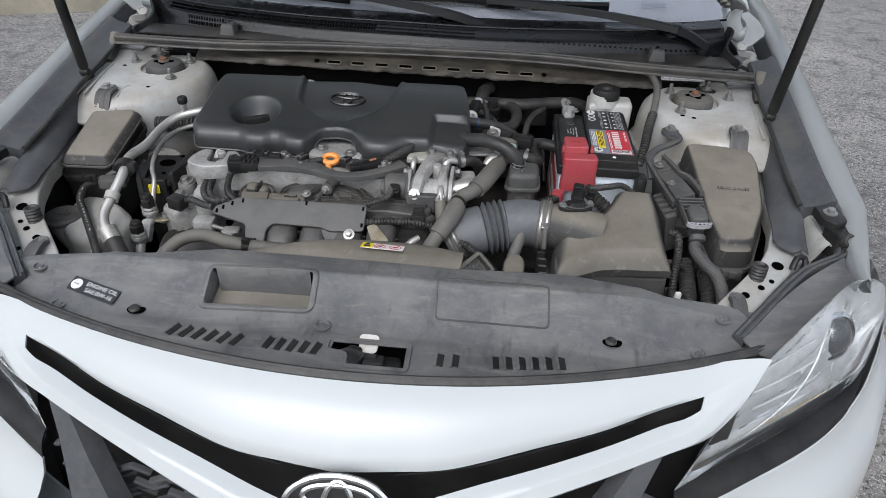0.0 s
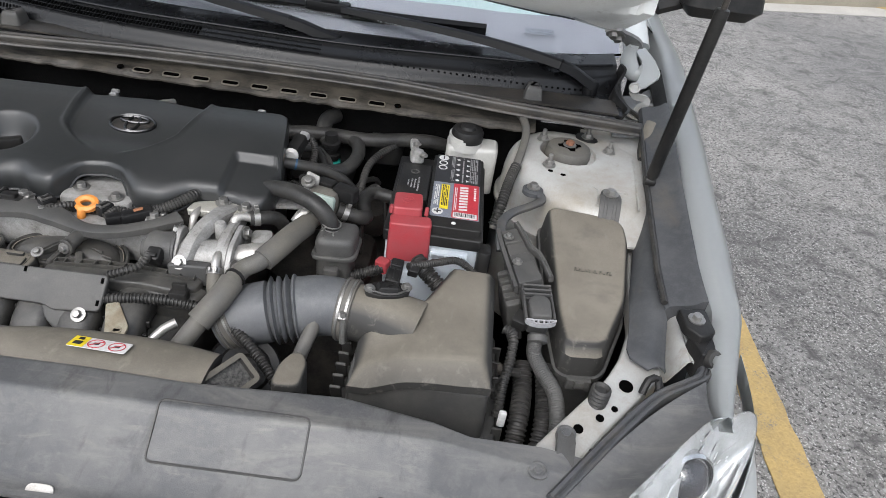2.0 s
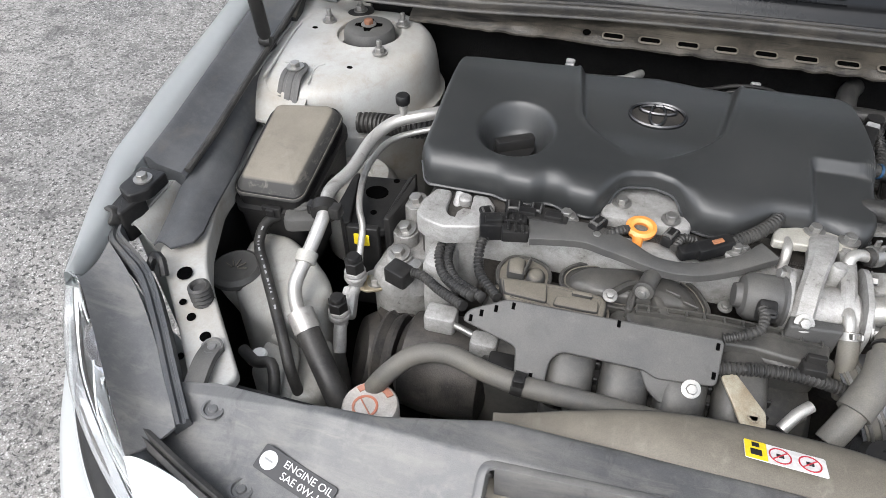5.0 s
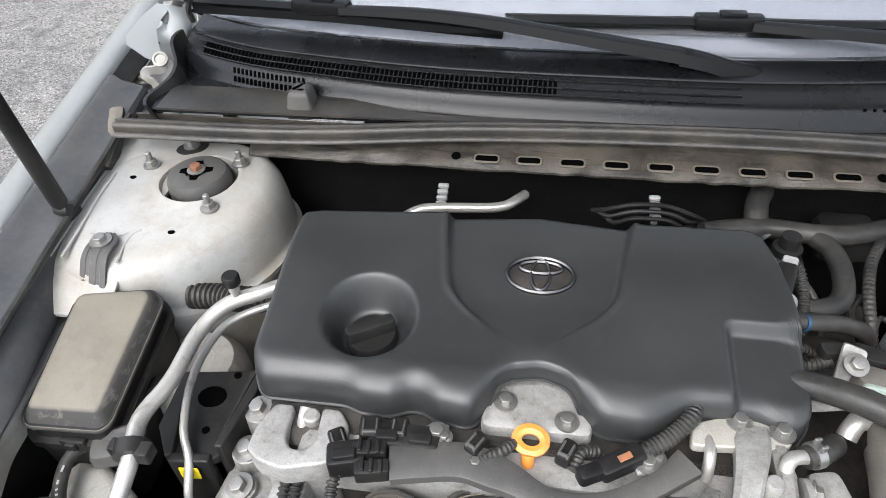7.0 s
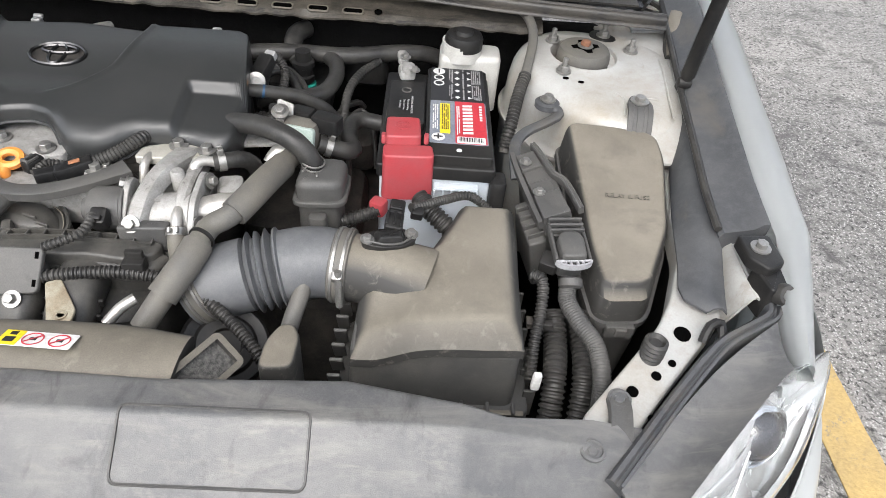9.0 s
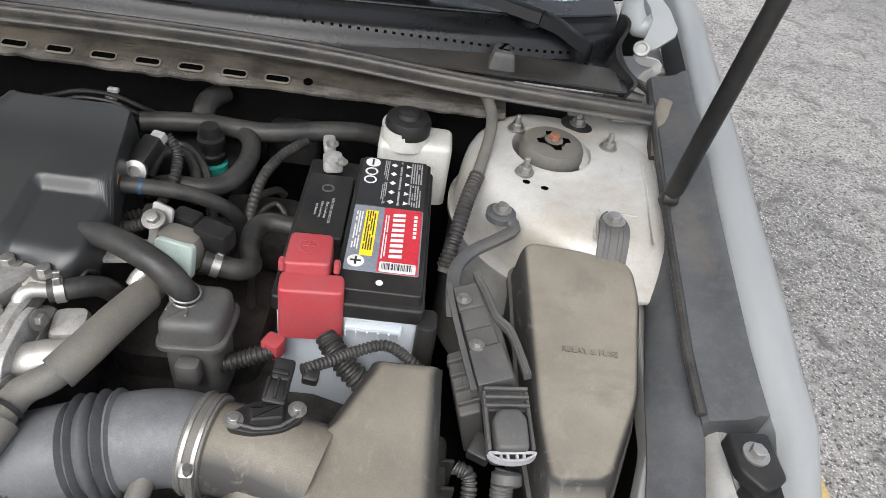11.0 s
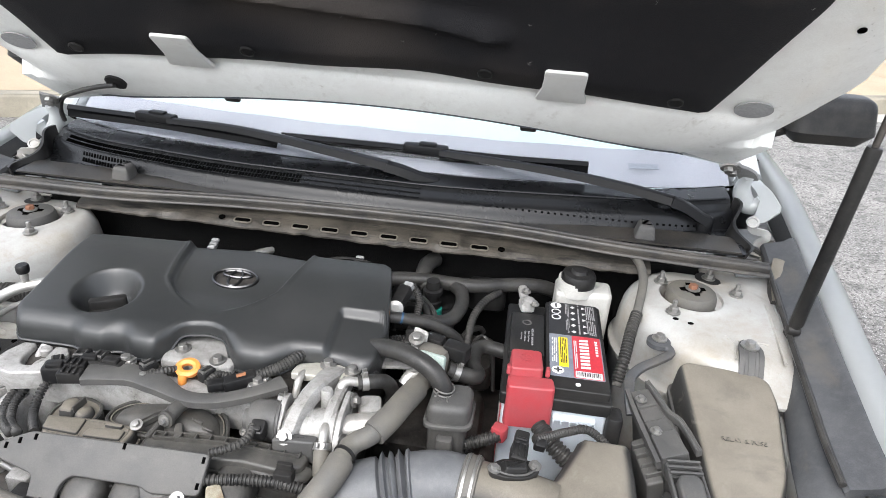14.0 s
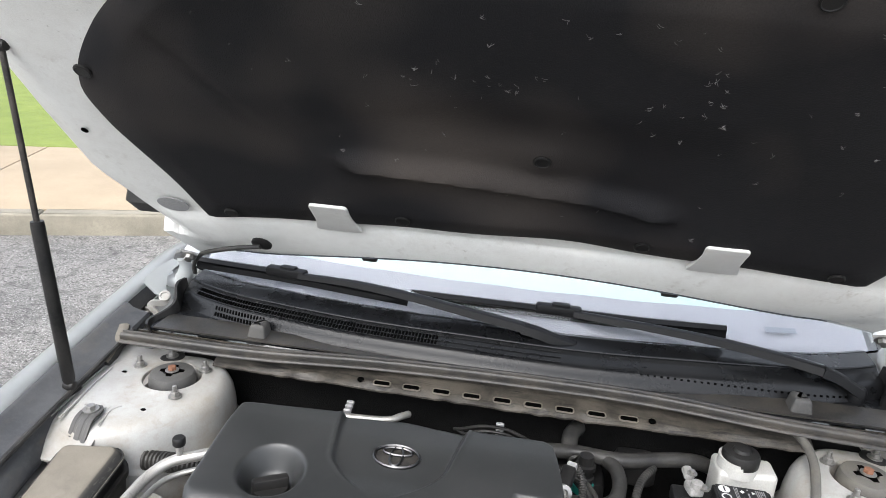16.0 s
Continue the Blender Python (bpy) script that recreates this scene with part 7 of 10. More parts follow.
lathe(bm, [(0.0125, -0.002), (0.0142, -0.0015), (0.0142, 0.0015), (0.0125, 0.002)], aim((0.1085, 0.897, 0.801), (0.3, 0.9, 0.1)), 20)
part("tie", bm, BLACK, ch)
hose("breather_hose", [(0.092, 1.078, 0.826), (0.120, 1.066, 0.836), (0.153, 1.046, 0.844), (0.186, 1.030, 0.838), (0.204, 1.024, 0.818), (0.208, 1.022, 0.798)], 0.0125, RUBBER, "black rubber breather hose running to a resonator", clamps=(0.95,))
hose("throttle_hose", [(0.097, 1.002, 0.822), (0.114, 1.010, 0.821), (0.129, 1.024, 0.812), (0.136, 1.036, 0.790), (0.136, 1.04, 0.77)], 0.0098, RUBBER, "short black rubber hose at the throttle body", clamps=(0.12,))
hose("lower_throttle_hose", [(0.078, 0.912, 0.800), (0.080, 0.898, 0.786), (0.083, 0.888, 0.765), (0.09, 0.880, 0.74)], 0.0098, HOSE, "short grey rubber hose below the throttle body", clamps=(0.1,))

# resonator
res = thing("resonator", (0.215, 0.985, 0.74), "black plastic intake resonator box", "resonator")
bm = bmesh.new()
prism(bm, rounded([(0.188, 0.986), (0.244, 0.990), (0.246, 1.046), (0.192, 1.044)], 0.015, 5), 0.786, 0.812, 0.010)
part("lid", bm, PLASTIC, res)
bm = bmesh.new()
prism(bm, rounded([(0.184, 0.982), (0.248, 0.986), (0.250, 1.050), (0.188, 1.048)], 0.016, 5), 0.780, 0.786, 0.002)
prism(bm, rounded([(0.190, 0.990), (0.240, 0.992), (0.242, 1.042), (0.194, 1.040)], 0.012, 5), 0.70, 0.781, 0.002)
box(bm, (0.215, 0.983, 0.757), (0.022, 0.016, 0.025), 0.004)
part("base", bm, PLASTIC, res)

bm = bmesh.new()
for q in (-0.003, 0.003):
    oval_ring(bm, 0.0135, 0.0135, 0.0009, 0.0009, aim((0.2065, 1.0225, 0.815 + q), (0.15, 0, 1)), 20, 0.0009)
tube(bm, [(0.200, 1.010, 0.818), (0.199, 1.003, 0.819), (0.198, 0.998, 0.821)], 0.0011, 6)
tube(bm, [(0.212, 1.010, 0.812), (0.213, 1.003, 0.813), (0.214, 0.998, 0.815)], 0.0011, 6)
part("wire_clamp", bm, STEEL, res, "spring wire clamp")

# intake hose with bellows
ih = thing("intake_hose", (0.18, 0.90, 0.70), "blue-grey rubber intake hose with bellows and a steel clamp", "intake hose")
bm = bmesh.new()
AX = [(0.258, 0.905, 0.765), (0.225, 0.908, 0.765), (0.190, 0.903, 0.760), (0.150, 0.893, 0.754), (0.115, 0.885, 0.745), (0.095, 0.880, 0.735)]
line = curve(AX, 0.0025)
total = len(line)


def bell(i, s):
    r = 0.041
    if 0.070 < s < 0.108:
        r += 0.0052 * math.sin((s - 0.070) / 0.0095 * 2 * math.pi)
    if s < 0.05:
        r -= 0.003 * (1 - s / 0.05)
    return disc(r, 28)


sweep(bm, line, bell)
part("hose", bm, DUCT, ih)
for f in (0.04, 0.93):
    c = line[int(f * (total - 1))]
    d = (line[int(f * (total - 1)) + 1] - c).normalized()
    bm = bmesh.new()
    m = aim(c, d)
    for q in (-0.006, 0.004):
        lathe(bm, [(0.040, q - 0.0015), (0.0430, q - 0.0015), (0.0430, q + 0.0015), (0.040, q + 0.0015)], m, 36)
    part("clamp_band", bm, STEEL, ih, "steel clamp band")
    bm = bmesh.new()
    lathe(bm, [(0.040, -0.011), (0.0418, -0.010), (0.0418, 0.008), (0.040, 0.009)], m, 36)
    part("end_collar", bm, HOSE, ih, "dusty rubber collar")
bm = bmesh.new()
box(bm, (0.252, 0.872, 0.778), (0.012, 0.012, 0.024), 0.002, pose(0, 0, 0, 25, 0, 0))
tube(bm, [(0.253, 0.868, 0.792), (0.254, 0.862, 0.768), (0.255, 0.858, 0.75)], 0.004, 8)
part("clamp_screw", bm, STEEL, ih)
hose("drain_hose", [(0.216, 0.880, 0.772), (0.214, 0.868, 0.758), (0.205, 0.845, 0.735), (0.196, 0.835, 0.700), (0.19, 0.83, 0.66)], 0.0095, HOSE, "thin grey drain hose hanging from the intake hose")

# air filter box
air = thing("air_filter_box", (0.36, 0.90, 0.50), "dusty brown-black plastic air filter box", "air filter box")


def air_top(x, y):
    return 0.776 + 0.014 * smooth(0.80, 0.98, y) + 0.010 * smooth(0.30, 0.40, x)


def lid_at(u, v):
    y = 0.806 + v * 0.19
    left = inter(y, [(0.80, 0.272), (0.865, 0.275), (0.885, 0.300), (0.92, 0.345), (0.97, 0.372), (1.0, 0.384)])
    right = inter(y, [(0.80, 0.446), (1.0, 0.448)])
    x = left + (right - left) * u
    e = min(x - left, right - x, (y - 0.806) * 1.0, (0.996 - y) * 1.2)
    d = max(0.0, 1 - e / 0.020)
    z = air_top(x, y) - 0.020 * d ** 2 - 0.016 * smooth(0.345, 0.290, x) * smooth(0.885, 0.830, y)
    return Vector((x, y - 0.010 * max(0, 1 - v * 12) ** 2, z + 0.003 * noise.noise(Vector((x * 22, y * 22, 0)))))


bm = bmesh.new()
sheet(bm, lid_at, [0, 0.02, 0.05, 0.09] + span(0.13, 0.87, 20) + [0.91, 0.95, 0.98, 1], [0, 0.015, 0.035, 0.06, 0.09] + span(0.12, 0.9, 22) + [0.93, 0.96, 0.98, 1], 0.012)
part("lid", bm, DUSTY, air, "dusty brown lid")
bm = bmesh.new()
prism(bm, rounded([(0.268, 0.798), (0.450, 0.800), (0.453, 0.995), (0.380, 0.992), (0.340, 0.925), (0.272, 0.90)], 0.014, 4), 0.665, 0.746, 0.004, 0.003)
part("lid_skirt", bm, PLASTIC, air)
bm = bmesh.new()
prism(bm, rounded([(0.255, 0.788), (0.466, 0.790), (0.468, 1.0), (0.375, 1.0), (0.330, 0.935), (0.258, 0.91)], 0.01, 4), 0.652, 0.667, 0.003)
prism(bm, rounded([(0.262, 0.796), (0.458, 0.798), (0.460, 0.99), (0.265, 0.99)], 0.012, 4), 0.42, 0.653, 0.003)
part("base", bm, PLASTIC, air)
bm = bmesh.new()
box(bm, (0, 0, 0), (0.004, 0.014, 0.045), 0.001, n=1)
FIN = mesh_of("rib", bm, PLASTIC)
for i in range(7):
    part_at("rib", FIN, air, pose(0.28 + i * 0.028, 0.791, 0.655))
for i in range(6):
    part_at("rib", FIN, air, pose(0.468, 0.815 + i * 0.03, 0.655, 0, 0, 90))
    part_at("rib", FIN, air, pose(0.256, 0.80 + i * 0.02, 0.70, 0, -25, 90))
bm = bmesh.new()
tube(bm, [(0.345, 0.890, 0.752), (0.315, 0.897, 0.758), (0.285, 0.902, 0.763), (0.250, 0.905, 0.765)], [0.046, 0.042, 0.038, 0.038], 26)
part("outlet", bm, DUSTY, air)
SM = Matrix.Translation((0.303, 0.912, 0.803)) @ pose(0, 0, 0, 4, 6, 16)
bm = bmesh.new()
prism(bm, rounded([(-0.030, -0.009), (-0.012, -0.016), (0.012, -0.016), (0.030, -0.006), (0.029, 0.008), (0.012, 0.013), (-0.012, 0.013), (-0.030, 0.003)], 0.006, 4), -0.010, 0.003, 0.0015, m=SM)
sens = part("airflow_sensor", bm, BLACK, air, "black airflow sensor")
bm = bmesh.new()
prism(bm, rounded([(-0.015, -0.010), (0.015, -0.010), (0.016, 0.008), (-0.016, 0.008)], 0.005, 4), 0.003, 0.009, 0.003, 0.002, m=SM)
part("sensor_dome", bm, BLACK, sens)
bm = bmesh.new()
tube(bm, [SM @ Vector(p) for p in ((-0.026, -0.004, 0.0035), (-0.010, -0.012, 0.004), (0.010, -0.012, 0.004), (0.026, -0.002, 0.0035))], 0.0014, 6)
part("sensor_rib", bm, PLASTIC, sens)
QM = SM @ pose(0.010, 0.022, 0.004, 12, 0, -18)
bm = bmesh.new()
box(bm, QM @ Vector((0, -0.004, 0.001)), (0.020, 0.022, 0.014), 0.002, QM.to_3x3().to_4x4())
box(bm, QM @ Vector((0.001, 0.016, 0.001)), (0.017, 0.020, 0.013), 0.002, QM.to_3x3().to_4x4())
for q in (-0.008, 0.0, 0.008):
    box(bm, QM @ Vector((q, -0.002, 0.009)), (0.0025, 0.018, 0.003), 0.0006, QM.to_3x3().to_4x4(), 1)
box(bm, QM @ Vector((0, 0.012, 0.009)), (0.014, 0.004, 0.004), 0.001, QM.to_3x3().to_4x4(), 1)
box(bm, QM @ Vector((0.024, 0.018, -0.002)), (0.014, 0.012, 0.012), 0.002, QM.to_3x3().to_4x4())
part("plug", bm, BLACK, sens)
for x, y in ((-0.025, -0.003), (0.025, 0.002)):
    part_at("small_bolt", SMALLBOLT, sens, SM @ pose(x, y, 0.003), "bright screw")
bm = bmesh.new()
box(bm, (0.362, 0.7885, 0.6695), (0.196, 0.007, 0.005), 0.0015)
part("front_flange", bm, DUSTY, air, "dusty flange along the lid's seam")
bm = bmesh.new()
box(bm, (0.474, 0.862, 0.735), (0.030, 0.010, 0.008), 0.002)
box(bm, (0.462, 0.862, 0.740), (0.008, 0.012, 0.003), 0.001)
part("side_clip", bm, DARKSTEEL, air, "dark spring clip at the lid's side")
bm = bmesh.new()
box(bm, (0.468, 0.802, 0.712), (0.010, 0.008, 0.024), 0.002)
part("white_clip", bm, WHITE, air, "small white clip")
hose("sensor_harness", [(0.325, 0.955, 0.812), (0.345, 0.972, 0.806), (0.365, 0.990, 0.800), (0.395, 1.005, 0.795), (0.43, 1.0, 0.77)], 0.005, RUBBER, "thin black corrugated wiring sleeve", "wiring", "wiring sleeves", 0.0006, 0.004)

# snorkel
sn = thing("intake_snorkel", (-0.02, 0.76, 0.75), "dusty tan plastic intake snorkel with a meshed mouth", "intake snorkel")
bm = bmesh.new()
line = curve([(-0.235, 0.732, 0.774), (-0.15, 0.744, 0.781), (-0.03, 0.750, 0.786), (0.06, 0.752, 0.784), (0.125, 0.748, 0.778)], 0.01)
k = len(line)


def snort(i, s):
    f = i / k
    w = 0.016 + 0.020 * smooth(0.0, 0.5, f)
    h = 0.004 + 0.016 * smooth(0.0, 0.4, f)
    return [(w * math.cos(a) * (1.0 if abs(math.cos(a)) < 0.7 else 1.06), -0.006 + h * math.sin(a) if math.sin(a) > 0 else -0.006 + 0.03 * math.sin(a)) for a in span(0, 2 * math.pi * 19 / 20, 19)]


sweep(bm, line, snort, up=(0, 0, 1))
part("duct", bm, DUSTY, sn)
mm = Matrix.Translation((0.143, 0.748, 0.770)) @ pose(0, 0, 0, 0, 35, -32)
bm = bmesh.new()
ring = rounded([(-0.018, -0.034), (0.016, -0.034), (0.016, 0.034), (-0.018, 0.034)], 0.004, 3)
line = [mm @ Vector((x, y, 0)) for x, y in ring]
sweep(bm, line + line[:1], lambda i, s: [(-0.003, -0.008), (-0.003, 0.004), (0.003, 0.004), (0.003, -0.008)], False, up=mm.to_3x3() @ Vector((0, 0, 1)))
part("mouth_rim", bm, DUSTY, sn)
bm = bmesh.new()
prism(bm, ring, -0.012, -0.004, 0.001, m=mm)
part("mouth_mesh", bm, mat("dusty_mesh", (0.03, 0.03, 0.03), 0.9, 0, (0.16, 0.155, 0.145), 0.5, 260, 1500, 0.8, 0.002), sn, "fine dusty mesh")
m1 = Matrix.Translation((0.007, 0.750, 0.8035)) @ pose(0, 0, 0, -16, 0, -2)
st = sticker(sn, m1, 0.064, 0.022, WHITE, "white and yellow warning sticker")
sticker(st, m1 @ pose(-0.023, 0, 0.0006), 0.0175, 0.0215, YELLOW, "yellow field", "yellow_field", 0.0003, 0.001)
bm = bmesh.new()
for x in (-0.004, 0.019):
    oval_ring(bm, 0.0085, 0.0085, 0.0006, 0.0008, m1 @ pose(x, 0, 0), 24, 0.0003)
    line = [m1 @ Vector((x + 0.0085 * c, 0.0085 * c * 0.9, 0.001)) for c in (-0.7, 0.7)]
    sweep(bm, line, lambda i, s: disc(0.0006, 6))
part("warning_rings", bm, REDLABEL, st, "red prohibition rings")
bm = bmesh.new()
for x in (-0.004, 0.019):
    box(bm, m1 @ Vector((x, 0.0, 0.0008)), (0.006, 0.004, 0.0006), 0.0002, m1.to_3x3().to_4x4(), 1)
box(bm, m1 @ Vector((-0.023, 0.006, 0.0012)), (0.006, 0.005, 0.0004), 0.0001, m1.to_3x3().to_4x4(), 1)
box(bm, m1 @ Vector((-0.023, -0.003, 0.0012)), (0.009, 0.007, 0.0004), 0.0001, m1.to_3x3().to_4x4(), 1)
part("warning_marks", bm, BLACKLABEL, st)

# ---- battery ----
bat = thing("battery", (0.352, 1.15, 0.60), "car battery with pale case, black lid and coloured label", "battery")
BX0, BX1, BY0, BY1 = 0.279, 0.425, 1.036, 1.268
bm = bmesh.new()
prism(bm, rounded([(BX0 + 0.004, BY0 + 0.004), (BX1 - 0.004, BY0 + 0.004), (BX1 - 0.004, BY1 - 0.004), (BX0 + 0.004, BY1 - 0.004)], 0.006, 3), 0.60, 0.796, 0.002)
part("case", bm, CASE, bat)
bm = bmesh.new()
prism(bm, rounded([(BX0, BY0), (BX1, BY0), (BX1, BY1), (BX0, BY1)], 0.006, 3), 0.794, 0.812, 0.003)
prism(bm, rounded([(BX0 + 0.058, BY0 + 0.008), (BX1 - 0.004, BY0 + 0.008), (BX1 - 0.004, BY1 - 0.004), (BX0 + 0.058, BY1 - 0.004)], 0.004, 3), 0.805, 0.8245, 0.002)
prism(bm, rounded([(BX0 + 0.006, BY0 + 0.078), (BX0 + 0.056, BY0 + 0.078), (BX0 + 0.056, BY1 - 0.045), (BX0 + 0.006, BY1 - 0.045)], 0.004, 3), 0.805, 0.8235, 0.002)
part("lid", bm, BLACK, bat)
flat = lambda x, y, z=0.8248: Matrix.Translation((x, y, z))
sticker(bat, flat(0.379, 1.2185), 0.074, 0.092, BLACKLABEL, "black warning label with white symbols", "warning_label")
sticker(bat, flat(0.379, 1.121), 0.074, 0.102, GREYLABEL, "grey label field", "grey_label")
sticker(bat, flat(0.3945, 1.121, 0.8256), 0.040, 0.101, REDLABEL, "red label field", "red_label", 0.0004)
sticker(bat, flat(0.3615, 1.128, 0.8256), 0.013, 0.072, YELLOW, "yellow strip", "yellow_strip", 0.0004, 0.0005)
sticker(bat, flat(0.3945, 1.078, 0.8262), 0.036, 0.014, WHITE, "white bar code field", "bar_code_field", 0.0004)
bm = bmesh.new()
r = random.Random(4)
x = 0.379
while x < 0.409:
    w = r.choice((0.0005, 0.0009, 0.0013))
    box(bm, (x, 1.0785, 0.8268), (w, 0.009, 0.0004), 0, n=1)
    x += w + r.choice((0.0006, 0.001))
part("bar_code", bm, BLACKLABEL, bat)
# the maker's lettering as plain slanted bars
bm = bmesh.new()
for i, (x0, w) in enumerate(((0.391, 0.013), (0.4085, 0.0035))):
    for j in range(9 if i == 0 else 6):
        y = 1.160 - j * (0.0082 if i == 0 else 0.0066)
        prism(bm, [(x0 - w / 2, y - 0.0030), (x0 + w / 2, y - 0.0016), (x0 + w / 2, y + 0.0030), (x0 - w / 2, y + 0.0016)] if i == 0 else [(x0 - w / 2, y - 0.002), (x0 + w / 2, y - 0.002), (x0 + w / 2, y + 0.002), (x0 - w / 2, y + 0.002)], 0.0, 0.0004, 0.0001, 0, 1, 0, Matrix.Translation((0, 0, 0.8262)))
part("maker_bars", bm, WHITE, bat, "white slanted bars")
turn = pose(0, 0, 0, 0, 0, -90)
bars(bat, flat(0.3615, 1.128, 0.8262) @ turn, 0.068, 0.010, 4, 1, BLACKLABEL, 8)
bars(bat, flat(0.3490, 1.128, 0.8256) @ turn, 0.066, 0.008, 3, 1, WHITE, 9)
bars(bat, flat(0.3785, 1.120, 0.8262) @ turn, 0.076, 0.005, 2, 1, WHITE, 10)
bars(bat, flat(0.4050, 1.2175, 0.8256) @ turn, 0.086, 0.014, 5, 2, GREYINK, 11)
bars(bat, flat(0.3700, 1.2175, 0.8256) @ turn, 0.086, 0.006, 3, 2, GREYINK, 12)
bars(bat, flat(0.3870, 1.2175, 0.8256) @ turn, 0.086, 0.004, 1, 3, GREYINK, 14)
for i in range(5):
    y = 1.253 - i * 0.0175
    for x, k in ((0.3785, 4), (0.3945, 3)):
        bm = bmesh.new()
        prism(bm, [(x + 0.0036 * math.cos(a * 2 * math.pi / k), y + 0.0036 * math.sin(a * 2 * math.pi / k)) for a in range(k)], 0.8255, 0.8260, 0.0001, 0, 1)
        part("warning_sign", bm, WHITE, bat)
for k, words in enumerate(("ACID LEVEL INDICATOR", "Black: Level okay", "Clear: Level low,", "test battery")):
    letters("lettering", words, 0.0040, bat, flat(0.3175 - 0.0052 * k, 1.158, 0.8238) @ turn, GREYINK, 1.0, 0.0002)
bm = bmesh.new()
oval_ring(bm, 0.006, 0.006, 0.001, 0.0, Matrix.Translation((0.309, 1.196, 0.8240)), 20, 0.0006)
part("level_window", bm, PLASTIC, bat)
for y in (1.083, 1.254):
    bm = bmesh.new()
    lathe(bm, [(0.0085, 0.0), (0.0085, 0.0005), (0.0080, 0.0006)], Matrix.Translation((0.353, y, 0.8255)), 24)
    part("pole_disc", bm, WHITE, bat, "white pole marking")
bm = bmesh.new()
box(bm, (0.353, 1.083, 0.8264), (0.011, 0.0022, 0.0005), 0, n=1)
box(bm, (0.353, 1.083, 0.8266), (0.0022, 0.011, 0.0005), 0, n=1)
part("plus_sign", bm, BLACKLABEL, bat)
bm = bmesh.new()
box(bm, (0.353, 1.254, 0.8264), (0.0022, 0.011, 0.0005), 0, n=1)
part("minus_sign", bm, BLACKLABEL, bat)
for y in (1.236, 1.220):
    bm = bmesh.new()
    oval_ring(bm, 0.0065, 0.0065, 0.001, 0.0, Matrix.Translation((0.353, y, 0.8258)), 12, 0.0003)
    part("symbol", bm, WHITE, bat)
bm = bmesh.new()
lathe(bm, [(0.0035, 0), (0.0035, 0.0006), (0.002, 0.0007)], Matrix.Translation((0.379, 1.056, 0.8250)), 14)
part("white_dot", bm, WHITE, bat)
# side label on the case
bm = bmesh.new()
prism(bm, rounded([(-0.085, -0.05), (0.085, -0.05), (0.085, 0.05), (-0.085, 0.05)], 0.004, 3), 0.0, 0.0008, 0.0002, m=Matrix.Translation((BX0 + 0.004, 1.15, 0.712)) @ pose(0, 0, 0, 90, 0, -90))
part("side_label", bm, REDLABEL, bat, "red side label")
m1 = Matrix.Translation((BX0 + 0.0028, 1.15, 0.712)) @ pose(0, 0, 0, 90, 0, -90)
bars(bat, m1, 0.15, 0.06, 2, 1, WHITE, 13)
bm = bmesh.new()
box(bm, (0.3785, 1.0362, 0.784), (0.056, 0.012, 0.006), 0.002)
for i in range(6):
    box(bm, (0.352 + i * 0.0105, 1.031, 0.780), (0.002, 0.006, 0.008), 0.0006, n=1)
part("hand_grip", bm, CASE, bat)
bm = bmesh.new()
box(bm, (0.307, 1.243, 0.826), (0.022, 0.028, 0.014), 0.004, pose(0, 0, 0, 0, 0, 12))
box(bm, (0.300, 1.262, 0.838), (0.014, 0.022, 0.010), 0.003, pose(0, 0, 0, 20, 0, 12))
lathe(bm, [(0.010, 0.825), (0.009, 0.840), (0.004, 0.842)], Matrix.Translation((0.309, 1.238, 0)), 16)
neg = part("negative_clamp", bm, ALLOY, bat, "grey metal negative clamp")
for x, y, z in ((0.318, 1.232, 0.835), (0.304, 1.256, 0.842)):
    part_at("small_bolt", SMALLBOLT, neg, aim((x, y, z)), "small bolt")
# red positive cover
redc = thing("terminal_cover", (0.315, 1.06, 0.77), "faded red plastic cover on the positive battery pole", "terminal cover")
bm = bmesh.new()
prism(bm, rounded([(0.288, 1.050), (0.333, 1.054), (0.330, 1.100), (0.287, 1.098)], 0.007, 4), 0.812, 0.842, 0.003, 0.001)
prism(bm, rounded([(0.287, 1.026), (0.350, 1.030), (0.347, 1.058), (0.285, 1.055)], 0.008, 4), 0.766, 0.830, 0.003, 0.001)
part("shell", bm, RED, redc)
bm = bmesh.new()
box(bm, (0.287, 1.056, 0.836), (0.006, 0.010, 0.012), 0.002)
box(bm, (0.338, 1.060, 0.836), (0.006, 0.010, 0.012), 0.002)
oval_ring(bm, 0.009, 0.009, 0.001, 0, Matrix.Translation((0.309, 1.078, 0.8425)), 20, 0.0004)
box(bm, (0.309, 1.078, 0.8428), (0.011, 0.002, 0.0006), 0.0002, n=1)
box(bm, (0.309, 1.078, 0.8430), (0.002, 0.011, 0.0006), 0.0002, n=1)
part("moulding", bm, RED, redc)
bm = bmesh.new()
box(bm, (0.284, 1.022, 0.757), (0.020, 0.018, 0.020), 0.003, pose(0, 0, 0, 0, 0, -25))
part("flap", bm, RED, redc, "red hinged flap")
hose("battery_cable", [(0.335, 1.030, 0.77), (0.345, 1.015, 0.766), (0.362, 1.000, 0.758), (0.385, 0.992, 0.74), (0.41, 0.99, 0.70)], 0.0115, RUBBER, "black corrugated battery cable", "cable", "battery cables", 0.001, 0.006)
hose("starter_cable", [(0.285, 1.018, 0.755), (0.262, 1.012, 0.748), (0.235, 1.005, 0.740), (0.20, 1.0, 0.72)], 0.008, RUBBER, "black corrugated starter cable", "cable", "battery cables", 0.0008, 0.005)
bm = bmesh.new()
box(bm, (0.352, 1.15, 0.58), (0.18, 0.26, 0.04), 0.01)
box(bm, (0.43, 1.04, 0.70), (0.02, 0.03, 0.20), 0.005)
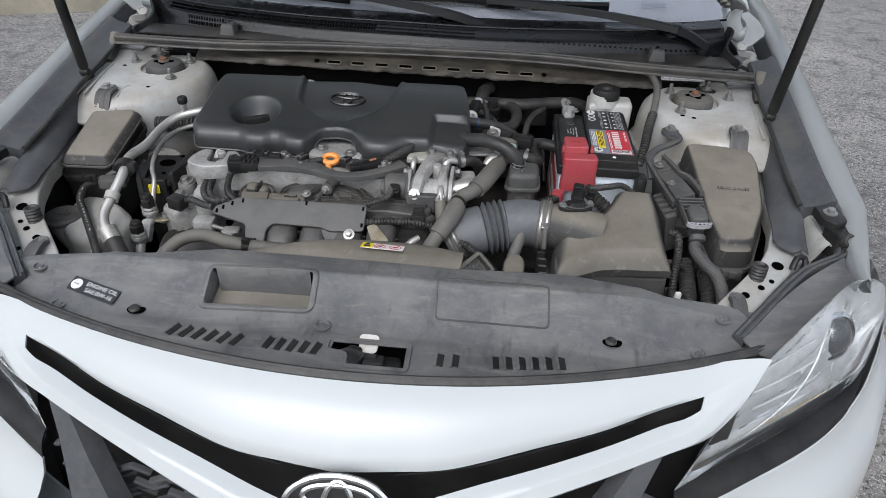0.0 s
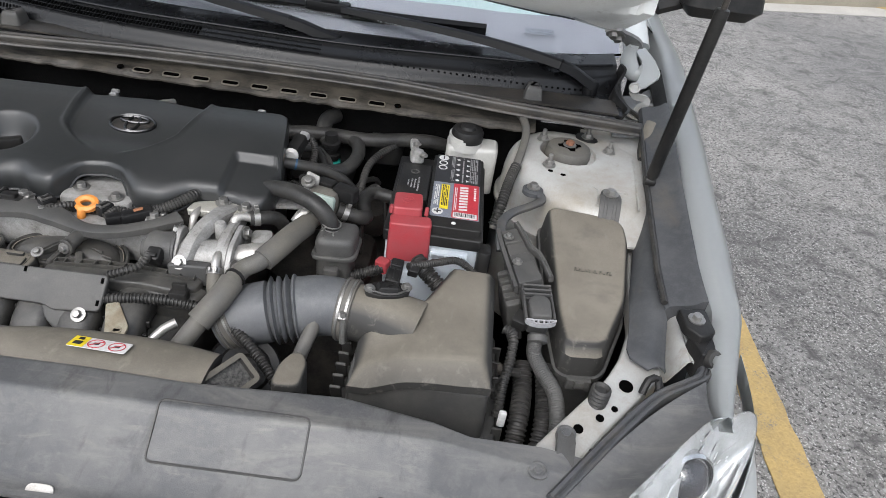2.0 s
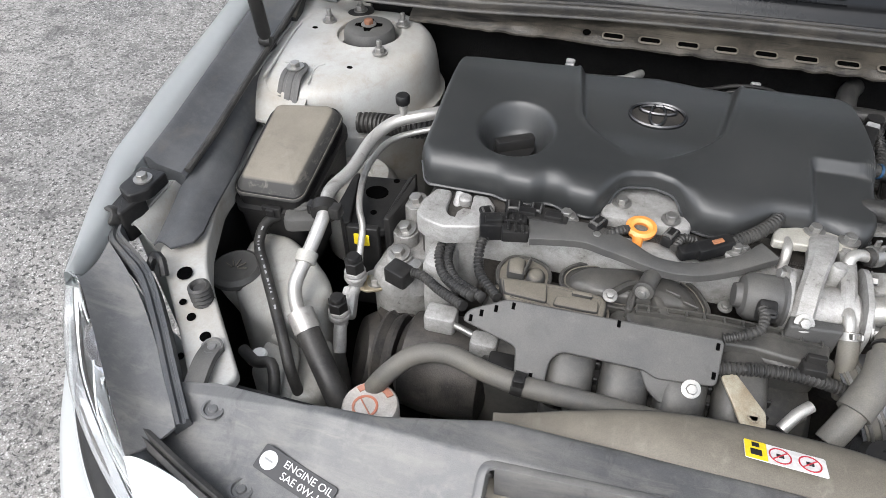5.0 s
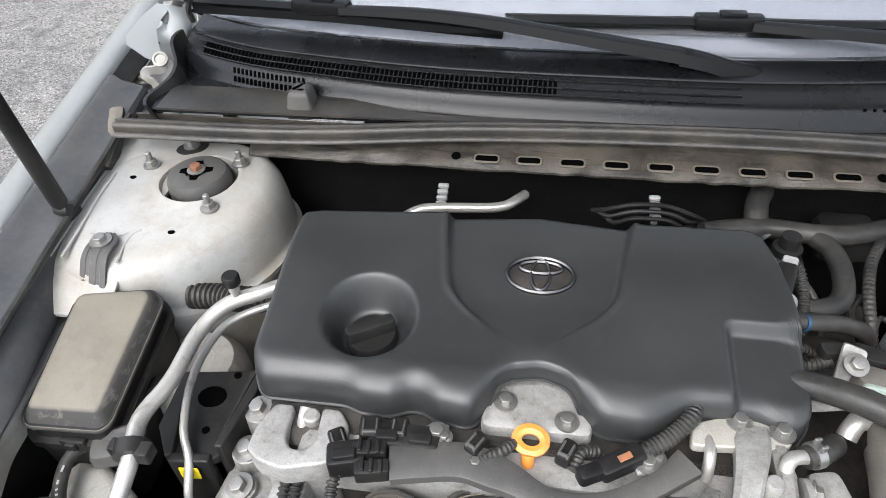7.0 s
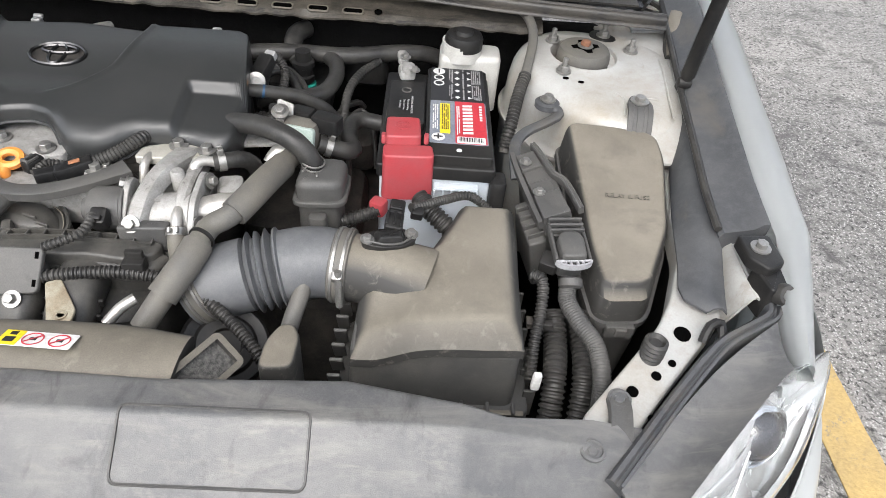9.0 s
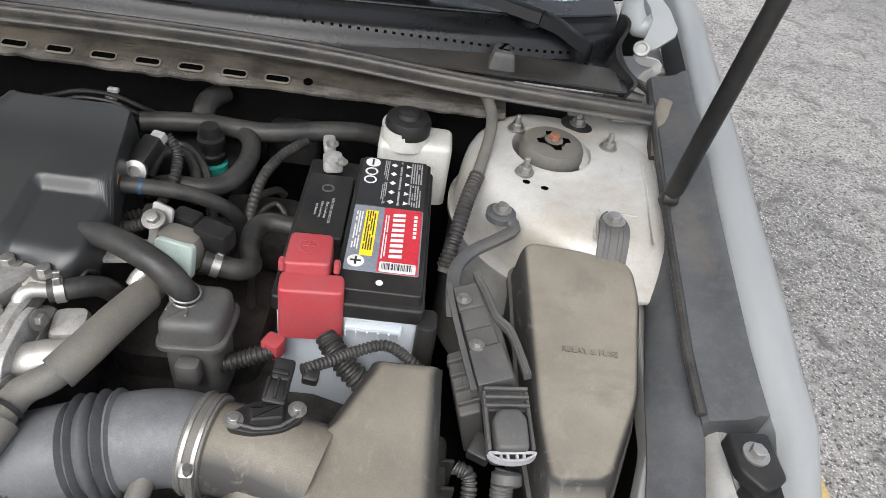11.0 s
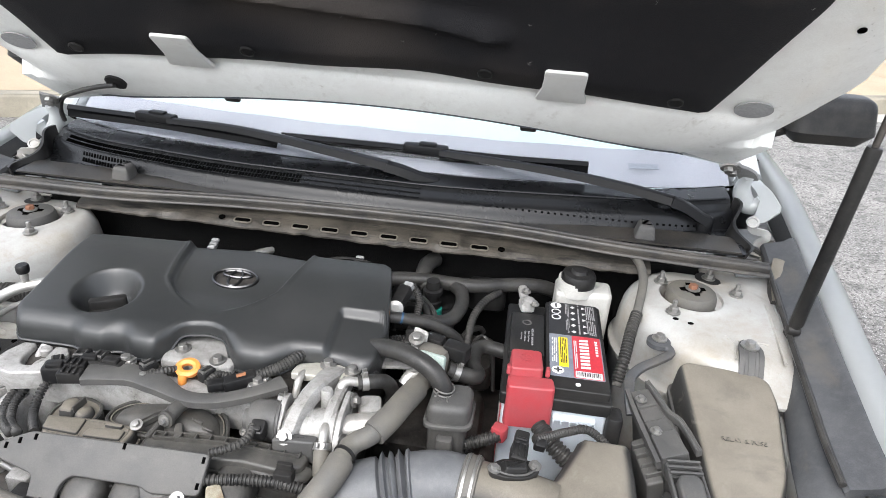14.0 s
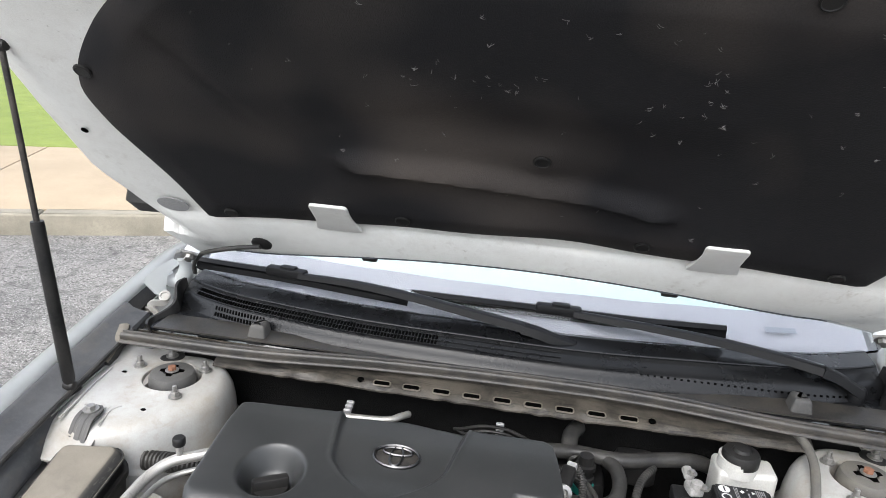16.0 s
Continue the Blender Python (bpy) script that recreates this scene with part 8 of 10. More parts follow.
single("battery_tray", bm, BLACK, "black plastic battery tray under the battery", "battery tray")

# brake fluid reservoir
rs = thing("brake_reservoir", (0.395, 1.32, 0.70), "milky white brake fluid reservoir with a black cap", "reservoir")
bm = bmesh.new()
prism(bm, rounded([(0.354, 1.292), (0.446, 1.300), (0.446, 1.350), (0.354, 1.352)], 0.010, 4), 0.74, 0.828, 0.008)
lathe(bm, [(0.030, 0.82), (0.030, 0.845)], Matrix.Translation((0.386, 1.318, 0)), 28)
part("tank", bm, mat("white_tank_plastic", (0.50, 0.495, 0.47), 0.4, 0, (0.41, 0.40, 0.37), 0.4, 20, 700, 0.05), rs)
bm = bmesh.new()
lathe(bm, [(0.028, 0.836), (0.0285, 0.850), (0.026, 0.856), (0.014, 0.857), (0.012, 0.862), (0.001, 0.863)], Matrix.Translation((0.388, 1.316, 0)), 32)
part("cap", bm, BLACK, rs, "black screw cap")

# ---- fuse box by the strut tower ----
def strap_mesh(x):
    """A flat strap with a rounded end, from a box lid up to the shelf by the strut tower."""
    b = bmesh.new()
    line = curve([(x - 0.002, 1.118, 0.792), (x - 0.001, 1.132, 0.812), (x, 1.150, 0.836), (x + 0.001, 1.163, 0.8425), (x + 0.0015, 1.176, 0.8425), (x + 0.0015, 1.190, 0.8425)], 0.003)
    n = len(line)
    sweep(b, line, lambda i, q: [(a * (0.0165 if i < n - 8 else 0.0165 * math.sqrt(max(0.03, 1 - ((i - n + 8) / 7.5) ** 2))), c) for a, c in ((-1, -0.002), (-1, 0.0015), (-0.86, 0.002), (-0.6, 0.002), (-0.55, 0.0012), (-0.3, 0.0012), (-0.25, 0.002), (0.25, 0.002), (0.3, 0.0012), (0.55, 0.0012), (0.6, 0.002), (0.86, 0.002), (1, 0.0015), (1, -0.002))], up=(0, 0.2, 1))
    return b



fuse = thing("fuse_box", (0.585, 1.02, 0.60), "large dusty brown-grey fuse box with a moulded lid", "fuse box")
FO = [(0.521, 1.146), (0.535, 1.158), (0.632, 1.150), (0.650, 1.132), (0.652, 1.09), (0.640, 0.985), (0.606, 0.900), (0.594, 0.888), (0.552, 0.884), (0.541, 0.893), (0.532, 0.96)]


def fuse_z(x, y):
    return 0.7655 + 0.056 * smooth(0.88, 1.15, y)


bm = bmesh.new()
out = rounded(FO, 0.014, 4)
rings = [[(x, y, fuse_z(x, y) - 0.046) for x, y in out], [(x, y, fuse_z(x, y) - 0.014) for x, y in inset(out, 0.003)]]
for a in span(0.15, 1, 5):
    rings.append([(x, y + 0.012 * smooth(0.925, 0.890, y), fuse_z(x, y + 0.012 * smooth(0.925, 0.890, y)) - 0.0005 - 0.010 * (1 - math.sin(a * math.pi / 2))) for x, y in inset(out, 0.004 + 0.009 * (1 - math.cos(a * math.pi / 2)))])
loft(bm, rings)
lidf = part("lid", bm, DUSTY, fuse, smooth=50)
bm = bmesh.new()
loft(bm, [[(x, y, fuse_z(x, y) - 0.16) for x, y in inset(out, 0.008)], [(x, y, fuse_z(x, y) - 0.053) for x, y in out], [(x, y, fuse_z(x, y) - 0.053) for x, y in inset(out, -0.004)], [(x, y, fuse_z(x, y) - 0.045) for x, y in inset(out, -0.004)]])
part("base", bm, PLASTIC, fuse)
bm = bmesh.new()
box(bm, (0.572, 0.880, 0.712), (0.034, 0.010, 0.018), 0.002)
box(bm, (0.572, 0.874, 0.715), (0.014, 0.006, 0.012), 0.002)
part("latch", bm, PLASTIC, fuse)
letters("lettering", "RELAY & FUSE", 0.0084, lidf, Matrix.Translation((0.589, 1.024, fuse_z(0.589, 1.024) + 0.0004)) @ pose(0, 0, 0, 17, 0, -1), DUSTY, 1.08, 0.0005)
fuse_strap = part("bracket", strap_mesh(0.622), PLASTIC, fuse, "ribbed grey plastic strap")
part_at("bolt", BOLT, fuse_strap, aim((0.6235, 1.174, 0.8445)) @ Matrix.Diagonal((1.15, 1.15, 1, 1)), "bright hex bolt")

# relay box on the other side
rb = thing("relay_box", (-0.585, 1.06, 0.60), "dusty brown-black relay box with a sloped lid", "relay box")
RO = [(-0.539, 1.124), (-0.556, 1.138), (-0.634, 1.126), (-0.645, 1.114), (-0.640, 0.986), (-0.630, 0.975), (-0.550, 0.978), (-0.541, 0.988)]
out = rounded(RO, 0.008, 4)


def relay_z(x, y):
    return 0.786 + 0.038 * (y - 0.98) / 0.15


bm = bmesh.new()
rings = [[(x, y, relay_z(x, y) - d) for x, y in rounded(inset(RO, k), max(0.003, 0.009 - 0.3 * k), 4)] for k, d in ((0.0, 0.018), (0.0, 0.0155), (0.0012, 0.0142), (0.0035, 0.0140), (0.0042, 0.0125), (0.0115, 0.0022), (0.0135, 0.0008), (0.0165, 0.0))]
loft(bm, rings)
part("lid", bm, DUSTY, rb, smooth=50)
bm = bmesh.new()
loft(bm, [[(x, y, relay_z(x, y) - 0.036) for x, y in inset(out, 0.003)], [(x, y, relay_z(x, y) - 0.0135) for x, y in inset(out, 0.0015)]])
part("lid_skirt", bm, BLACK, rb, "black skirt of the lid")
bm = bmesh.new()
loft(bm, [[(x, y, relay_z(x, y) - 0.15) for x, y in inset(out, 0.006)], [(x, y, relay_z(x, y) - 0.044) for x, y in out], [(x, y, relay_z(x, y) - 0.044) for x, y in inset(out, -0.004)], [(x, y, relay_z(x, y) - 0.035) for x, y in inset(out, -0.004)]])
part("base", bm, BLACK, rb)
bm = bmesh.new()
box(bm, (-0.585, 0.976, 0.748), (0.028, 0.008, 0.016), 0.002)
box(bm, (-0.585, 0.972, 0.750), (0.012, 0.008, 0.010), 0.002)
part("latch", bm, BLACK, rb)
bm = bmesh.new()
box(bm, (-0.535, 1.05, 0.745), (0.010, 0.030, 0.020), 0.003)
part("side_latch", bm, BLACK, rb)
relay_strap = part("bracket", strap_mesh(-0.628), PLASTIC, rb, "ribbed grey plastic strap")
part_at("bolt", BOLT, relay_strap, aim((-0.6295, 1.174, 0.8445)) @ Matrix.Diagonal((1.15, 1.15, 1, 1)), "bright hex bolt")


# ---- hoses and wiring behind the engine ----
hose("heater_hose", [(0.060, 1.315, 0.80), (0.10, 1.325, 0.80), (0.140, 1.330, 0.80), (0.190, 1.318, 0.805), (0.225, 1.320, 0.806), (0.289, 1.340, 0.806), (0.335, 1.355, 0.80), (0.37, 1.375, 0.78)], 0.0125, RUBBER, "black rubber heater hose along the firewall", group="heater hoses")
hose("heater_hose", [(0.142, 1.392, 0.81), (0.130, 1.365, 0.812), (0.128, 1.340, 0.800), (0.140, 1.325, 0.79)], 0.014, RUBBER, "thick black heater hose from the firewall", group="heater hoses")
hose("heater_hose", [(0.188, 1.314, 0.803), (0.200, 1.295, 0.803), (0.204, 1.262, 0.800), (0.194, 1.222, 0.798), (0.170, 1.202, 0.798), (0.135, 1.198, 0.80), (0.11, 1.20, 0.79)], 0.0115, RUBBER, "black rubber heater hose bending forward", group="heater hoses")
hose("vent_hose", [(0.262, 1.318, 0.80), (0.240, 1.280, 0.800), (0.226, 1.236, 0.795), (0.222, 1.190, 0.775), (0.222, 1.15, 0.74)], 0.0062, RUBBER, "thin black vent hose", rib=0.0004, pitch=0.006)
q = hose("fuel_hose", [(0.104, 1.140, 0.838), (0.135, 1.148, 0.833), (0.172, 1.158, 0.822), (0.205, 1.172, 0.795), (0.216, 1.185, 0.755), (0.217, 1.19, 0.70)], 0.0085, RUBBER, "black hose with an orange end fitting")
bm = bmesh.new()
tube(bm, [(0.096, 1.138, 0.839), (0.108, 1.1405, 0.838)], 0.0145, 14)
part("end_fitting", bm, ORANGE, q, "orange end fitting")
bm = bmesh.new()
tube(bm, [(0.1245, 1.1447, 0.8353), (0.1275, 1.1453, 0.8347)], 0.0090, 14)
part("blue_band", bm, mat("blue_mark", (0.015, 0.06, 0.13), 0.5, bump=0.0), q, "blue paint band")
bm = bmesh.new()
tube(bm, [(0.108, 1.205, 0.80), (0.112, 1.238, 0.812), (0.132, 1.250, 0.808), (0.150, 1.232, 0.80), (0.160, 1.205, 0.79)], 0.0065, 10)
single("loop_hose", bm, RUBBER, "small looped black vacuum hose", "hose")
hose("side_hose", [(0.285, 1.166, 0.785), (0.250, 1.166, 0.790), (0.237, 1.150, 0.790), (0.238, 1.120, 0.786), (0.246, 1.098, 0.788), (0.236, 1.082, 0.795), (0.205, 1.078, 0.806)], 0.0112, RUBBER, "black rubber hose bending beside the battery", clamps=(0.93,))
# quick coupling
qc = thing("hose_coupling", (0.154, 1.294, 0.76), "black hose coupling with a teal locking ring", "coupling")
bm = bmesh.new()
lathe(bm, [(0.013, 0.772), (0.016, 0.776), (0.016, 0.784), (0.013, 0.786), (0.013, 0.796), (0.0165, 0.798), (0.0165, 0.806), (0.012, 0.808), (0.011, 0.822)], Matrix.Translation((0.152, 1.292, 0)), 24)
part("body", bm, BLACK, qc)
bm = bmesh.new()
lathe(bm, [(0.014, 0.756), (0.0175, 0.757), (0.0175, 0.770), (0.014, 0.772)], Matrix.Translation((0.152, 1.292, 0)), 24)
part("locking_ring", bm, TEAL, qc, "teal ring")
# white connector at the cover's corner
wc = thing("coil_connector", (0.122, 1.205, 0.84), "black electrical connector with a white lock", "connector")
bm = bmesh.new()
box(bm, (0.116, 1.195, 0.842), (0.020, 0.036, 0.018), 0.003, pose(0, 0, 0, 24, 0, -18))
part("housing", bm, BLACK, wc)
bm = bmesh.new()
box(bm, (0.123, 1.213, 0.850), (0.015, 0.013, 0.011), 0.002, pose(0, 0, 0, 24, 0, -18))
part("lock", bm, GREYINK, wc, "pale plastic lock")
bm = bmesh.new()
lathe(bm, [(0.012, -0.004), (0.012, 0.004), (0.006, 0.005), (0.006, -0.005)], Matrix.Translation((0.112, 1.168, 0.836)) @ pose(0, 0, 0, 60, 20, 0), 20)
part("eyelet", bm, STEEL, wc, "steel eyelet")
hose("coil_harness", [(0.128, 1.222, 0.848), (0.140, 1.215, 0.832), (0.142, 1.19, 0.815), (0.135, 1.16, 0.80)], 0.0055, RUBBER, "thin corrugated wiring sleeve by the engine cover", "wiring", "wiring sleeves", 0.0006, 0.004)
hose("valve_harness", [(0.098, 1.125, 0.808), (0.112, 1.112, 0.806), (0.132, 1.112, 0.812), (0.148, 1.114, 0.818)], 0.006, RUBBER, "thin corrugated wiring sleeve under the fuel hose", "wiring", "wiring sleeves", 0.0006, 0.004)
# bracket with sensor
sb = thing("sensor_bracket", (0.156, 1.10, 0.78), "plated steel sensor bracket with black plugs", "bracket")
bm = bmesh.new()
prism(bm, rounded([(-0.011, -0.035), (0.010, -0.035), (0.012, 0.025), (-0.009, 0.030)], 0.004, 3), -0.002, 0.002, 0.0008, m=Matrix.Translation((0.158, 1.100, 0.818)) @ pose(0, 0, 0, 62, 0, -8))
box(bm, (0.135, 1.080, 0.806), (0.05, 0.03, 0.006), 0.002, pose(0, 0, 0, 0, 0, 10))
part("plate", bm, ALLOY, sb)
bm = bmesh.new()
box(bm, (0.180, 1.118, 0.822), (0.028, 0.020, 0.016), 0.003, pose(0, 0, 0, 0, 0, -18))
part("plug", bm, BLACK, sb)
bm = bmesh.new()
box(bm, (0.148, 1.120, 0.824), (0.022, 0.016, 0.014), 0.003, pose(0, 0, 0, 0, 0, 8))
part("plug", bm, BLACK, sb)
part_at("bolt", BOLT, sb, aim((0.157, 1.094, 0.838), (0, -0.4, 0.9)), "bright bolt")
# valve with pale cap
vv_ = thing("vacuum_valve", (0.188, 1.075, 0.78), "grey vacuum valve with a pale green cap", "valve")
bm = bmesh.new()
box(bm, (0.182, 1.088, 0.812), (0.046, 0.030, 0.040), 0.010, pose(0, 0, 0, 0, 0, -16))
part("body", bm, HOSE, vv_)
bm = bmesh.new()
prism(bm, rounded([(-0.020, -0.018), (0.020, -0.018), (0.020, 0.018), (-0.020, 0.018)], 0.006, 4), 0.0, 0.008, 0.002, m=Matrix.Translation((0.182, 1.074, 0.812)) @ pose(0, 0, 0, 72, 0, -14))
part("cap", bm, mat("pale_green_plastic", (0.38, 0.46, 0.42), 0.5, 0, (0.30, 0.36, 0.33), 0.4, 40, 900, 0.1), vv_, "pale green cap")
bm = bmesh.new()
box(bm, (0.214, 1.094, 0.826), (0.036, 0.022, 0.022), 0.003, pose(0, 0, 0, 0, 0, -20))
part("plug", bm, BLACK, vv_)
bm = bmesh.new()
tube(bm, [(0.150, 1.045, 0.795), (0.158, 1.055, 0.806), (0.172, 1.058, 0.806)], 0.009, 12)
single("metal_elbow", bm, PIPE, "short bright metal pipe elbow", "pipe")
# things behind the cover
bm = bmesh.new()
tube(bm, [(-0.330, 1.295, 0.786), (-0.292, 1.320, 0.800), (-0.262, 1.326, 0.803), (-0.188, 1.332, 0.805), (-0.166, 1.346, 0.807), (-0.155, 1.366, 0.802)], 0.0065, 12)
single("rear_pipe", bm, PIPE, "bright metal pipe behind the engine cover", "pipe")
for x in (-0.262, 0.008):
    clip = thing("pipe_clip", (x, 1.347, 0.80), "ribbed grey clip on the firewall", "clip", "firewall clips")
    bm = bmesh.new()
    for j in range(4):
        box(bm, (x, 1.340 + j * 0.009, 0.799 + j * 0.003), (0.014, 0.007, 0.006), 0.0015, n=1)
    box(bm, (x, 1.354, 0.795), (0.008, 0.034, 0.005), 0.001, pose(0, 0, 0, 18), 1)
    part("clip_body", bm, GREYINK, clip)
for k in range(3):
    hose("brake_pipe", [(-0.07 + k * 0.006, 1.345, 0.80), (-0.055 + k * 0.006, 1.340 - k * 0.005, 0.806 - k * 0.006), (-0.02, 1.338 - k * 0.006, 0.818 - k * 0.006), (0.02, 1.338 - k * 0.006, 0.818 - k * 0.006), (0.055 - k * 0.006, 1.340 - k * 0.005, 0.804 - k * 0.006), (0.07 - k * 0.006, 1.35, 0.79)], 0.0028, BLACK, "thin black brake pipe on the firewall", "pipe", "brake pipes", n=8)
bm = bmesh.new()
box(bm, (0.13, 1.33, 0.74), (0.12, 0.08, 0.06), 0.015)
box(bm, (0.24, 1.36, 0.77), (0.07, 0.05, 0.05), 0.012)
box(bm, (0.02, 1.34, 0.70), (0.20, 0.07, 0.06), 0.015)
single("brake_unit", bm, BLACK, "black brake hydraulic unit deep behind the engine", "brake unit")
bm = bmesh.new()
box(bm, (0.215, 1.25, 0.70), (0.10, 0.10, 0.05), 0.012)
box(bm, (0.17, 1.17, 0.74), (0.08, 0.06, 0.05), 0.012)
single("shift_bracket", bm, DARKSTEEL, "dark bracket on top of the gearbox", "bracket")

# harness over the strut tower and hook arm
hose("tower_harness", [(0.470, 1.385, 0.874), (0.482, 1.355, 0.874), (0.488, 1.325, 0.868), (0.486, 1.290, 0.860), (0.476, 1.245, 0.842), (0.464, 1.205, 0.824), (0.454, 1.165, 0.80), (0.446, 1.14, 0.77)], 0.0070, HOSE, "grey-black wiring harness over the strut tower", "wiring")
hose("tower_harness_sleeve", [(0.474, 1.237, 0.838), (0.464, 1.205, 0.824), (0.454, 1.165, 0.80), (0.446, 1.143, 0.774)], 0.0082, RUBBER, "black corrugated sleeve on a wiring harness", "wiring", rib=0.0009, pitch=0.005)
arm = thing("stay_arm", (0.48, 1.15, 0.78), "dark bent steel stay bolted to the strut tower", "stay")
bm = bmesh.new()
line = curve([(0.508, 1.186, 0.825), (0.518, 1.172, 0.818), (0.500, 1.158, 0.812), (0.472, 1.135, 0.810), (0.456, 1.112, 0.806), (0.453, 1.085, 0.800), (0.456, 1.06, 0.785)], 0.006)
sweep(bm, line, lambda i, s: [(-0.007, -0.003), (-0.007, 0.002), (-0.004, 0.004), (0.004, 0.004), (0.007, 0.002), (0.007, -0.003)], up=(0, 0, 1))
lathe(bm, [(0.017, -0.004), (0.017, 0.003), (0.014, 0.005), (0.004, 0.005)], Matrix.Translation((0.503, 1.190, 0.822)), 22)
part("bar", bm, LEDGE, arm)
part_at("bolt", BOLT, arm, aim((0.503, 1.190, 0.828)), "bright bolt")
# control unit with plugs
ecu = thing("control_unit", (0.49, 1.0, 0.70), "dusty black finned control unit with plugs", "control unit")
EM = Matrix.Translation((0.486, 1.010, 0.800)) @ pose(0, 0, 0, 6, -14, 14)
bm = bmesh.new()
prism(bm, rounded([(-0.020, -0.040), (0.018, -0.040), (0.022, 0.060), (0.010, 0.078), (-0.012, 0.078)], 0.005, 3), -0.09, 0.0, 0.003, m=EM)
part("case", bm, PLASTIC, ecu)
bm = bmesh.new()
prism(bm, rounded([(-0.040, -0.050), (-0.018, -0.050), (-0.016, 0.020), (-0.036, 0.018)], 0.004, 3), -0.10, -0.020, 0.003, m=EM)
part("side_case", bm, PLASTIC, ecu)
bm = bmesh.new()
box(bm, (0, 0, 0), (0.020, 0.0022, 0.010), 0.0006, n=1)
RIDGE = mesh_of("ridge", bm, PLASTIC)
for i in range(4):
    part_at("ridge", RIDGE, ecu, EM @ pose(-0.028, -0.040 + i * 0.015, -0.018))
for y0, y1, h, x0, x1 in ((0.047, 0.076, 0.004, -0.015, 0.012), (0.024, 0.045, 0.0015, -0.015, 0.014), (0.001, 0.022, 0.005, -0.016, 0.014), (-0.040, -0.001, 0.009, -0.018, 0.016)):
    bm = bmesh.new()
    prism(bm, rounded([(x0, y0), (x1, y0), (x1 - 0.001, y1), (x0 + 0.001, y1)], 0.002, 3), -0.002, h, 0.0012, 0.0004, m=EM)
    part("raised_block", bm, PLASTIC, ecu)
# solid black box drawn for the shade of a notch
bm = bmesh.new()
box(bm, EM @ Vector((-0.010, 0.000, 0.005)), (0.012, 0.012, 0.003), 0.001, EM.to_3x3().to_4x4(), 1)
part("notch_patch", bm, BLACK, ecu)
bm = bmesh.new()
line = [EM @ p for p in curve([(0.013, 0.086, 0.007), (0.016, 0.062, 0.008), (0.018, 0.034, 0.008), (0.020, 0.024, 0.008), (0.026, 0.012, 0.009), (0.028, -0.010, 0.009), (0.028, -0.040, 0.009)], 0.005)]
sweep(bm, line, lambda i, q: [(-0.0034, -0.010), (-0.0034, 0.0), (-0.0022, 0.0012), (-0.0008, 0.0), (0.0008, 0.0), (0.0022, 0.0012), (0.0034, 0.0), (0.0034, -0.010)], up=EM.to_3x3() @ Vector((0, 0, 1)))
part("edge_rail", bm, PLASTIC, ecu)
bm = bmesh.new()
line = [EM @ p for p in curve([(-0.016, 0.082, 0.004), (-0.019, 0.050, 0.004), (-0.021, 0.0, 0.004), (-0.022, -0.040, 0.004)], 0.005)]
sweep(bm, line, lambda i, q: [(-0.0028, -0.012), (-0.0028, 0.001), (0.0028, 0.001), (0.0028, -0.012)], up=EM.to_3x3() @ Vector((0, 0, 1)))
part("edge_rail", bm, PLASTIC, ecu)
PM = Matrix.Translation((0.506, 0.930, 0.785)) @ pose(0, 0, 0, 10, 0, 6)
bm = bmesh.new()
prism(bm, rounded([(-0.015, -0.020), (0.015, -0.020), (0.016, 0.010), (0.009, 0.019), (-0.009, 0.019), (-0.016, 0.010)], 0.006, 4), -0.020, 0.016, 0.004, 0.001, m=PM)
part("plug", bm, PLASTIC, ecu)
for c, d in [((x, 0.010, 0.004), (0.0035, 0.054, 0.010)) for x in (-0.019, 0.019)] + [((0, y, 0.010), (0.040, 0.003, 0.006)) for y in (0.022, 0.030, 0.038)] + [((0, 0.030, 0.002), (0.036, 0.020, 0.004))]:
    bm = bmesh.new()
    box(bm, PM @ Vector(c), d, 0.001, PM.to_3x3().to_4x4(), 1)
    part("lever_bar", bm, PLASTIC, ecu)
bm = bmesh.new()
line = [PM @ Vector((0.020 * math.cos(a), -0.019 + 0.008 * math.sin(a), 0.006)) for a in span(math.pi, 2 * math.pi, 12)]
sweep(bm, line, lambda i, q: [(-0.0012, -0.004), (-0.0012, 0.003), (0.0012, 0.003), (0.0012, -0.004)], up=(0, 0, 1))
for x in (-0.010, -0.004, 0.004, 0.010):
    box(bm, PM @ Vector((x, -0.0225, 0.006)), (0.0024, 0.007, 0.004), 0.0006, PM.to_3x3().to_4x4(), 1)
box(bm, PM @ Vector((0, -0.019, 0.007)), (0.040, 0.0025, 0.003), 0.0006, PM.to_3x3().to_4x4(), 1)
part("plug_rim", bm, mat("pale_grey_plastic", (0.30, 0.30, 0.31), 0.5, bump=0.05), ecu, "pale grey toothed plug rim")
bm = bmesh.new()
lathe(bm, [(0.011, -0.006), (0.0135, -0.004), (0.0135, 0.004), (0.011, 0.006)], aim((0.5075, 0.900, 0.764), (0, 0.8, 0.6)), 18)
part("plug_neck", bm, PLASTIC, ecu)
bm = bmesh.new()
box(bm, (0.484, 0.920, 0.775), (0.020, 0.022, 0.016), 0.002, pose(0, 0, 0, 12, 0, -25))
part("small_plug", bm, BLACK, ecu)
for p in ((0.463, 1.060, 0.812), (0.476, 1.008, 0.806)):
    part_at("small_bolt", SMALLBOLT, ecu, aim(p), "bright screw")
hose("main_harness", [(0.508, 0.908, 0.765), (0.505, 0.888, 0.750), (0.516, 0.860, 0.744), (0.531, 0.832, 0.738), (0.536, 0.800, 0.722), (0.538, 0.78, 0.68)], 0.0100, PLASTIC, "thick black braided wiring harness below the control unit", "wiring", rib=0.0003, pitch=0.003)
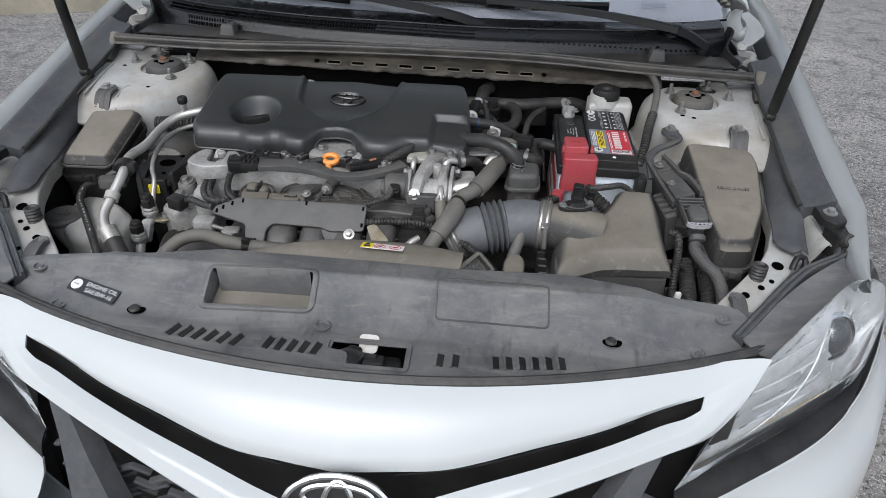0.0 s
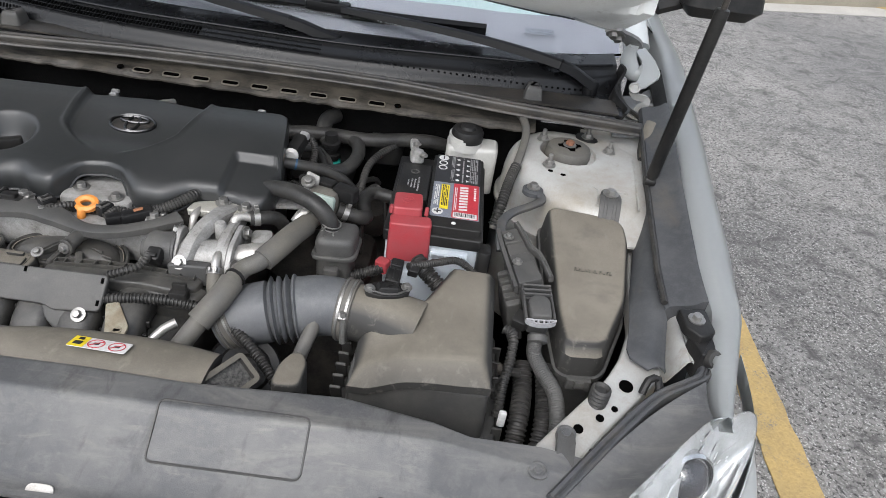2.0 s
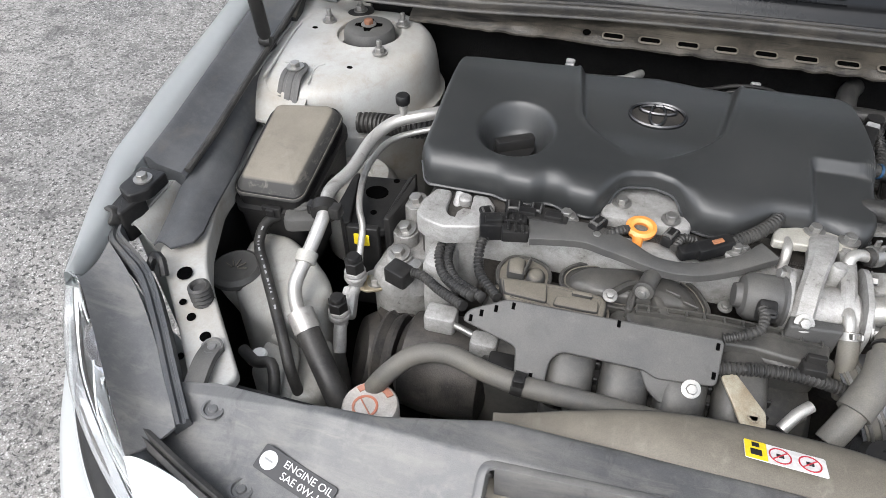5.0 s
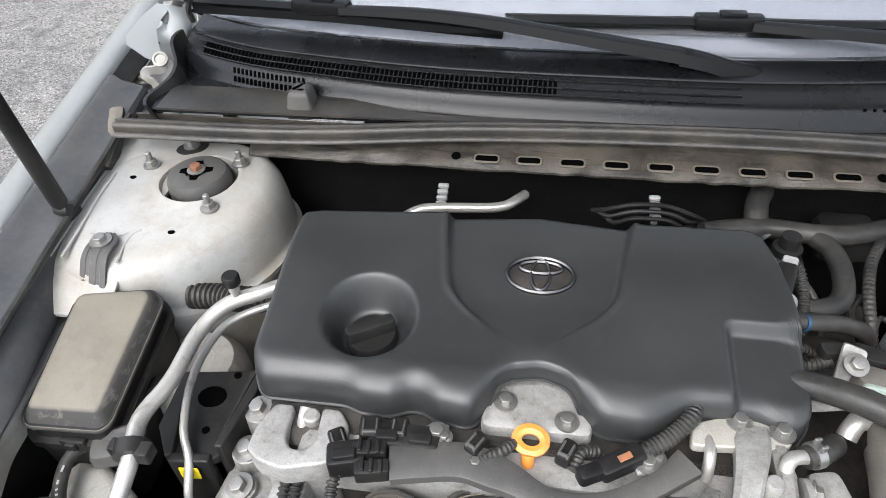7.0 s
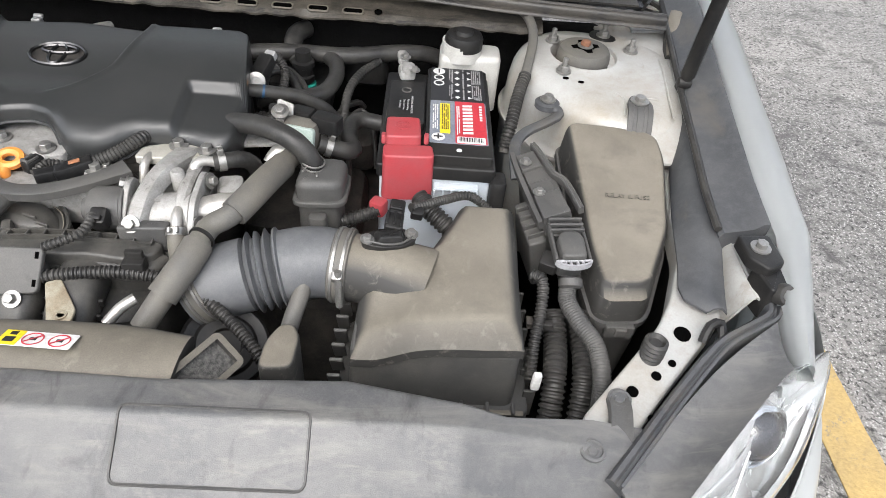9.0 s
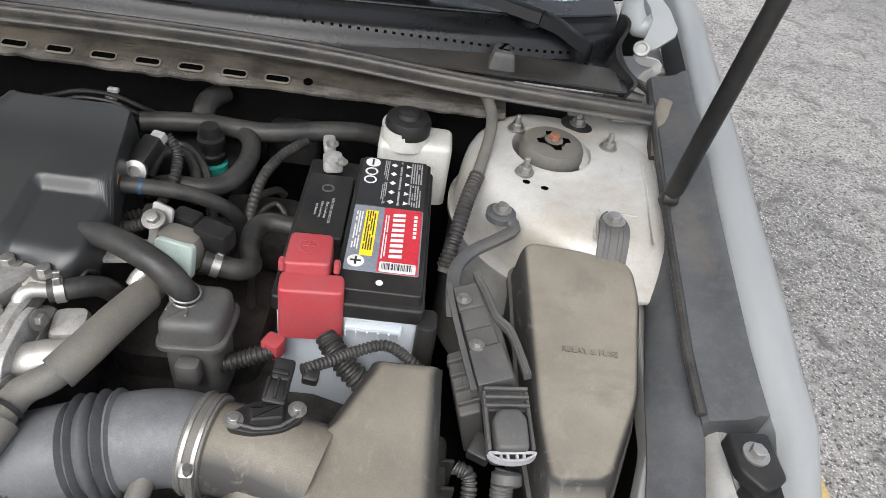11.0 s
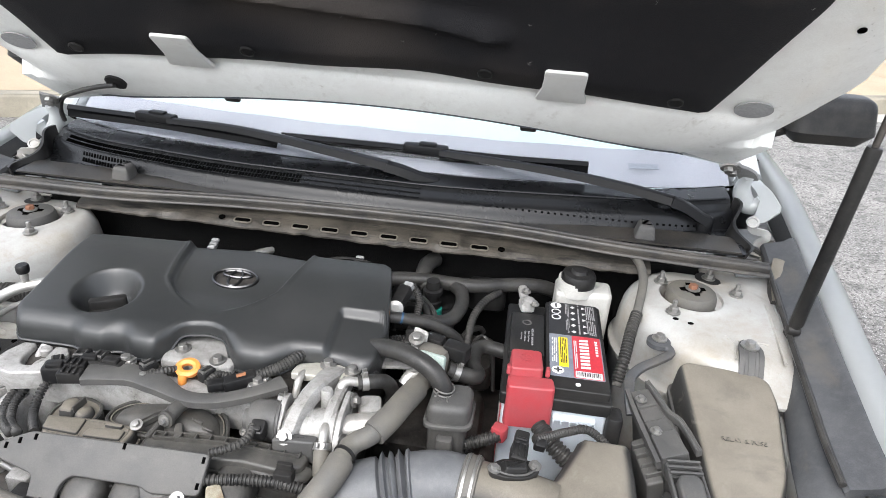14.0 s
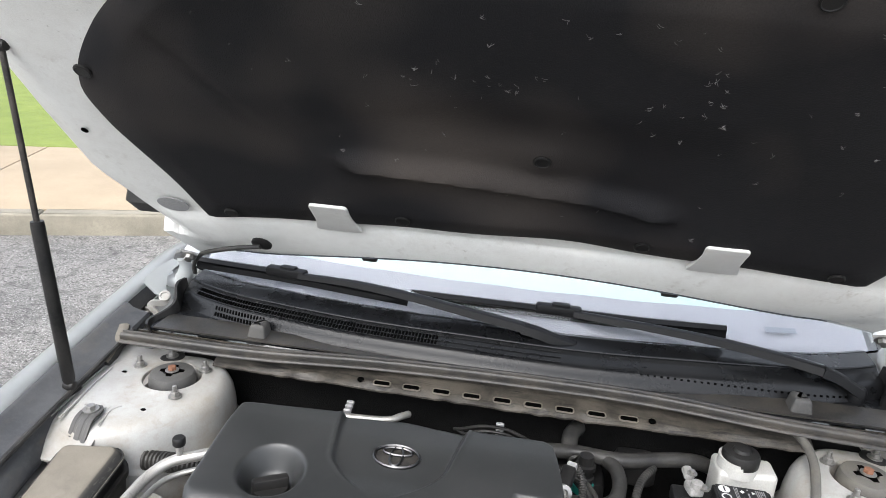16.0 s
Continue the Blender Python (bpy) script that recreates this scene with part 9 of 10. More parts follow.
hose("harness_sleeve", [(0.496, 0.895, 0.72), (0.497, 0.860, 0.705), (0.492, 0.815, 0.695), (0.486, 0.775, 0.66)], 0.0125, RUBBER, "thick black corrugated wiring sleeve", "wiring", "thick wiring sleeves", 0.0012, 0.0065)
hose("harness_sleeve", [(0.524, 0.895, 0.72), (0.527, 0.860, 0.708), (0.524, 0.815, 0.695), (0.515, 0.77, 0.66)], 0.0115, RUBBER, "thick black corrugated wiring sleeve", "wiring", "thick wiring sleeves", 0.0012, 0.0065)
hose("clip_harness", [(0.462, 0.902, 0.772), (0.474, 0.894, 0.770), (0.473, 0.868, 0.752), (0.466, 0.838, 0.732), (0.464, 0.815, 0.70)], 0.0062, RUBBER, "thin black corrugated wiring sleeve by the filter box", "wiring", "wiring sleeves", 0.0007, 0.0045)

# front wiring over the manifold
hose("front_harness", [(-0.040, 0.850, 0.778), (0.0, 0.858, 0.779), (0.044, 0.862, 0.778), (0.085, 0.862, 0.768), (0.120, 0.850, 0.755), (0.160, 0.820, 0.742), (0.185, 0.795, 0.73)], 0.0062, RUBBER, "black corrugated wiring sleeve across the manifold", "wiring", "wiring sleeves", 0.0008, 0.0045)
hose("throttle_harness", [(-0.040, 0.868, 0.802), (-0.022, 0.872, 0.808), (-0.008, 0.882, 0.810), (-0.004, 0.898, 0.812), (-0.006, 0.910, 0.812)], 0.0046, RUBBER, "thin black corrugated sleeve to the throttle motor", "wiring", "wiring sleeves", 0.0007, 0.0045)
bm = bmesh.new()
box(bm, (0.046, 0.868, 0.784), (0.022, 0.016, 0.016), 0.002)
box(bm, (0.046, 0.872, 0.795), (0.018, 0.006, 0.010), 0.001)
single("harness_clip", bm, BLACK, "black clip holding a wiring sleeve", "clip")
for k, pts in enumerate(([(-0.345, 0.968, 0.778), (-0.346, 0.935, 0.770), (-0.328, 0.902, 0.770), (-0.288, 0.868, 0.786)],
                         [(-0.336, 0.960, 0.778), (-0.334, 0.930, 0.770), (-0.315, 0.900, 0.772), (-0.278, 0.868, 0.788)],
                         [(-0.385, 0.915, 0.752), (-0.360, 0.908, 0.760), (-0.330, 0.884, 0.768), (-0.296, 0.858, 0.780)],
                         [(-0.284, 0.962, 0.802), (-0.298, 0.946, 0.794), (-0.292, 0.912, 0.780), (-0.264, 0.876, 0.784)])):
    hose("engine_harness", pts, 0.0050, RUBBER, "black corrugated engine wiring sleeve", "wiring", "engine wiring sleeves", 0.0009, 0.0048)
bm = bmesh.new()
box(bm, (-0.388, 0.912, 0.750), (0.030, 0.024, 0.022), 0.003, pose(0, 0, 0, 0, 0, -20))
single("harness_plug", bm, BLACK, "black wiring plug by the engine mount", "connector")

# thin wires between the cover and the battery
for pts, r, rib in (([(0.104, 1.200, 0.775), (0.108, 1.223, 0.800), (0.109, 1.255, 0.806), (0.127, 1.268, 0.806), (0.156, 1.243, 0.800), (0.172, 1.214, 0.785), (0.180, 1.195, 0.75)], 0.0045, 0.0),
                    ([(0.066, 1.128, 0.785), (0.080, 1.126, 0.800), (0.101, 1.124, 0.803), (0.125, 1.144, 0.800), (0.150, 1.150, 0.785)], 0.0050, 0.0009),
                    ([(0.095, 1.310, 0.780), (0.112, 1.290, 0.792), (0.133, 1.268, 0.790), (0.161, 1.227, 0.780), (0.170, 1.20, 0.74)], 0.0030, 0.0),
                    ([(0.243, 1.275, 0.745), (0.235, 1.262, 0.760), (0.215, 1.228, 0.765), (0.222, 1.178, 0.758), (0.234, 1.134, 0.740), (0.236, 1.12, 0.70)], 0.0050, 0.0),
                    ([(0.205, 1.150, 0.72), (0.225, 1.192, 0.765), (0.244, 1.224, 0.770), (0.262, 1.205, 0.755), (0.270, 1.18, 0.70)], 0.0032, 0.0)):
    hose("wire", pts, r, RUBBER, "thin black wire in the gap beside the engine cover", "wiring", "loose engine wires", rib, 0.0048, n=8)
# horn-like tan resonator and dark disc beside the snorkel
bm = bmesh.new()
prism(bm, rounded([(0.186, 0.762), (0.222, 0.765), (0.224, 0.805), (0.216, 0.822), (0.200, 0.822), (0.188, 0.800)], 0.012, 5), 0.66, 0.762, 0.005, 0.001)
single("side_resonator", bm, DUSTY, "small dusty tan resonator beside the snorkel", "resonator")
hn = thing("horn", (0.13, 0.82, 0.66), "dark ribbed horn disc below the intake hose", "horn")
bm = bmesh.new()
lathe(bm, [(0.046, -0.01), (0.048, 0.0), (0.044, 0.006), (0.034, 0.004), (0.030, 0.009), (0.018, 0.010), (0.016, 0.004), (0.001, 0.004)], Matrix.Translation((0.135, 0.832, 0.705)) @ pose(0, 0, 0, 25, 20, 0), 32)
part("disc", bm, BLACK, hn)
bm = bmesh.new()
tube(bm, [(0.05, 0.842, 0.762), (0.038, 0.832, 0.758), (0.026, 0.818, 0.748)], 0.006, 10)
single("bright_union", bm, PIPE, "bright pipe union below the manifold", "pipe")

# ---- left-hand units ----
ac = thing("air_conditioning_pipe", (-0.49, 1.0, 0.70), "bright aluminium air conditioning pipe with black fittings", "pipe")
bm = bmesh.new()
tube(bm, [(-0.385, 1.165, 0.822), (-0.425, 1.138, 0.822), (-0.462, 1.120, 0.816), (-0.483, 1.088, 0.806), (-0.490, 1.030, 0.797), (-0.502, 0.985, 0.793), (-0.494, 0.945, 0.786), (-0.499, 0.900, 0.760), (-0.502, 0.868, 0.742), (-0.490, 0.845, 0.730), (-0.474, 0.830, 0.720)], 0.0084, 16)
part("pipe", bm, PIPE, ac)
bm = bmesh.new()
tube(bm, [(-0.478, 0.834, 0.723), (-0.450, 0.806, 0.706), (-0.425, 0.782, 0.690), (-0.40, 0.76, 0.66)], 0.0140, 16)
part("rubber_section", bm, RUBBER, ac, "black rubber section")
bm = bmesh.new()
tube(bm, [(-0.486, 0.842, 0.729), (-0.470, 0.826, 0.717)], 0.0155, 18)
part("crimp", bm, PIPE, ac)
bm = bmesh.new()
tube(bm, [(-0.498, 0.962, 0.790), (-0.494, 0.948, 0.787)], 0.0165, 14)
box(bm, (-0.480, 0.952, 0.792), (0.014, 0.016, 0.016), 0.002)
box(bm, (-0.512, 0.956, 0.788), (0.012, 0.014, 0.014), 0.002)
part("holder", bm, BLACK, ac, "black plastic pipe holder")
bm = bmesh.new()
tube(bm, [(-0.499, 0.905, 0.763), (-0.499, 0.893, 0.756)], 0.0125, 16)
part("band", bm, NATURAL, ac, "cream band")
bm = bmesh.new()
lathe(bm, [(0.005, 0.0), (0.005, 0.010), (0.006, 0.011), (0.006, 0.020)], Matrix.Translation((-0.452, 1.127, 0.822)), 14)
port = part("service_port", bm, PIPE, ac)
bm = bmesh.new()
lathe(bm, [(0.0085, 0.020), (0.0095, 0.022), (0.0095, 0.031), (0.008, 0.033), (0.001, 0.033)], Matrix.Translation((-0.452, 1.127, 0.822)), 16)
part("port_cap", bm, BLACK, port, "black port cap")
lp = thing("thin_coolant_pipe", (-0.47, 1.0, 0.70), "thin bright aluminium pipe beside the engine mount", "pipe")
bm = bmesh.new()
tube(bm, [(-0.400, 1.150, 0.800), (-0.440, 1.138, 0.792), (-0.470, 1.115, 0.787), (-0.482, 1.075, 0.780), (-0.480, 1.035, 0.775), (-0.468, 0.992, 0.768), (-0.456, 0.970, 0.757), (-0.452, 0.945, 0.735), (-0.446, 0.92, 0.705)], 0.0044, 12)
part("pipe", bm, PIPE, lp)
for p, h in (((-0.450, 0.922, 0.700), 0.040), ((-0.457, 0.880, 0.675), 0.036)):
    pt = thing("pressure_port", p, "aluminium pressure port with a black cap", "port", "pressure ports")
    bm = bmesh.new()
    lathe(bm, [(0.009, 0.0), (0.009, h * 0.34), (0.0135, h * 0.38), (0.0145, h * 0.46), (0.0135, h * 0.56), (0.0115, h * 0.58), (0.0120, h * 0.64), (0.0135, h * 0.68), (0.0125, h * 0.76), (0.008, h * 0.8)], Matrix.Translation(p), 18)
    part("fitting", bm, ALLOY, pt)
    bm = bmesh.new()
    prism(bm, [(0.0125 * math.cos(a * math.pi / 3), 0.0125 * math.sin(a * math.pi / 3)) for a in range(6)], h * 0.78, h * 1.18, 0.0016, m=Matrix.Translation(p))
    lathe(bm, [(0.009, h * 1.15), (0.009, h * 1.30), (0.0075, h * 1.36), (0.001, h * 1.36)], Matrix.Translation(p), 14)
    part("cap", bm, BLACK, pt, "black cap")
bm = bmesh.new()
prism(bm, rounded([(-0.448, 0.935), (-0.41, 0.940), (-0.405, 0.968), (-0.425, 0.975), (-0.452, 0.955)], 0.008, 3), 0.685, 0.695, 0.002)
single("pipe_flange", bm, ALLOY, "bright aluminium pipe flange", "flange")
bm = bmesh.new()
tube(bm, [(-0.450, 0.922, 0.705), (-0.455, 0.900, 0.692), (-0.457, 0.880, 0.678), (-0.452, 0.855, 0.65)], 0.0085, 12)
box(bm, (-0.4535, 0.902, 0.690), (0.018, 0.040, 0.020), 0.004, pose(0, 0, 0, 32, 0, 10))
single("port_block", bm, ALLOY, "cast aluminium block joining two pressure ports", "port block")
hose("corrugated_duct", [(-0.535, 1.165, 0.775), (-0.500, 1.165, 0.778), (-0.455, 1.158, 0.785), (-0.40, 1.165, 0.79)], 0.0145, RUBBER, "black corrugated wiring duct behind the aluminium pipes", "wiring", rib=0.0014, pitch=0.007)
bm = bmesh.new()
prism(bm, rounded([(-0.453, 0.918), (-0.449, 0.938), (-0.423, 0.945), (-0.413, 0.935), (-0.417, 0.921), (-0.435, 0.913)], 0.004, 3), 0.702, 0.705, 0.001)
pb = single("plated_bracket", bm, mat("yellow_plated_steel", (0.34, 0.30, 0.22), 0.45, 0.5, (0.24, 0.19, 0.12), 0.4, 40, 800, 0.1), "small yellow-plated steel bracket by the compressor", "bracket")
part_at("bolt", BOLT, pb, aim((-0.428, 0.931, 0.705)), "hex bolt")
# engine mount
mt = thing("engine_mount", (-0.48, 1.06, 0.60), "engine mount with a pale rubber body and black steel bracket", "engine mount")
bm = bmesh.new()
lathe(bm, [(0.055, 0.60), (0.060, 0.66), (0.058, 0.71), (0.045, 0.728), (0.024, 0.731), (0.022, 0.720), (0.001, 0.720)], Matrix.Translation((-0.520, 1.105, 0)), 32)
part("rubber_body", bm, NATURAL, mt, "pale dusty mount body")
bm = bmesh.new()
prism(bm, rounded([(-0.505, 1.075), (-0.430, 1.085), (-0.418, 1.02), (-0.432, 0.975), (-0.478, 0.968), (-0.500, 1.01)], 0.008, 4), 0.742, 0.752, 0.003)
prism(bm, rounded([(-0.505, 1.068), (-0.498, 1.070), (-0.474, 0.972), (-0.480, 0.968), (-0.502, 1.0)], 0.002, 2), 0.64, 0.760, 0.002)
prism(bm, rounded([(-0.476, 0.974), (-0.436, 0.978), (-0.436, 0.968), (-0.476, 0.964)], 0.002, 2), 0.62, 0.758, 0.002)
prism(bm, rounded([(-0.432, 0.98), (-0.424, 0.98), (-0.412, 1.05), (-0.420, 1.08), (-0.428, 1.07)], 0.002, 2), 0.64, 0.768, 0.002)
steel = part("bracket", bm, BLACK, mt, "black steel bracket")
part_at("hole_patch", HOLE, steel, Matrix.Translation((-0.465, 1.045, 0.7522)) @ Matrix.Diagonal((2.6, 2.2, 1, 1)))
part_at("hole_patch", HOLE, steel, Matrix.Translation((-0.448, 1.075, 0.7522)) @ Matrix.Diagonal((0.7, 0.7, 1, 1)))
part_at("hole_patch", HOLE, steel, Matrix.Translation((-0.455, 1.005, 0.7522)) @ Matrix.Diagonal((0.7, 0.7, 1, 1)))
sticker(mt, Matrix.Translation((-0.456, 0.9630, 0.742)) @ pose(0, 0, 0, 88, 0, 4), 0.020, 0.018, YELLOW, "yellow tag", "yellow_tag")
# cast bracket on the engine
cb = thing("mount_casting", (-0.37, 0.97, 0.66), "cast aluminium engine bracket with an open fork", "bracket")
bm = bmesh.new()
prism(bm, rounded([(-0.381, 0.960), (-0.368, 0.950), (-0.343, 0.944), (-0.306, 0.954), (-0.292, 0.968), (-0.294, 0.994), (-0.306, 1.010), (-0.324, 1.010), (-0.321, 0.974), (-0.328, 0.965), (-0.342, 0.965), (-0.349, 0.975), (-0.351, 1.010), (-0.370, 1.010), (-0.380, 0.985)], 0.005, 4), 0.782, 0.808, 0.003)
prism(bm, rounded([(-0.374, 0.962), (-0.344, 0.952), (-0.306, 0.962), (-0.302, 1.015), (-0.374, 1.015)], 0.008, 4), 0.690, 0.784, 0.003)
tube(bm, [(-0.342, 0.980, 0.775), (-0.341, 0.994, 0.795), (-0.340, 1.01, 0.805)], 0.0062, 12)
lathe(bm, [(0.008, 0.77), (0.008, 0.808), (0.006, 0.810)], Matrix.Translation((-0.332, 1.000, 0)), 14)
part("fork", bm, ALLOY, cb)
bm = bmesh.new()
prism(bm, rounded([(-0.435, 0.935), (-0.405, 0.915), (-0.368, 0.930), (-0.352, 0.985), (-0.385, 1.03), (-0.425, 1.02)], 0.010, 4), 0.60, 0.725, 0.010)
part("pillar", bm, ALLOY, cb)
for p in ((-0.404, 1.030, 0.762), (-0.408, 0.994, 0.744), (-0.405, 0.959, 0.734), (-0.375, 0.940, 0.734)):
    bm = bmesh.new()
    lathe(bm, [(0.017, -0.030), (0.016, -0.001), (0.014, 0.0), (0.001, 0.0)], Matrix.Translation(p), 22)
    part("boss", bm, ALLOY, cb)
    part_at("bolt", BOLT, cb, aim(p, (-0.15, -0.15, 1)) @ Matrix.Diagonal((1.3, 1.3, 1.3, 1)), "hex bolt")
bm = bmesh.new()
box(bm, (-0.345, 0.940, 0.70), (0.035, 0.05, 0.14), 0.008)
part("strut", bm, ALLOY, cb)
# alternator
alt = thing("alternator", (-0.33, 0.86, 0.60), "cast aluminium alternator with slotted housing", "alternator")
bm = bmesh.new()
am = Matrix.Translation((-0.315, 0.862, 0.665)) @ pose(0, 0, 0, 0, 90, 0)
lathe(bm, [(0.040, -0.055), (0.056, -0.045), (0.060, -0.02), (0.060, 0.02), (0.056, 0.045), (0.03, 0.055)], am, 36)
part("housing", bm, DARKSTEEL, alt)
for j in range(10):
    a = 0.2 + j * 0.28
    bm = bmesh.new()
    box(bm, (-0.318, 0.862 - 0.0570 * math.cos(a), 0.665 + 0.0570 * math.sin(a)), (0.026, 0.005, 0.0065), 0.002, pose(0, 0, 0, -math.degrees(a)), 1)
    part("cooling_fin", bm, ALLOY, alt)
for c, w in (((-0.325, 0.872, 0.735), (0.036, 0.026, 0.024)), ((-0.270, 0.850, 0.730), (0.030, 0.022, 0.030))):
    part("lug", box(bmesh.new(), c, w, 0.004), ALLOY, alt)
bm = bmesh.new()
tube(bm, [(-0.318, 0.868, 0.738), (-0.270, 0.852, 0.738)], 0.004, 10)
part("stud", bm, STEEL, alt)
bm = bmesh.new()
lathe(bm, [(0.048, -0.012), (0.050, -0.008), (0.044, 0.0), (0.050, 0.008), (0.048, 0.012)], Matrix.Translation((-0.385, 0.862, 0.665)) @ pose(0, 0, 0, 0, 90, 0), 32)
part("pulley", bm, DARKSTEEL, alt, "dark belt pulley")
bm = bmesh.new()
lathe(bm, [(0.055, -0.015), (0.058, 0.0), (0.05, 0.012), (0.02, 0.016), (0.001, 0.012)], Matrix.Translation((-0.425, 0.880, 0.62)) @ pose(0, 0, 0, 20, -70, 0), 32)
box(bm, (-0.40, 0.92, 0.62), (0.06, 0.08, 0.10), 0.02)
single("compressor", bm, DARKSTEEL, "dark air conditioning compressor deep in the bay", "compressor")
bm = bmesh.new()
box(bm, (-0.245, 0.825, 0.735), (0.030, 0.022, 0.026), 0.003)
box(bm, (-0.218, 0.822, 0.730), (0.020, 0.020, 0.030), 0.003)
single("alternator_plug", bm, BLACK, "black plug at the alternator", "connector")
# radiator hose and cap
hose("radiator_hose", [(-0.385, 0.772, 0.690), (-0.362, 0.785, 0.728), (-0.335, 0.805, 0.748), (-0.300, 0.812, 0.754), (-0.258, 0.803, 0.752), (-0.216, 0.797, 0.751), (-0.150, 0.797, 0.749), (-0.08, 0.80, 0.742)], 0.0108, HOSE, "black rubber radiator hose across the front of the engine", group="coolant hoses", clamps=())
bm = bmesh.new()
lathe(bm, [(0.0110, -0.006), (0.0128, -0.006), (0.0128, 0.006), (0.0110, 0.006)], aim((-0.222, 0.7978, 0.7512), (1, -0.1, 0)), 18)
box(bm, (-0.222, 0.792, 0.764), (0.012, 0.010, 0.010), 0.002)
single("hose_holder", bm, BLACK, "black plastic holder round the radiator hose", "holder")
rad = thing("radiator", (0, 0.715, 0.59), "black radiator below the shroud panel", "radiator")
bm = bmesh.new()
box(bm, (-0.10, 0.715, 0.66), (0.90, 0.04, 0.14), 0.008)
part("radiator_tank", bm, BLACK, rad)
bm = bmesh.new()
lathe(bm, [(0.030, 0.68), (0.030, 0.712), (0.028, 0.715), (0.001, 0.716)], Matrix.Translation((-0.368, 0.756, 0)), 30)
FADED = mat("faded_label", (0.50, 0.48, 0.455), 0.55, 0, (0.36, 0.33, 0.29), 0.45, 45, 700, 0.1)
rc = part("radiator_cap", bm, FADED, rad, "round cap with a white and orange warning label")
PRINT = mat("faded_orange_print", (0.46, 0.15, 0.085), 0.55, 0, (0.40, 0.22, 0.16), 0.45, 60, 700, 0.05)
CAPTOP = Matrix.Translation((-0.368, 0.756, 0.7162))
bm = bmesh.new()
oval_ring(bm, 0.0125, 0.0125, 0.0014, 0.0, CAPTOP @ pose(-0.004, -0.004, 0), 26, 0.0005)
sweep(bm, [CAPTOP @ Vector((-0.012, 0.004, 0.0004)), CAPTOP @ Vector((0.004, -0.012, 0.0004))], lambda i, q: disc(0.0009, 6))
part("label_ring", bm, PRINT, rc, "faded orange prohibition sign")
bm = bmesh.new()
sweep(bm, [CAPTOP @ Vector((0.0225 * math.cos(a), 0.0225 * math.sin(a), 0.0)) for a in span(0.7, 2.5, 16)], lambda i, q: [(-0.0035, -0.001), (-0.0035, 0.0006), (0.0035, 0.0006), (0.0035, -0.001)], up=(0, 0, 1))
part("label_band", bm, PRINT, rc, "faded orange band")
# washer tank
wt = thing("washer_tank", (-0.51, 0.89, 0.55), "milky plastic washer tank with a black cap", "washer tank")
bm = bmesh.new()
prism(bm, rounded([(-0.628, 0.962), (-0.604, 0.992), (-0.565, 0.985), (-0.520, 0.956), (-0.484, 0.924), (-0.468, 0.900), (-0.470, 0.864), (-0.505, 0.826), (-0.560, 0.838), (-0.612, 0.884)], 0.010, 4), 0.50, lambda x, y: 0.716 - 0.10 * max(0, -0.50 - x) - 0.12 * max(0, 0.87 - y), 0.016, 0.004)
tube(bm, [(-0.606, 0.902, 0.702), (-0.595, 0.90, 0.67), (-0.57, 0.90, 0.64)], [0.030, 0.026, 0.03], 20)
part("tank", bm, NATURAL, wt)
bm = bmesh.new()
prism(bm, rounded([(-0.548, 0.846), (-0.462, 0.870), (-0.436, 0.812), (-0.440, 0.776), (-0.470, 0.760), (-0.545, 0.790)], 0.012, 4), 0.50, 0.664, 0.012, 0.004)
part("lower_lobe", bm, NATURAL, wt)
bm = bmesh.new()
tube(bm, [(-0.522, 0.836, 0.680), (-0.500, 0.826, 0.684), (-0.488, 0.812, 0.682), (-0.484, 0.790, 0.672), (-0.482, 0.768, 0.655)], 0.0075, 12)
part("filler_pipe", bm, NATURAL, wt, "milky plastic pipe")
bm = bmesh.new()
lathe(bm, [(0.030, 0.698), (0.034, 0.700), (0.034, 0.707), (0.028, 0.711), (0.024, 0.709), (0.001, 0.7095)], Matrix.Translation((-0.606, 0.902, 0.002)), 32)
capw = part("cap", bm, PLASTIC, wt, "black cap with a moulded symbol")
bm = bmesh.new()
for k in range(5):
    a = 0.3 + k * 0.62
    tube(bm, [(-0.606 + 0.004 * math.cos(a), 0.898 + 0.004 * math.sin(a), 0.712), (-0.606 + 0.016 * math.cos(a), 0.898 + 0.016 * math.sin(a), 0.7125)], 0.0012, 6)
part("symbol", bm, DUSTY, capw)
overflow = hose("overflow_hose", [(-0.570, 0.990, 0.738), (-0.592, 0.970, 0.734), (-0.588, 0.936, 0.726), (-0.562, 0.900, 0.722), (-0.530, 0.858, 0.720), (-0.498, 0.815, 0.708), (-0.482, 0.792, 0.690), (-0.470, 0.780, 0.66)], 0.0068, RUBBER, "thin black hose with faint print over the washer tank")
line = curve([(-0.592, 0.970, 0.734), (-0.588, 0.936, 0.726), (-0.562, 0.900, 0.722), (-0.530, 0.858, 0.720), (-0.498, 0.815, 0.708)], 0.002)
bm = bmesh.new()
r = random.Random(9)
k = 6
while k < len(line) - 8:
    n = r.choice((2, 2, 3, 4))
    sweep(bm, [p + Vector((0.0012, -0.0015, 0.0066)) for p in line[k:k + n]], lambda i, q: [(-0.0012, -0.0004), (-0.0012, 0.0002), (0.0012, 0.0002), (0.0012, -0.0004)], up=(0, 0, 1))
    k += n + r.choice((1, 1, 3))
part("faint_print", bm, GREYINK, overflow, "faint grey printed bars")
hose("overflow_hose_lower", [(-0.545, 0.800, 0.690), (-0.520, 0.785, 0.695), (-0.500, 0.785, 0.700), (-0.490, 0.770, 0.69), (-0.485, 0.75, 0.67)], 0.0068, RUBBER, "thin black hose behind the radiator shroud")
bm = bmesh.new()
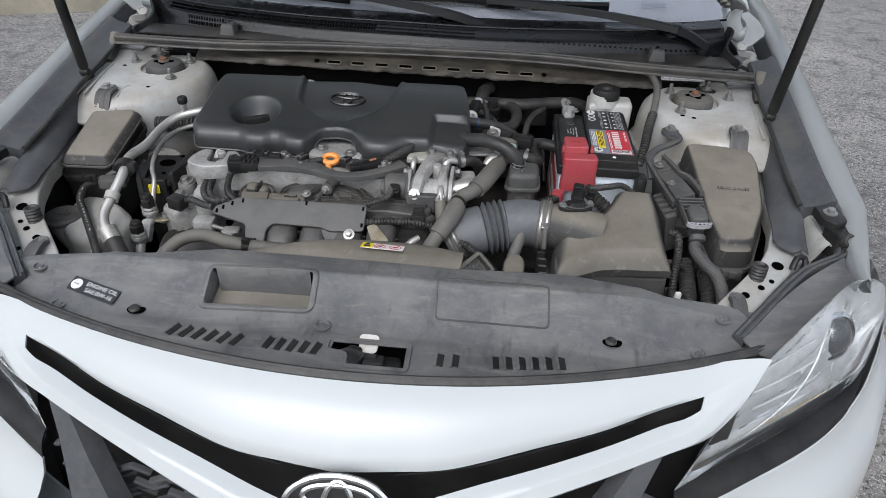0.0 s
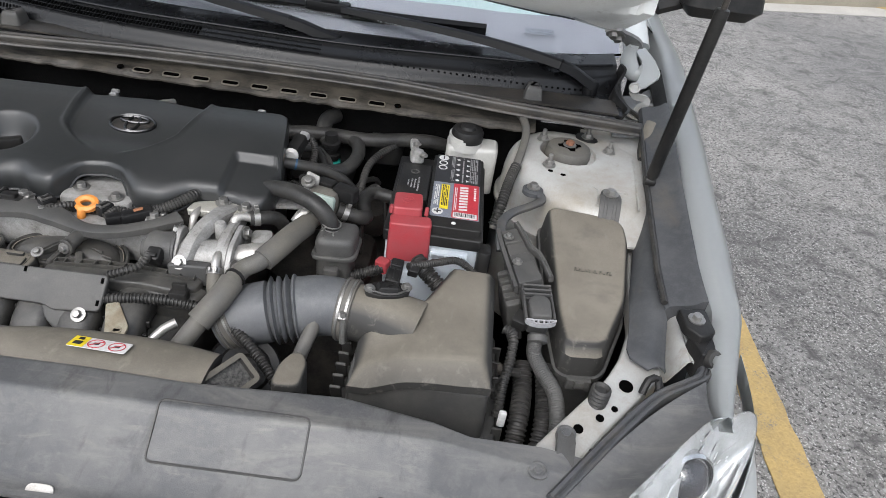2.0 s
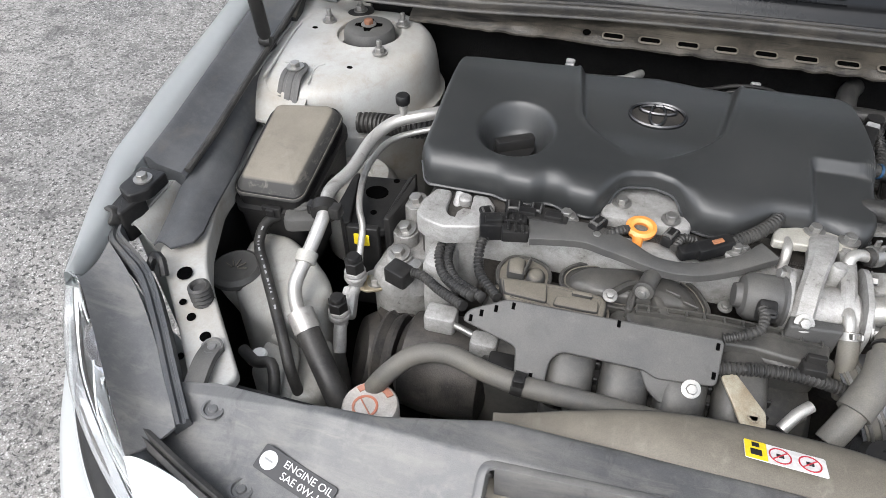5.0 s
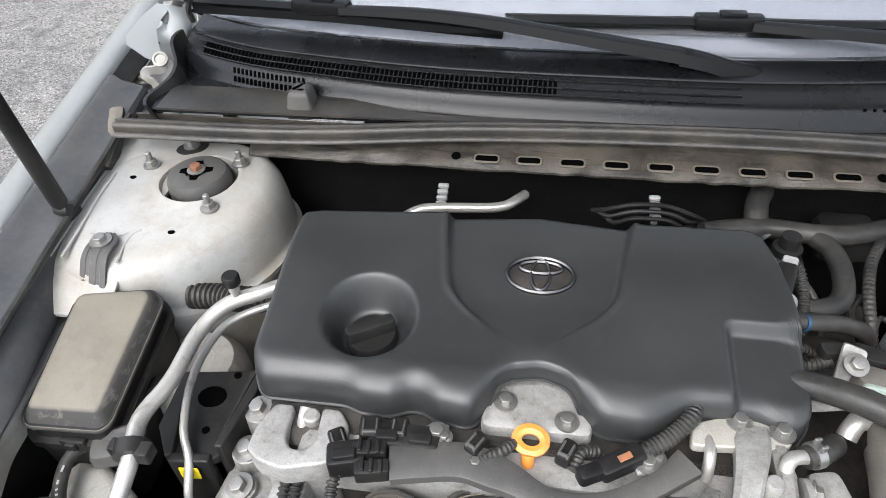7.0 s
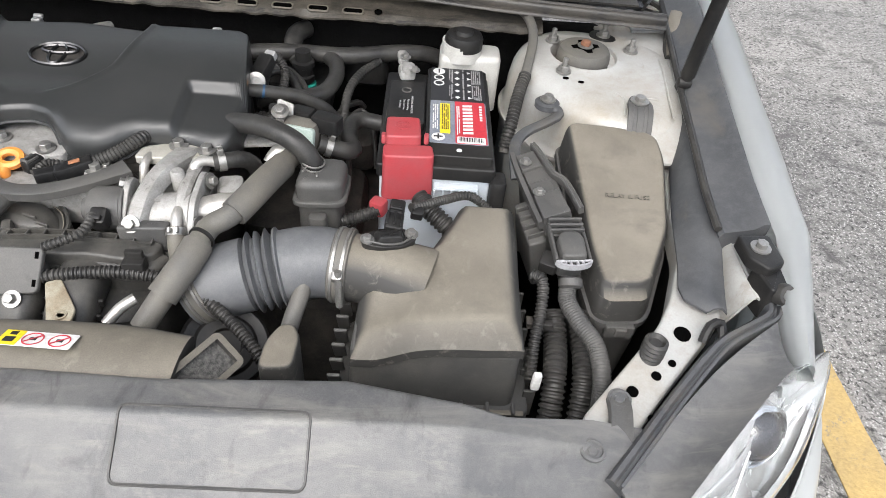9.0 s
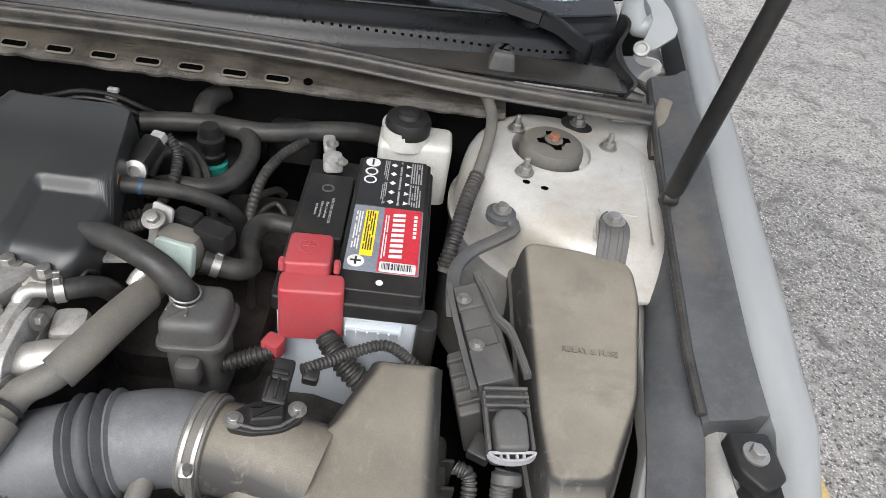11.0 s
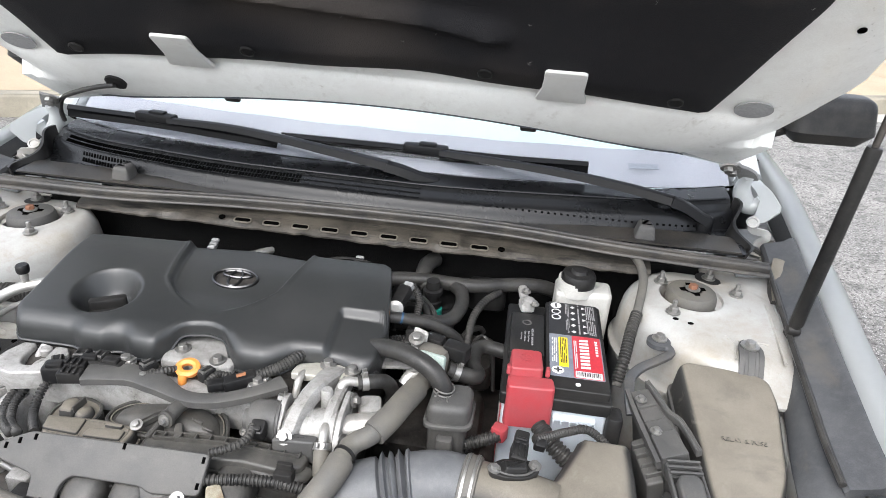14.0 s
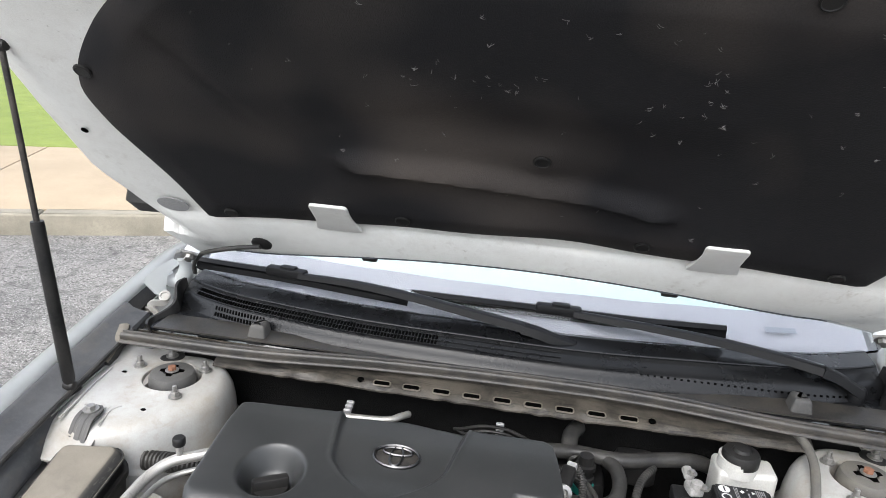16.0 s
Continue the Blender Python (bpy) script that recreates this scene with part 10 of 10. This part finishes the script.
box(bm, (-0.545, 0.985, 0.742), (0.05, 0.045, 0.022), 0.008, pose(0, 0, 0, 0, 0, 20))
tube(bm, [(-0.555, 0.985, 0.752), (-0.535, 0.99, 0.758), (-0.52, 0.998, 0.756)], 0.006, 8)
part("breather_cap", bm, PLASTIC, wt, "dusty grey breather cap")
bm = bmesh.new()
lathe(bm, [(0.008, -0.002), (0.010, 0.0), (0.008, 0.003), (0.001, 0.004)], Matrix.Translation((-0.525, 0.80, 0.688)), 14)
single("hose_clip", bm, WHITE, "small white hose clip", "clip")

# ---- shroud details ----
def on_shroud(x, y):
    z = 0.757 + 0.040 * max(0, min(1, (y - 0.605) / 0.083)) ** 1.3 - 0.035 * max(0, abs(x) - 0.38) / 0.18
    return z


# raised black patches in place of the shade in the vents
bm = bmesh.new()
prism(bm, [(-0.0045, -0.011), (0.0045, -0.011), (0.0045, 0.010), (-0.0045, 0.012)], 0.0, 0.0012, 0.0003, 0, 1)
VENT = mesh_of("vent_patch", bm, BLACK)
bm = bmesh.new()
tube(bm, [(-0.0052, -0.012, 0.001), (-0.0052, 0.012, 0.001)], 0.0016, 6)
VRIB = mesh_of("vent_rib", bm, SHROUD)
for x0, x1, y0, k, lean in ((-0.250, -0.160, 0.580, 6, 25), (-0.117, -0.052, 0.574, 5, 14), (0.112, 0.132, 0.572, 2, 2), (0.184, 0.270, 0.580, 6, -4)):
    for i in range(k):
        x = x0 + (x1 - x0) * i / (k - 1)
        y = y0 + 0.25 * (x * x - ((x0 + x1) / 2) ** 2)
        m = pose(x, y, on_shroud(x, y) + 0.0003, 0, 0, -lean)
        part_at("vent_patch", VENT, shroud, m)
        part_at("vent_rib", VRIB, shroud, m)
bm = bmesh.new()
lathe(bm, [(0.0115, 0), (0.0115, 0.0025), (0.009, 0.0032), (0.008, 0.0012), (0.005, 0.0012), (0.004, 0.0028), (0.001, 0.003)], n=22)
RIVET = mesh_of("push_rivet", bm, SHROUD)
for x, y in ((-0.053, 0.615), (0.455, 0.632), (-0.434, 0.621), (-0.49, 0.678), (0.495, 0.685)):
    part_at("push_rivet", RIVET, shroud, pose(x, y, on_shroud(x, y)))
for x, y in ((-0.316, 0.615), (0.338, 0.627)):
    part_at("hole_patch", HOLE, shroud, Matrix.Translation((x, y, on_shroud(x, y) + 0.0004)) @ Matrix.Diagonal((2.2, 1.6, 1, 1)))
    bm = bmesh.new()
    lathe(bm, [(0.007, 0), (0.008, 0.003), (0.006, 0.006), (0.001, 0.0065)], pose(x - 0.002, y - 0.001, on_shroud(x, y)), 16)
    part("hood_buffer", bm, RUBBER, shroud)
bm = bmesh.new()
line = []
for x, y in rounded([(0.098, 0.638), (0.253, 0.638), (0.252, 0.694), (0.096, 0.694)], 0.008, 4):
    line.append(Vector((x, y, on_shroud(x, y) + 0.0006)))
sweep(bm, line + line[:1], lambda i, s: [(-0.0013, -0.001), (-0.0009, 0.0007), (0.0009, 0.0007), (0.0013, -0.001)], False, up=(0, 0, 1))
part("panel_groove", bm, PLASTIC, shroud)
OM = Matrix.Translation((-0.387, 0.637, on_shroud(-0.387, 0.637) + 0.0022)) @ pose(0, 0, 0, 18, 4, -15) @ Matrix.Diagonal((0.88, 0.88, 1, 1))
st = sticker(shroud, OM, 0.090, 0.026, BLACKLABEL, "black oil grade label with white lettering", "oil_label", 0.0008, 0.003)
letters("oil_text", "ENGINE OIL", 0.0105, st, OM @ pose(0.013, 0.0055, 0.001), WHITE, 1.05, 0.0002)
letters("grade_text", "SAE 0W-16", 0.0105, st, OM @ pose(0.013, -0.0055, 0.001), WHITE, 1.05, 0.0002)
bm = bmesh.new()
lathe(bm, [(0.0095, 0.0008), (0.0095, 0.0012), (0.009, 0.0013)], OM @ pose(-0.033, 0.0, 0), 22)
part("round_mark", bm, WHITE, st, "plain white disc")
bm = bmesh.new()
box(bm, OM @ Vector((-0.033, 0, 0.0015)), (0.010, 0.002, 0.0003), 0, OM.to_3x3().to_4x4(), 1)
part("mark_bar", bm, GREYINK, st)
# latch
lt = thing("hood_latch", (0.015, 0.57, 0.70), "black hood latch in a cut-out of the shroud", "latch")
bm = bmesh.new()
box(bm, (0.015, 0.572, 0.725), (0.085, 0.045, 0.02), 0.004)
box(bm, (-0.005, 0.570, 0.742), (0.020, 0.036, 0.030), 0.004, pose(0, 0, 0, 10, 15, 0))
box(bm, (0.028, 0.562, 0.744), (0.030, 0.020, 0.026), 0.004, pose(0, 0, 0, 0, -12, 0))
box(bm, (0.050, 0.560, 0.740), (0.024, 0.022, 0.020), 0.003)
part("body", bm, BLACK, lt)
bm = bmesh.new()
tube(bm, [(-0.028, 0.568, 0.752), (-0.010, 0.575, 0.758), (0.010, 0.572, 0.754), (0.030, 0.566, 0.757)], 0.004, 8)
tube(bm, [(0.005, 0.565, 0.745), (0.012, 0.570, 0.758), (0.018, 0.575, 0.748)], 0.003, 8)
part("lever", bm, BLACK, lt)
bm = bmesh.new()
prism(bm, rounded([(-0.012, -0.012), (0.012, -0.012), (0.014, 0.014), (-0.014, 0.014)], 0.008, 4), 0.0, 0.002, 0.0005, m=Matrix.Translation((0.014, 0.594, 0.752)) @ pose(0, 0, 0, 35))
part("white_tongue", bm, FADED, lt, "white plastic tongue")
# plastic stays at the shroud's ends
for s in (-1, 1):
    hk = thing("shroud_stay", (s * 0.53, 0.71, 0.74), "black plastic stay with a rivet at the shroud's end", "stay", "shroud stays")
    bm = bmesh.new()
    line = curve([(s * 0.532, 0.748, 0.764), (s * 0.530, 0.728, 0.768), (s * 0.526, 0.702, 0.764), (s * 0.524, 0.682, 0.752)], 0.006)
    sweep(bm, line, lambda i, q: [(-0.011, -0.003), (-0.010, 0.004), (-0.004, 0.002), (0.004, 0.002), (0.010, 0.004), (0.011, -0.003)], up=(0, 0, 1))
    part("arm", bm, PLASTIC, hk)
    part_at("push_rivet", RIVET, hk, pose(s * 0.532, 0.745, 0.766))
    # black channel between the frame and the headlight
    ch = thing("gutter_trim", (s * 0.6, 0.76, 0.75), "black plastic gutter trim behind the headlight", "trim", "gutter trims")
    bm = bmesh.new()
    line = curve([(s * 0.512, 0.658, 0.768), (s * 0.549, 0.700, 0.776), (s * 0.594, 0.751, 0.782), (s * 0.644, 0.802, 0.788), (s * 0.684, 0.826, 0.793), (s * 0.706, 0.840, 0.797), (s * 0.714, 0.866, 0.800)], 0.008)
    sweep(bm, line, lambda i, q: [(-0.010, -0.022), (-0.009, -0.004), (-0.006, 0.0), (-0.002, 0.0), (0.000, -0.003), (0.003, -0.003), (0.004, 0.003), (0.007, 0.003), (0.008, -0.022)], up=(0, 0, 1))
    part("channel", bm, LEDGE, ch)
    bm = bmesh.new()
    tube(bm, [(s * 0.628, 0.812, 0.778), (s * 0.634, 0.822, 0.792), (s * 0.648, 0.828, 0.790), (s * 0.650, 0.815, 0.778)], 0.005, 8)
    part("clip", bm, BLACK, ch)
    # fender stay
    fs = thing("fender_stay", (s * 0.70, 0.90, 0.80), "black fender stay with a bolt and rubber buffer", "stay", "fender stays")
    bm = bmesh.new()
    prism(bm, rounded([(s * 0.682, 0.925), (s * 0.720, 0.928), (s * 0.722, 0.885), (s * 0.700, 0.872), (s * 0.684, 0.890)][::s], 0.005, 3), 0.815, 0.829, 0.003)
    prism(bm, rounded([(s * 0.692, 0.890), (s * 0.724, 0.892), (s * 0.722, 0.858), (s * 0.700, 0.852)][::s], 0.004, 3), 0.775, 0.818, 0.003)
    part("plate", bm, BLACK, fs)
    part_at("bolt", BOLT, fs, aim((s * 0.701, 0.905, 0.829)), "dark bolt")
    bm = bmesh.new()
    lathe(bm, [(0.011, -0.02), (0.012, 0.0), (0.010, 0.004), (0.006, 0.004), (0.005, 0.0), (0.001, 0.0)], Matrix.Translation((s * 0.716, 0.853, 0.812)) @ pose(0, 0, 0, 50, s * 20, 0), 18)
    part("buffer", bm, RUBBER, fs, "rubber buffer")

bm = bmesh.new()
line = [Vector((x, y, on_shroud(x, y) + 0.0008)) for x, y in rounded([(-0.040, 0.594), (-0.040, 0.572), (-0.012, 0.568), (-0.010, 0.546), (0.070, 0.546), (0.070, 0.594)], 0.006, 4)]
sweep(bm, line + line[:1], lambda i, s: [(-0.004, -0.002), (-0.003, 0.002), (0.003, 0.002), (0.004, -0.002)], False, up=(0, 0, 1))
part("cutout_rim", bm, SHROUD, shroud)

# small plugs, clips and bolts over the cylinder head
for x, y, z, a, w in ((-0.272, 0.990, 0.812, 8, 0.020), (-0.246, 0.992, 0.812, 2, 0.016), (-0.300, 0.978, 0.806, 30, 0.016), (-0.176, 0.984, 0.815, -30, 0.014), (-0.098, 0.986, 0.815, -25, 0.014)):
    cn = thing("coil_plug", (x, y, z), "small black coil plug with a locking tab", "connector", "coil plugs")
    m = Matrix.Translation((x, y, z)) @ pose(0, 0, 0, 0, 0, a)
    bm = bmesh.new()
    box(bm, m @ Vector((0, 0, 0)), (w, 0.022, 0.014), 0.0025, m.to_3x3().to_4x4())
    part("housing", bm, BLACK, cn)
    bm = bmesh.new()
    for q in (-0.3, 0.3):
        box(bm, m @ Vector((q * w, -0.002, 0.008)), (0.002, 0.016, 0.003), 0.0006, m.to_3x3().to_4x4(), 1)
    box(bm, m @ Vector((0, -0.008, 0.009)), (w * 0.7, 0.003, 0.003), 0.0006, m.to_3x3().to_4x4(), 1)
    part("locking_tab", bm, PLASTIC, cn)
for x, y in ((-0.212, 0.992), (-0.030, 0.985)):
    nut = thing("bracket_nut", (x, y, 0.812), "bright square nut plate on the cylinder head", "nut", "nut plates")
    bm = bmesh.new()
    box(bm, (x, y, 0.812), (0.022, 0.018, 0.004), 0.001, pose(0, 0, 0, 0, 0, 10))
    part("plate", bm, ALLOY, nut)
    part_at("bolt", BOLT, nut, aim((x, y, 0.814)), "bright hex bolt")
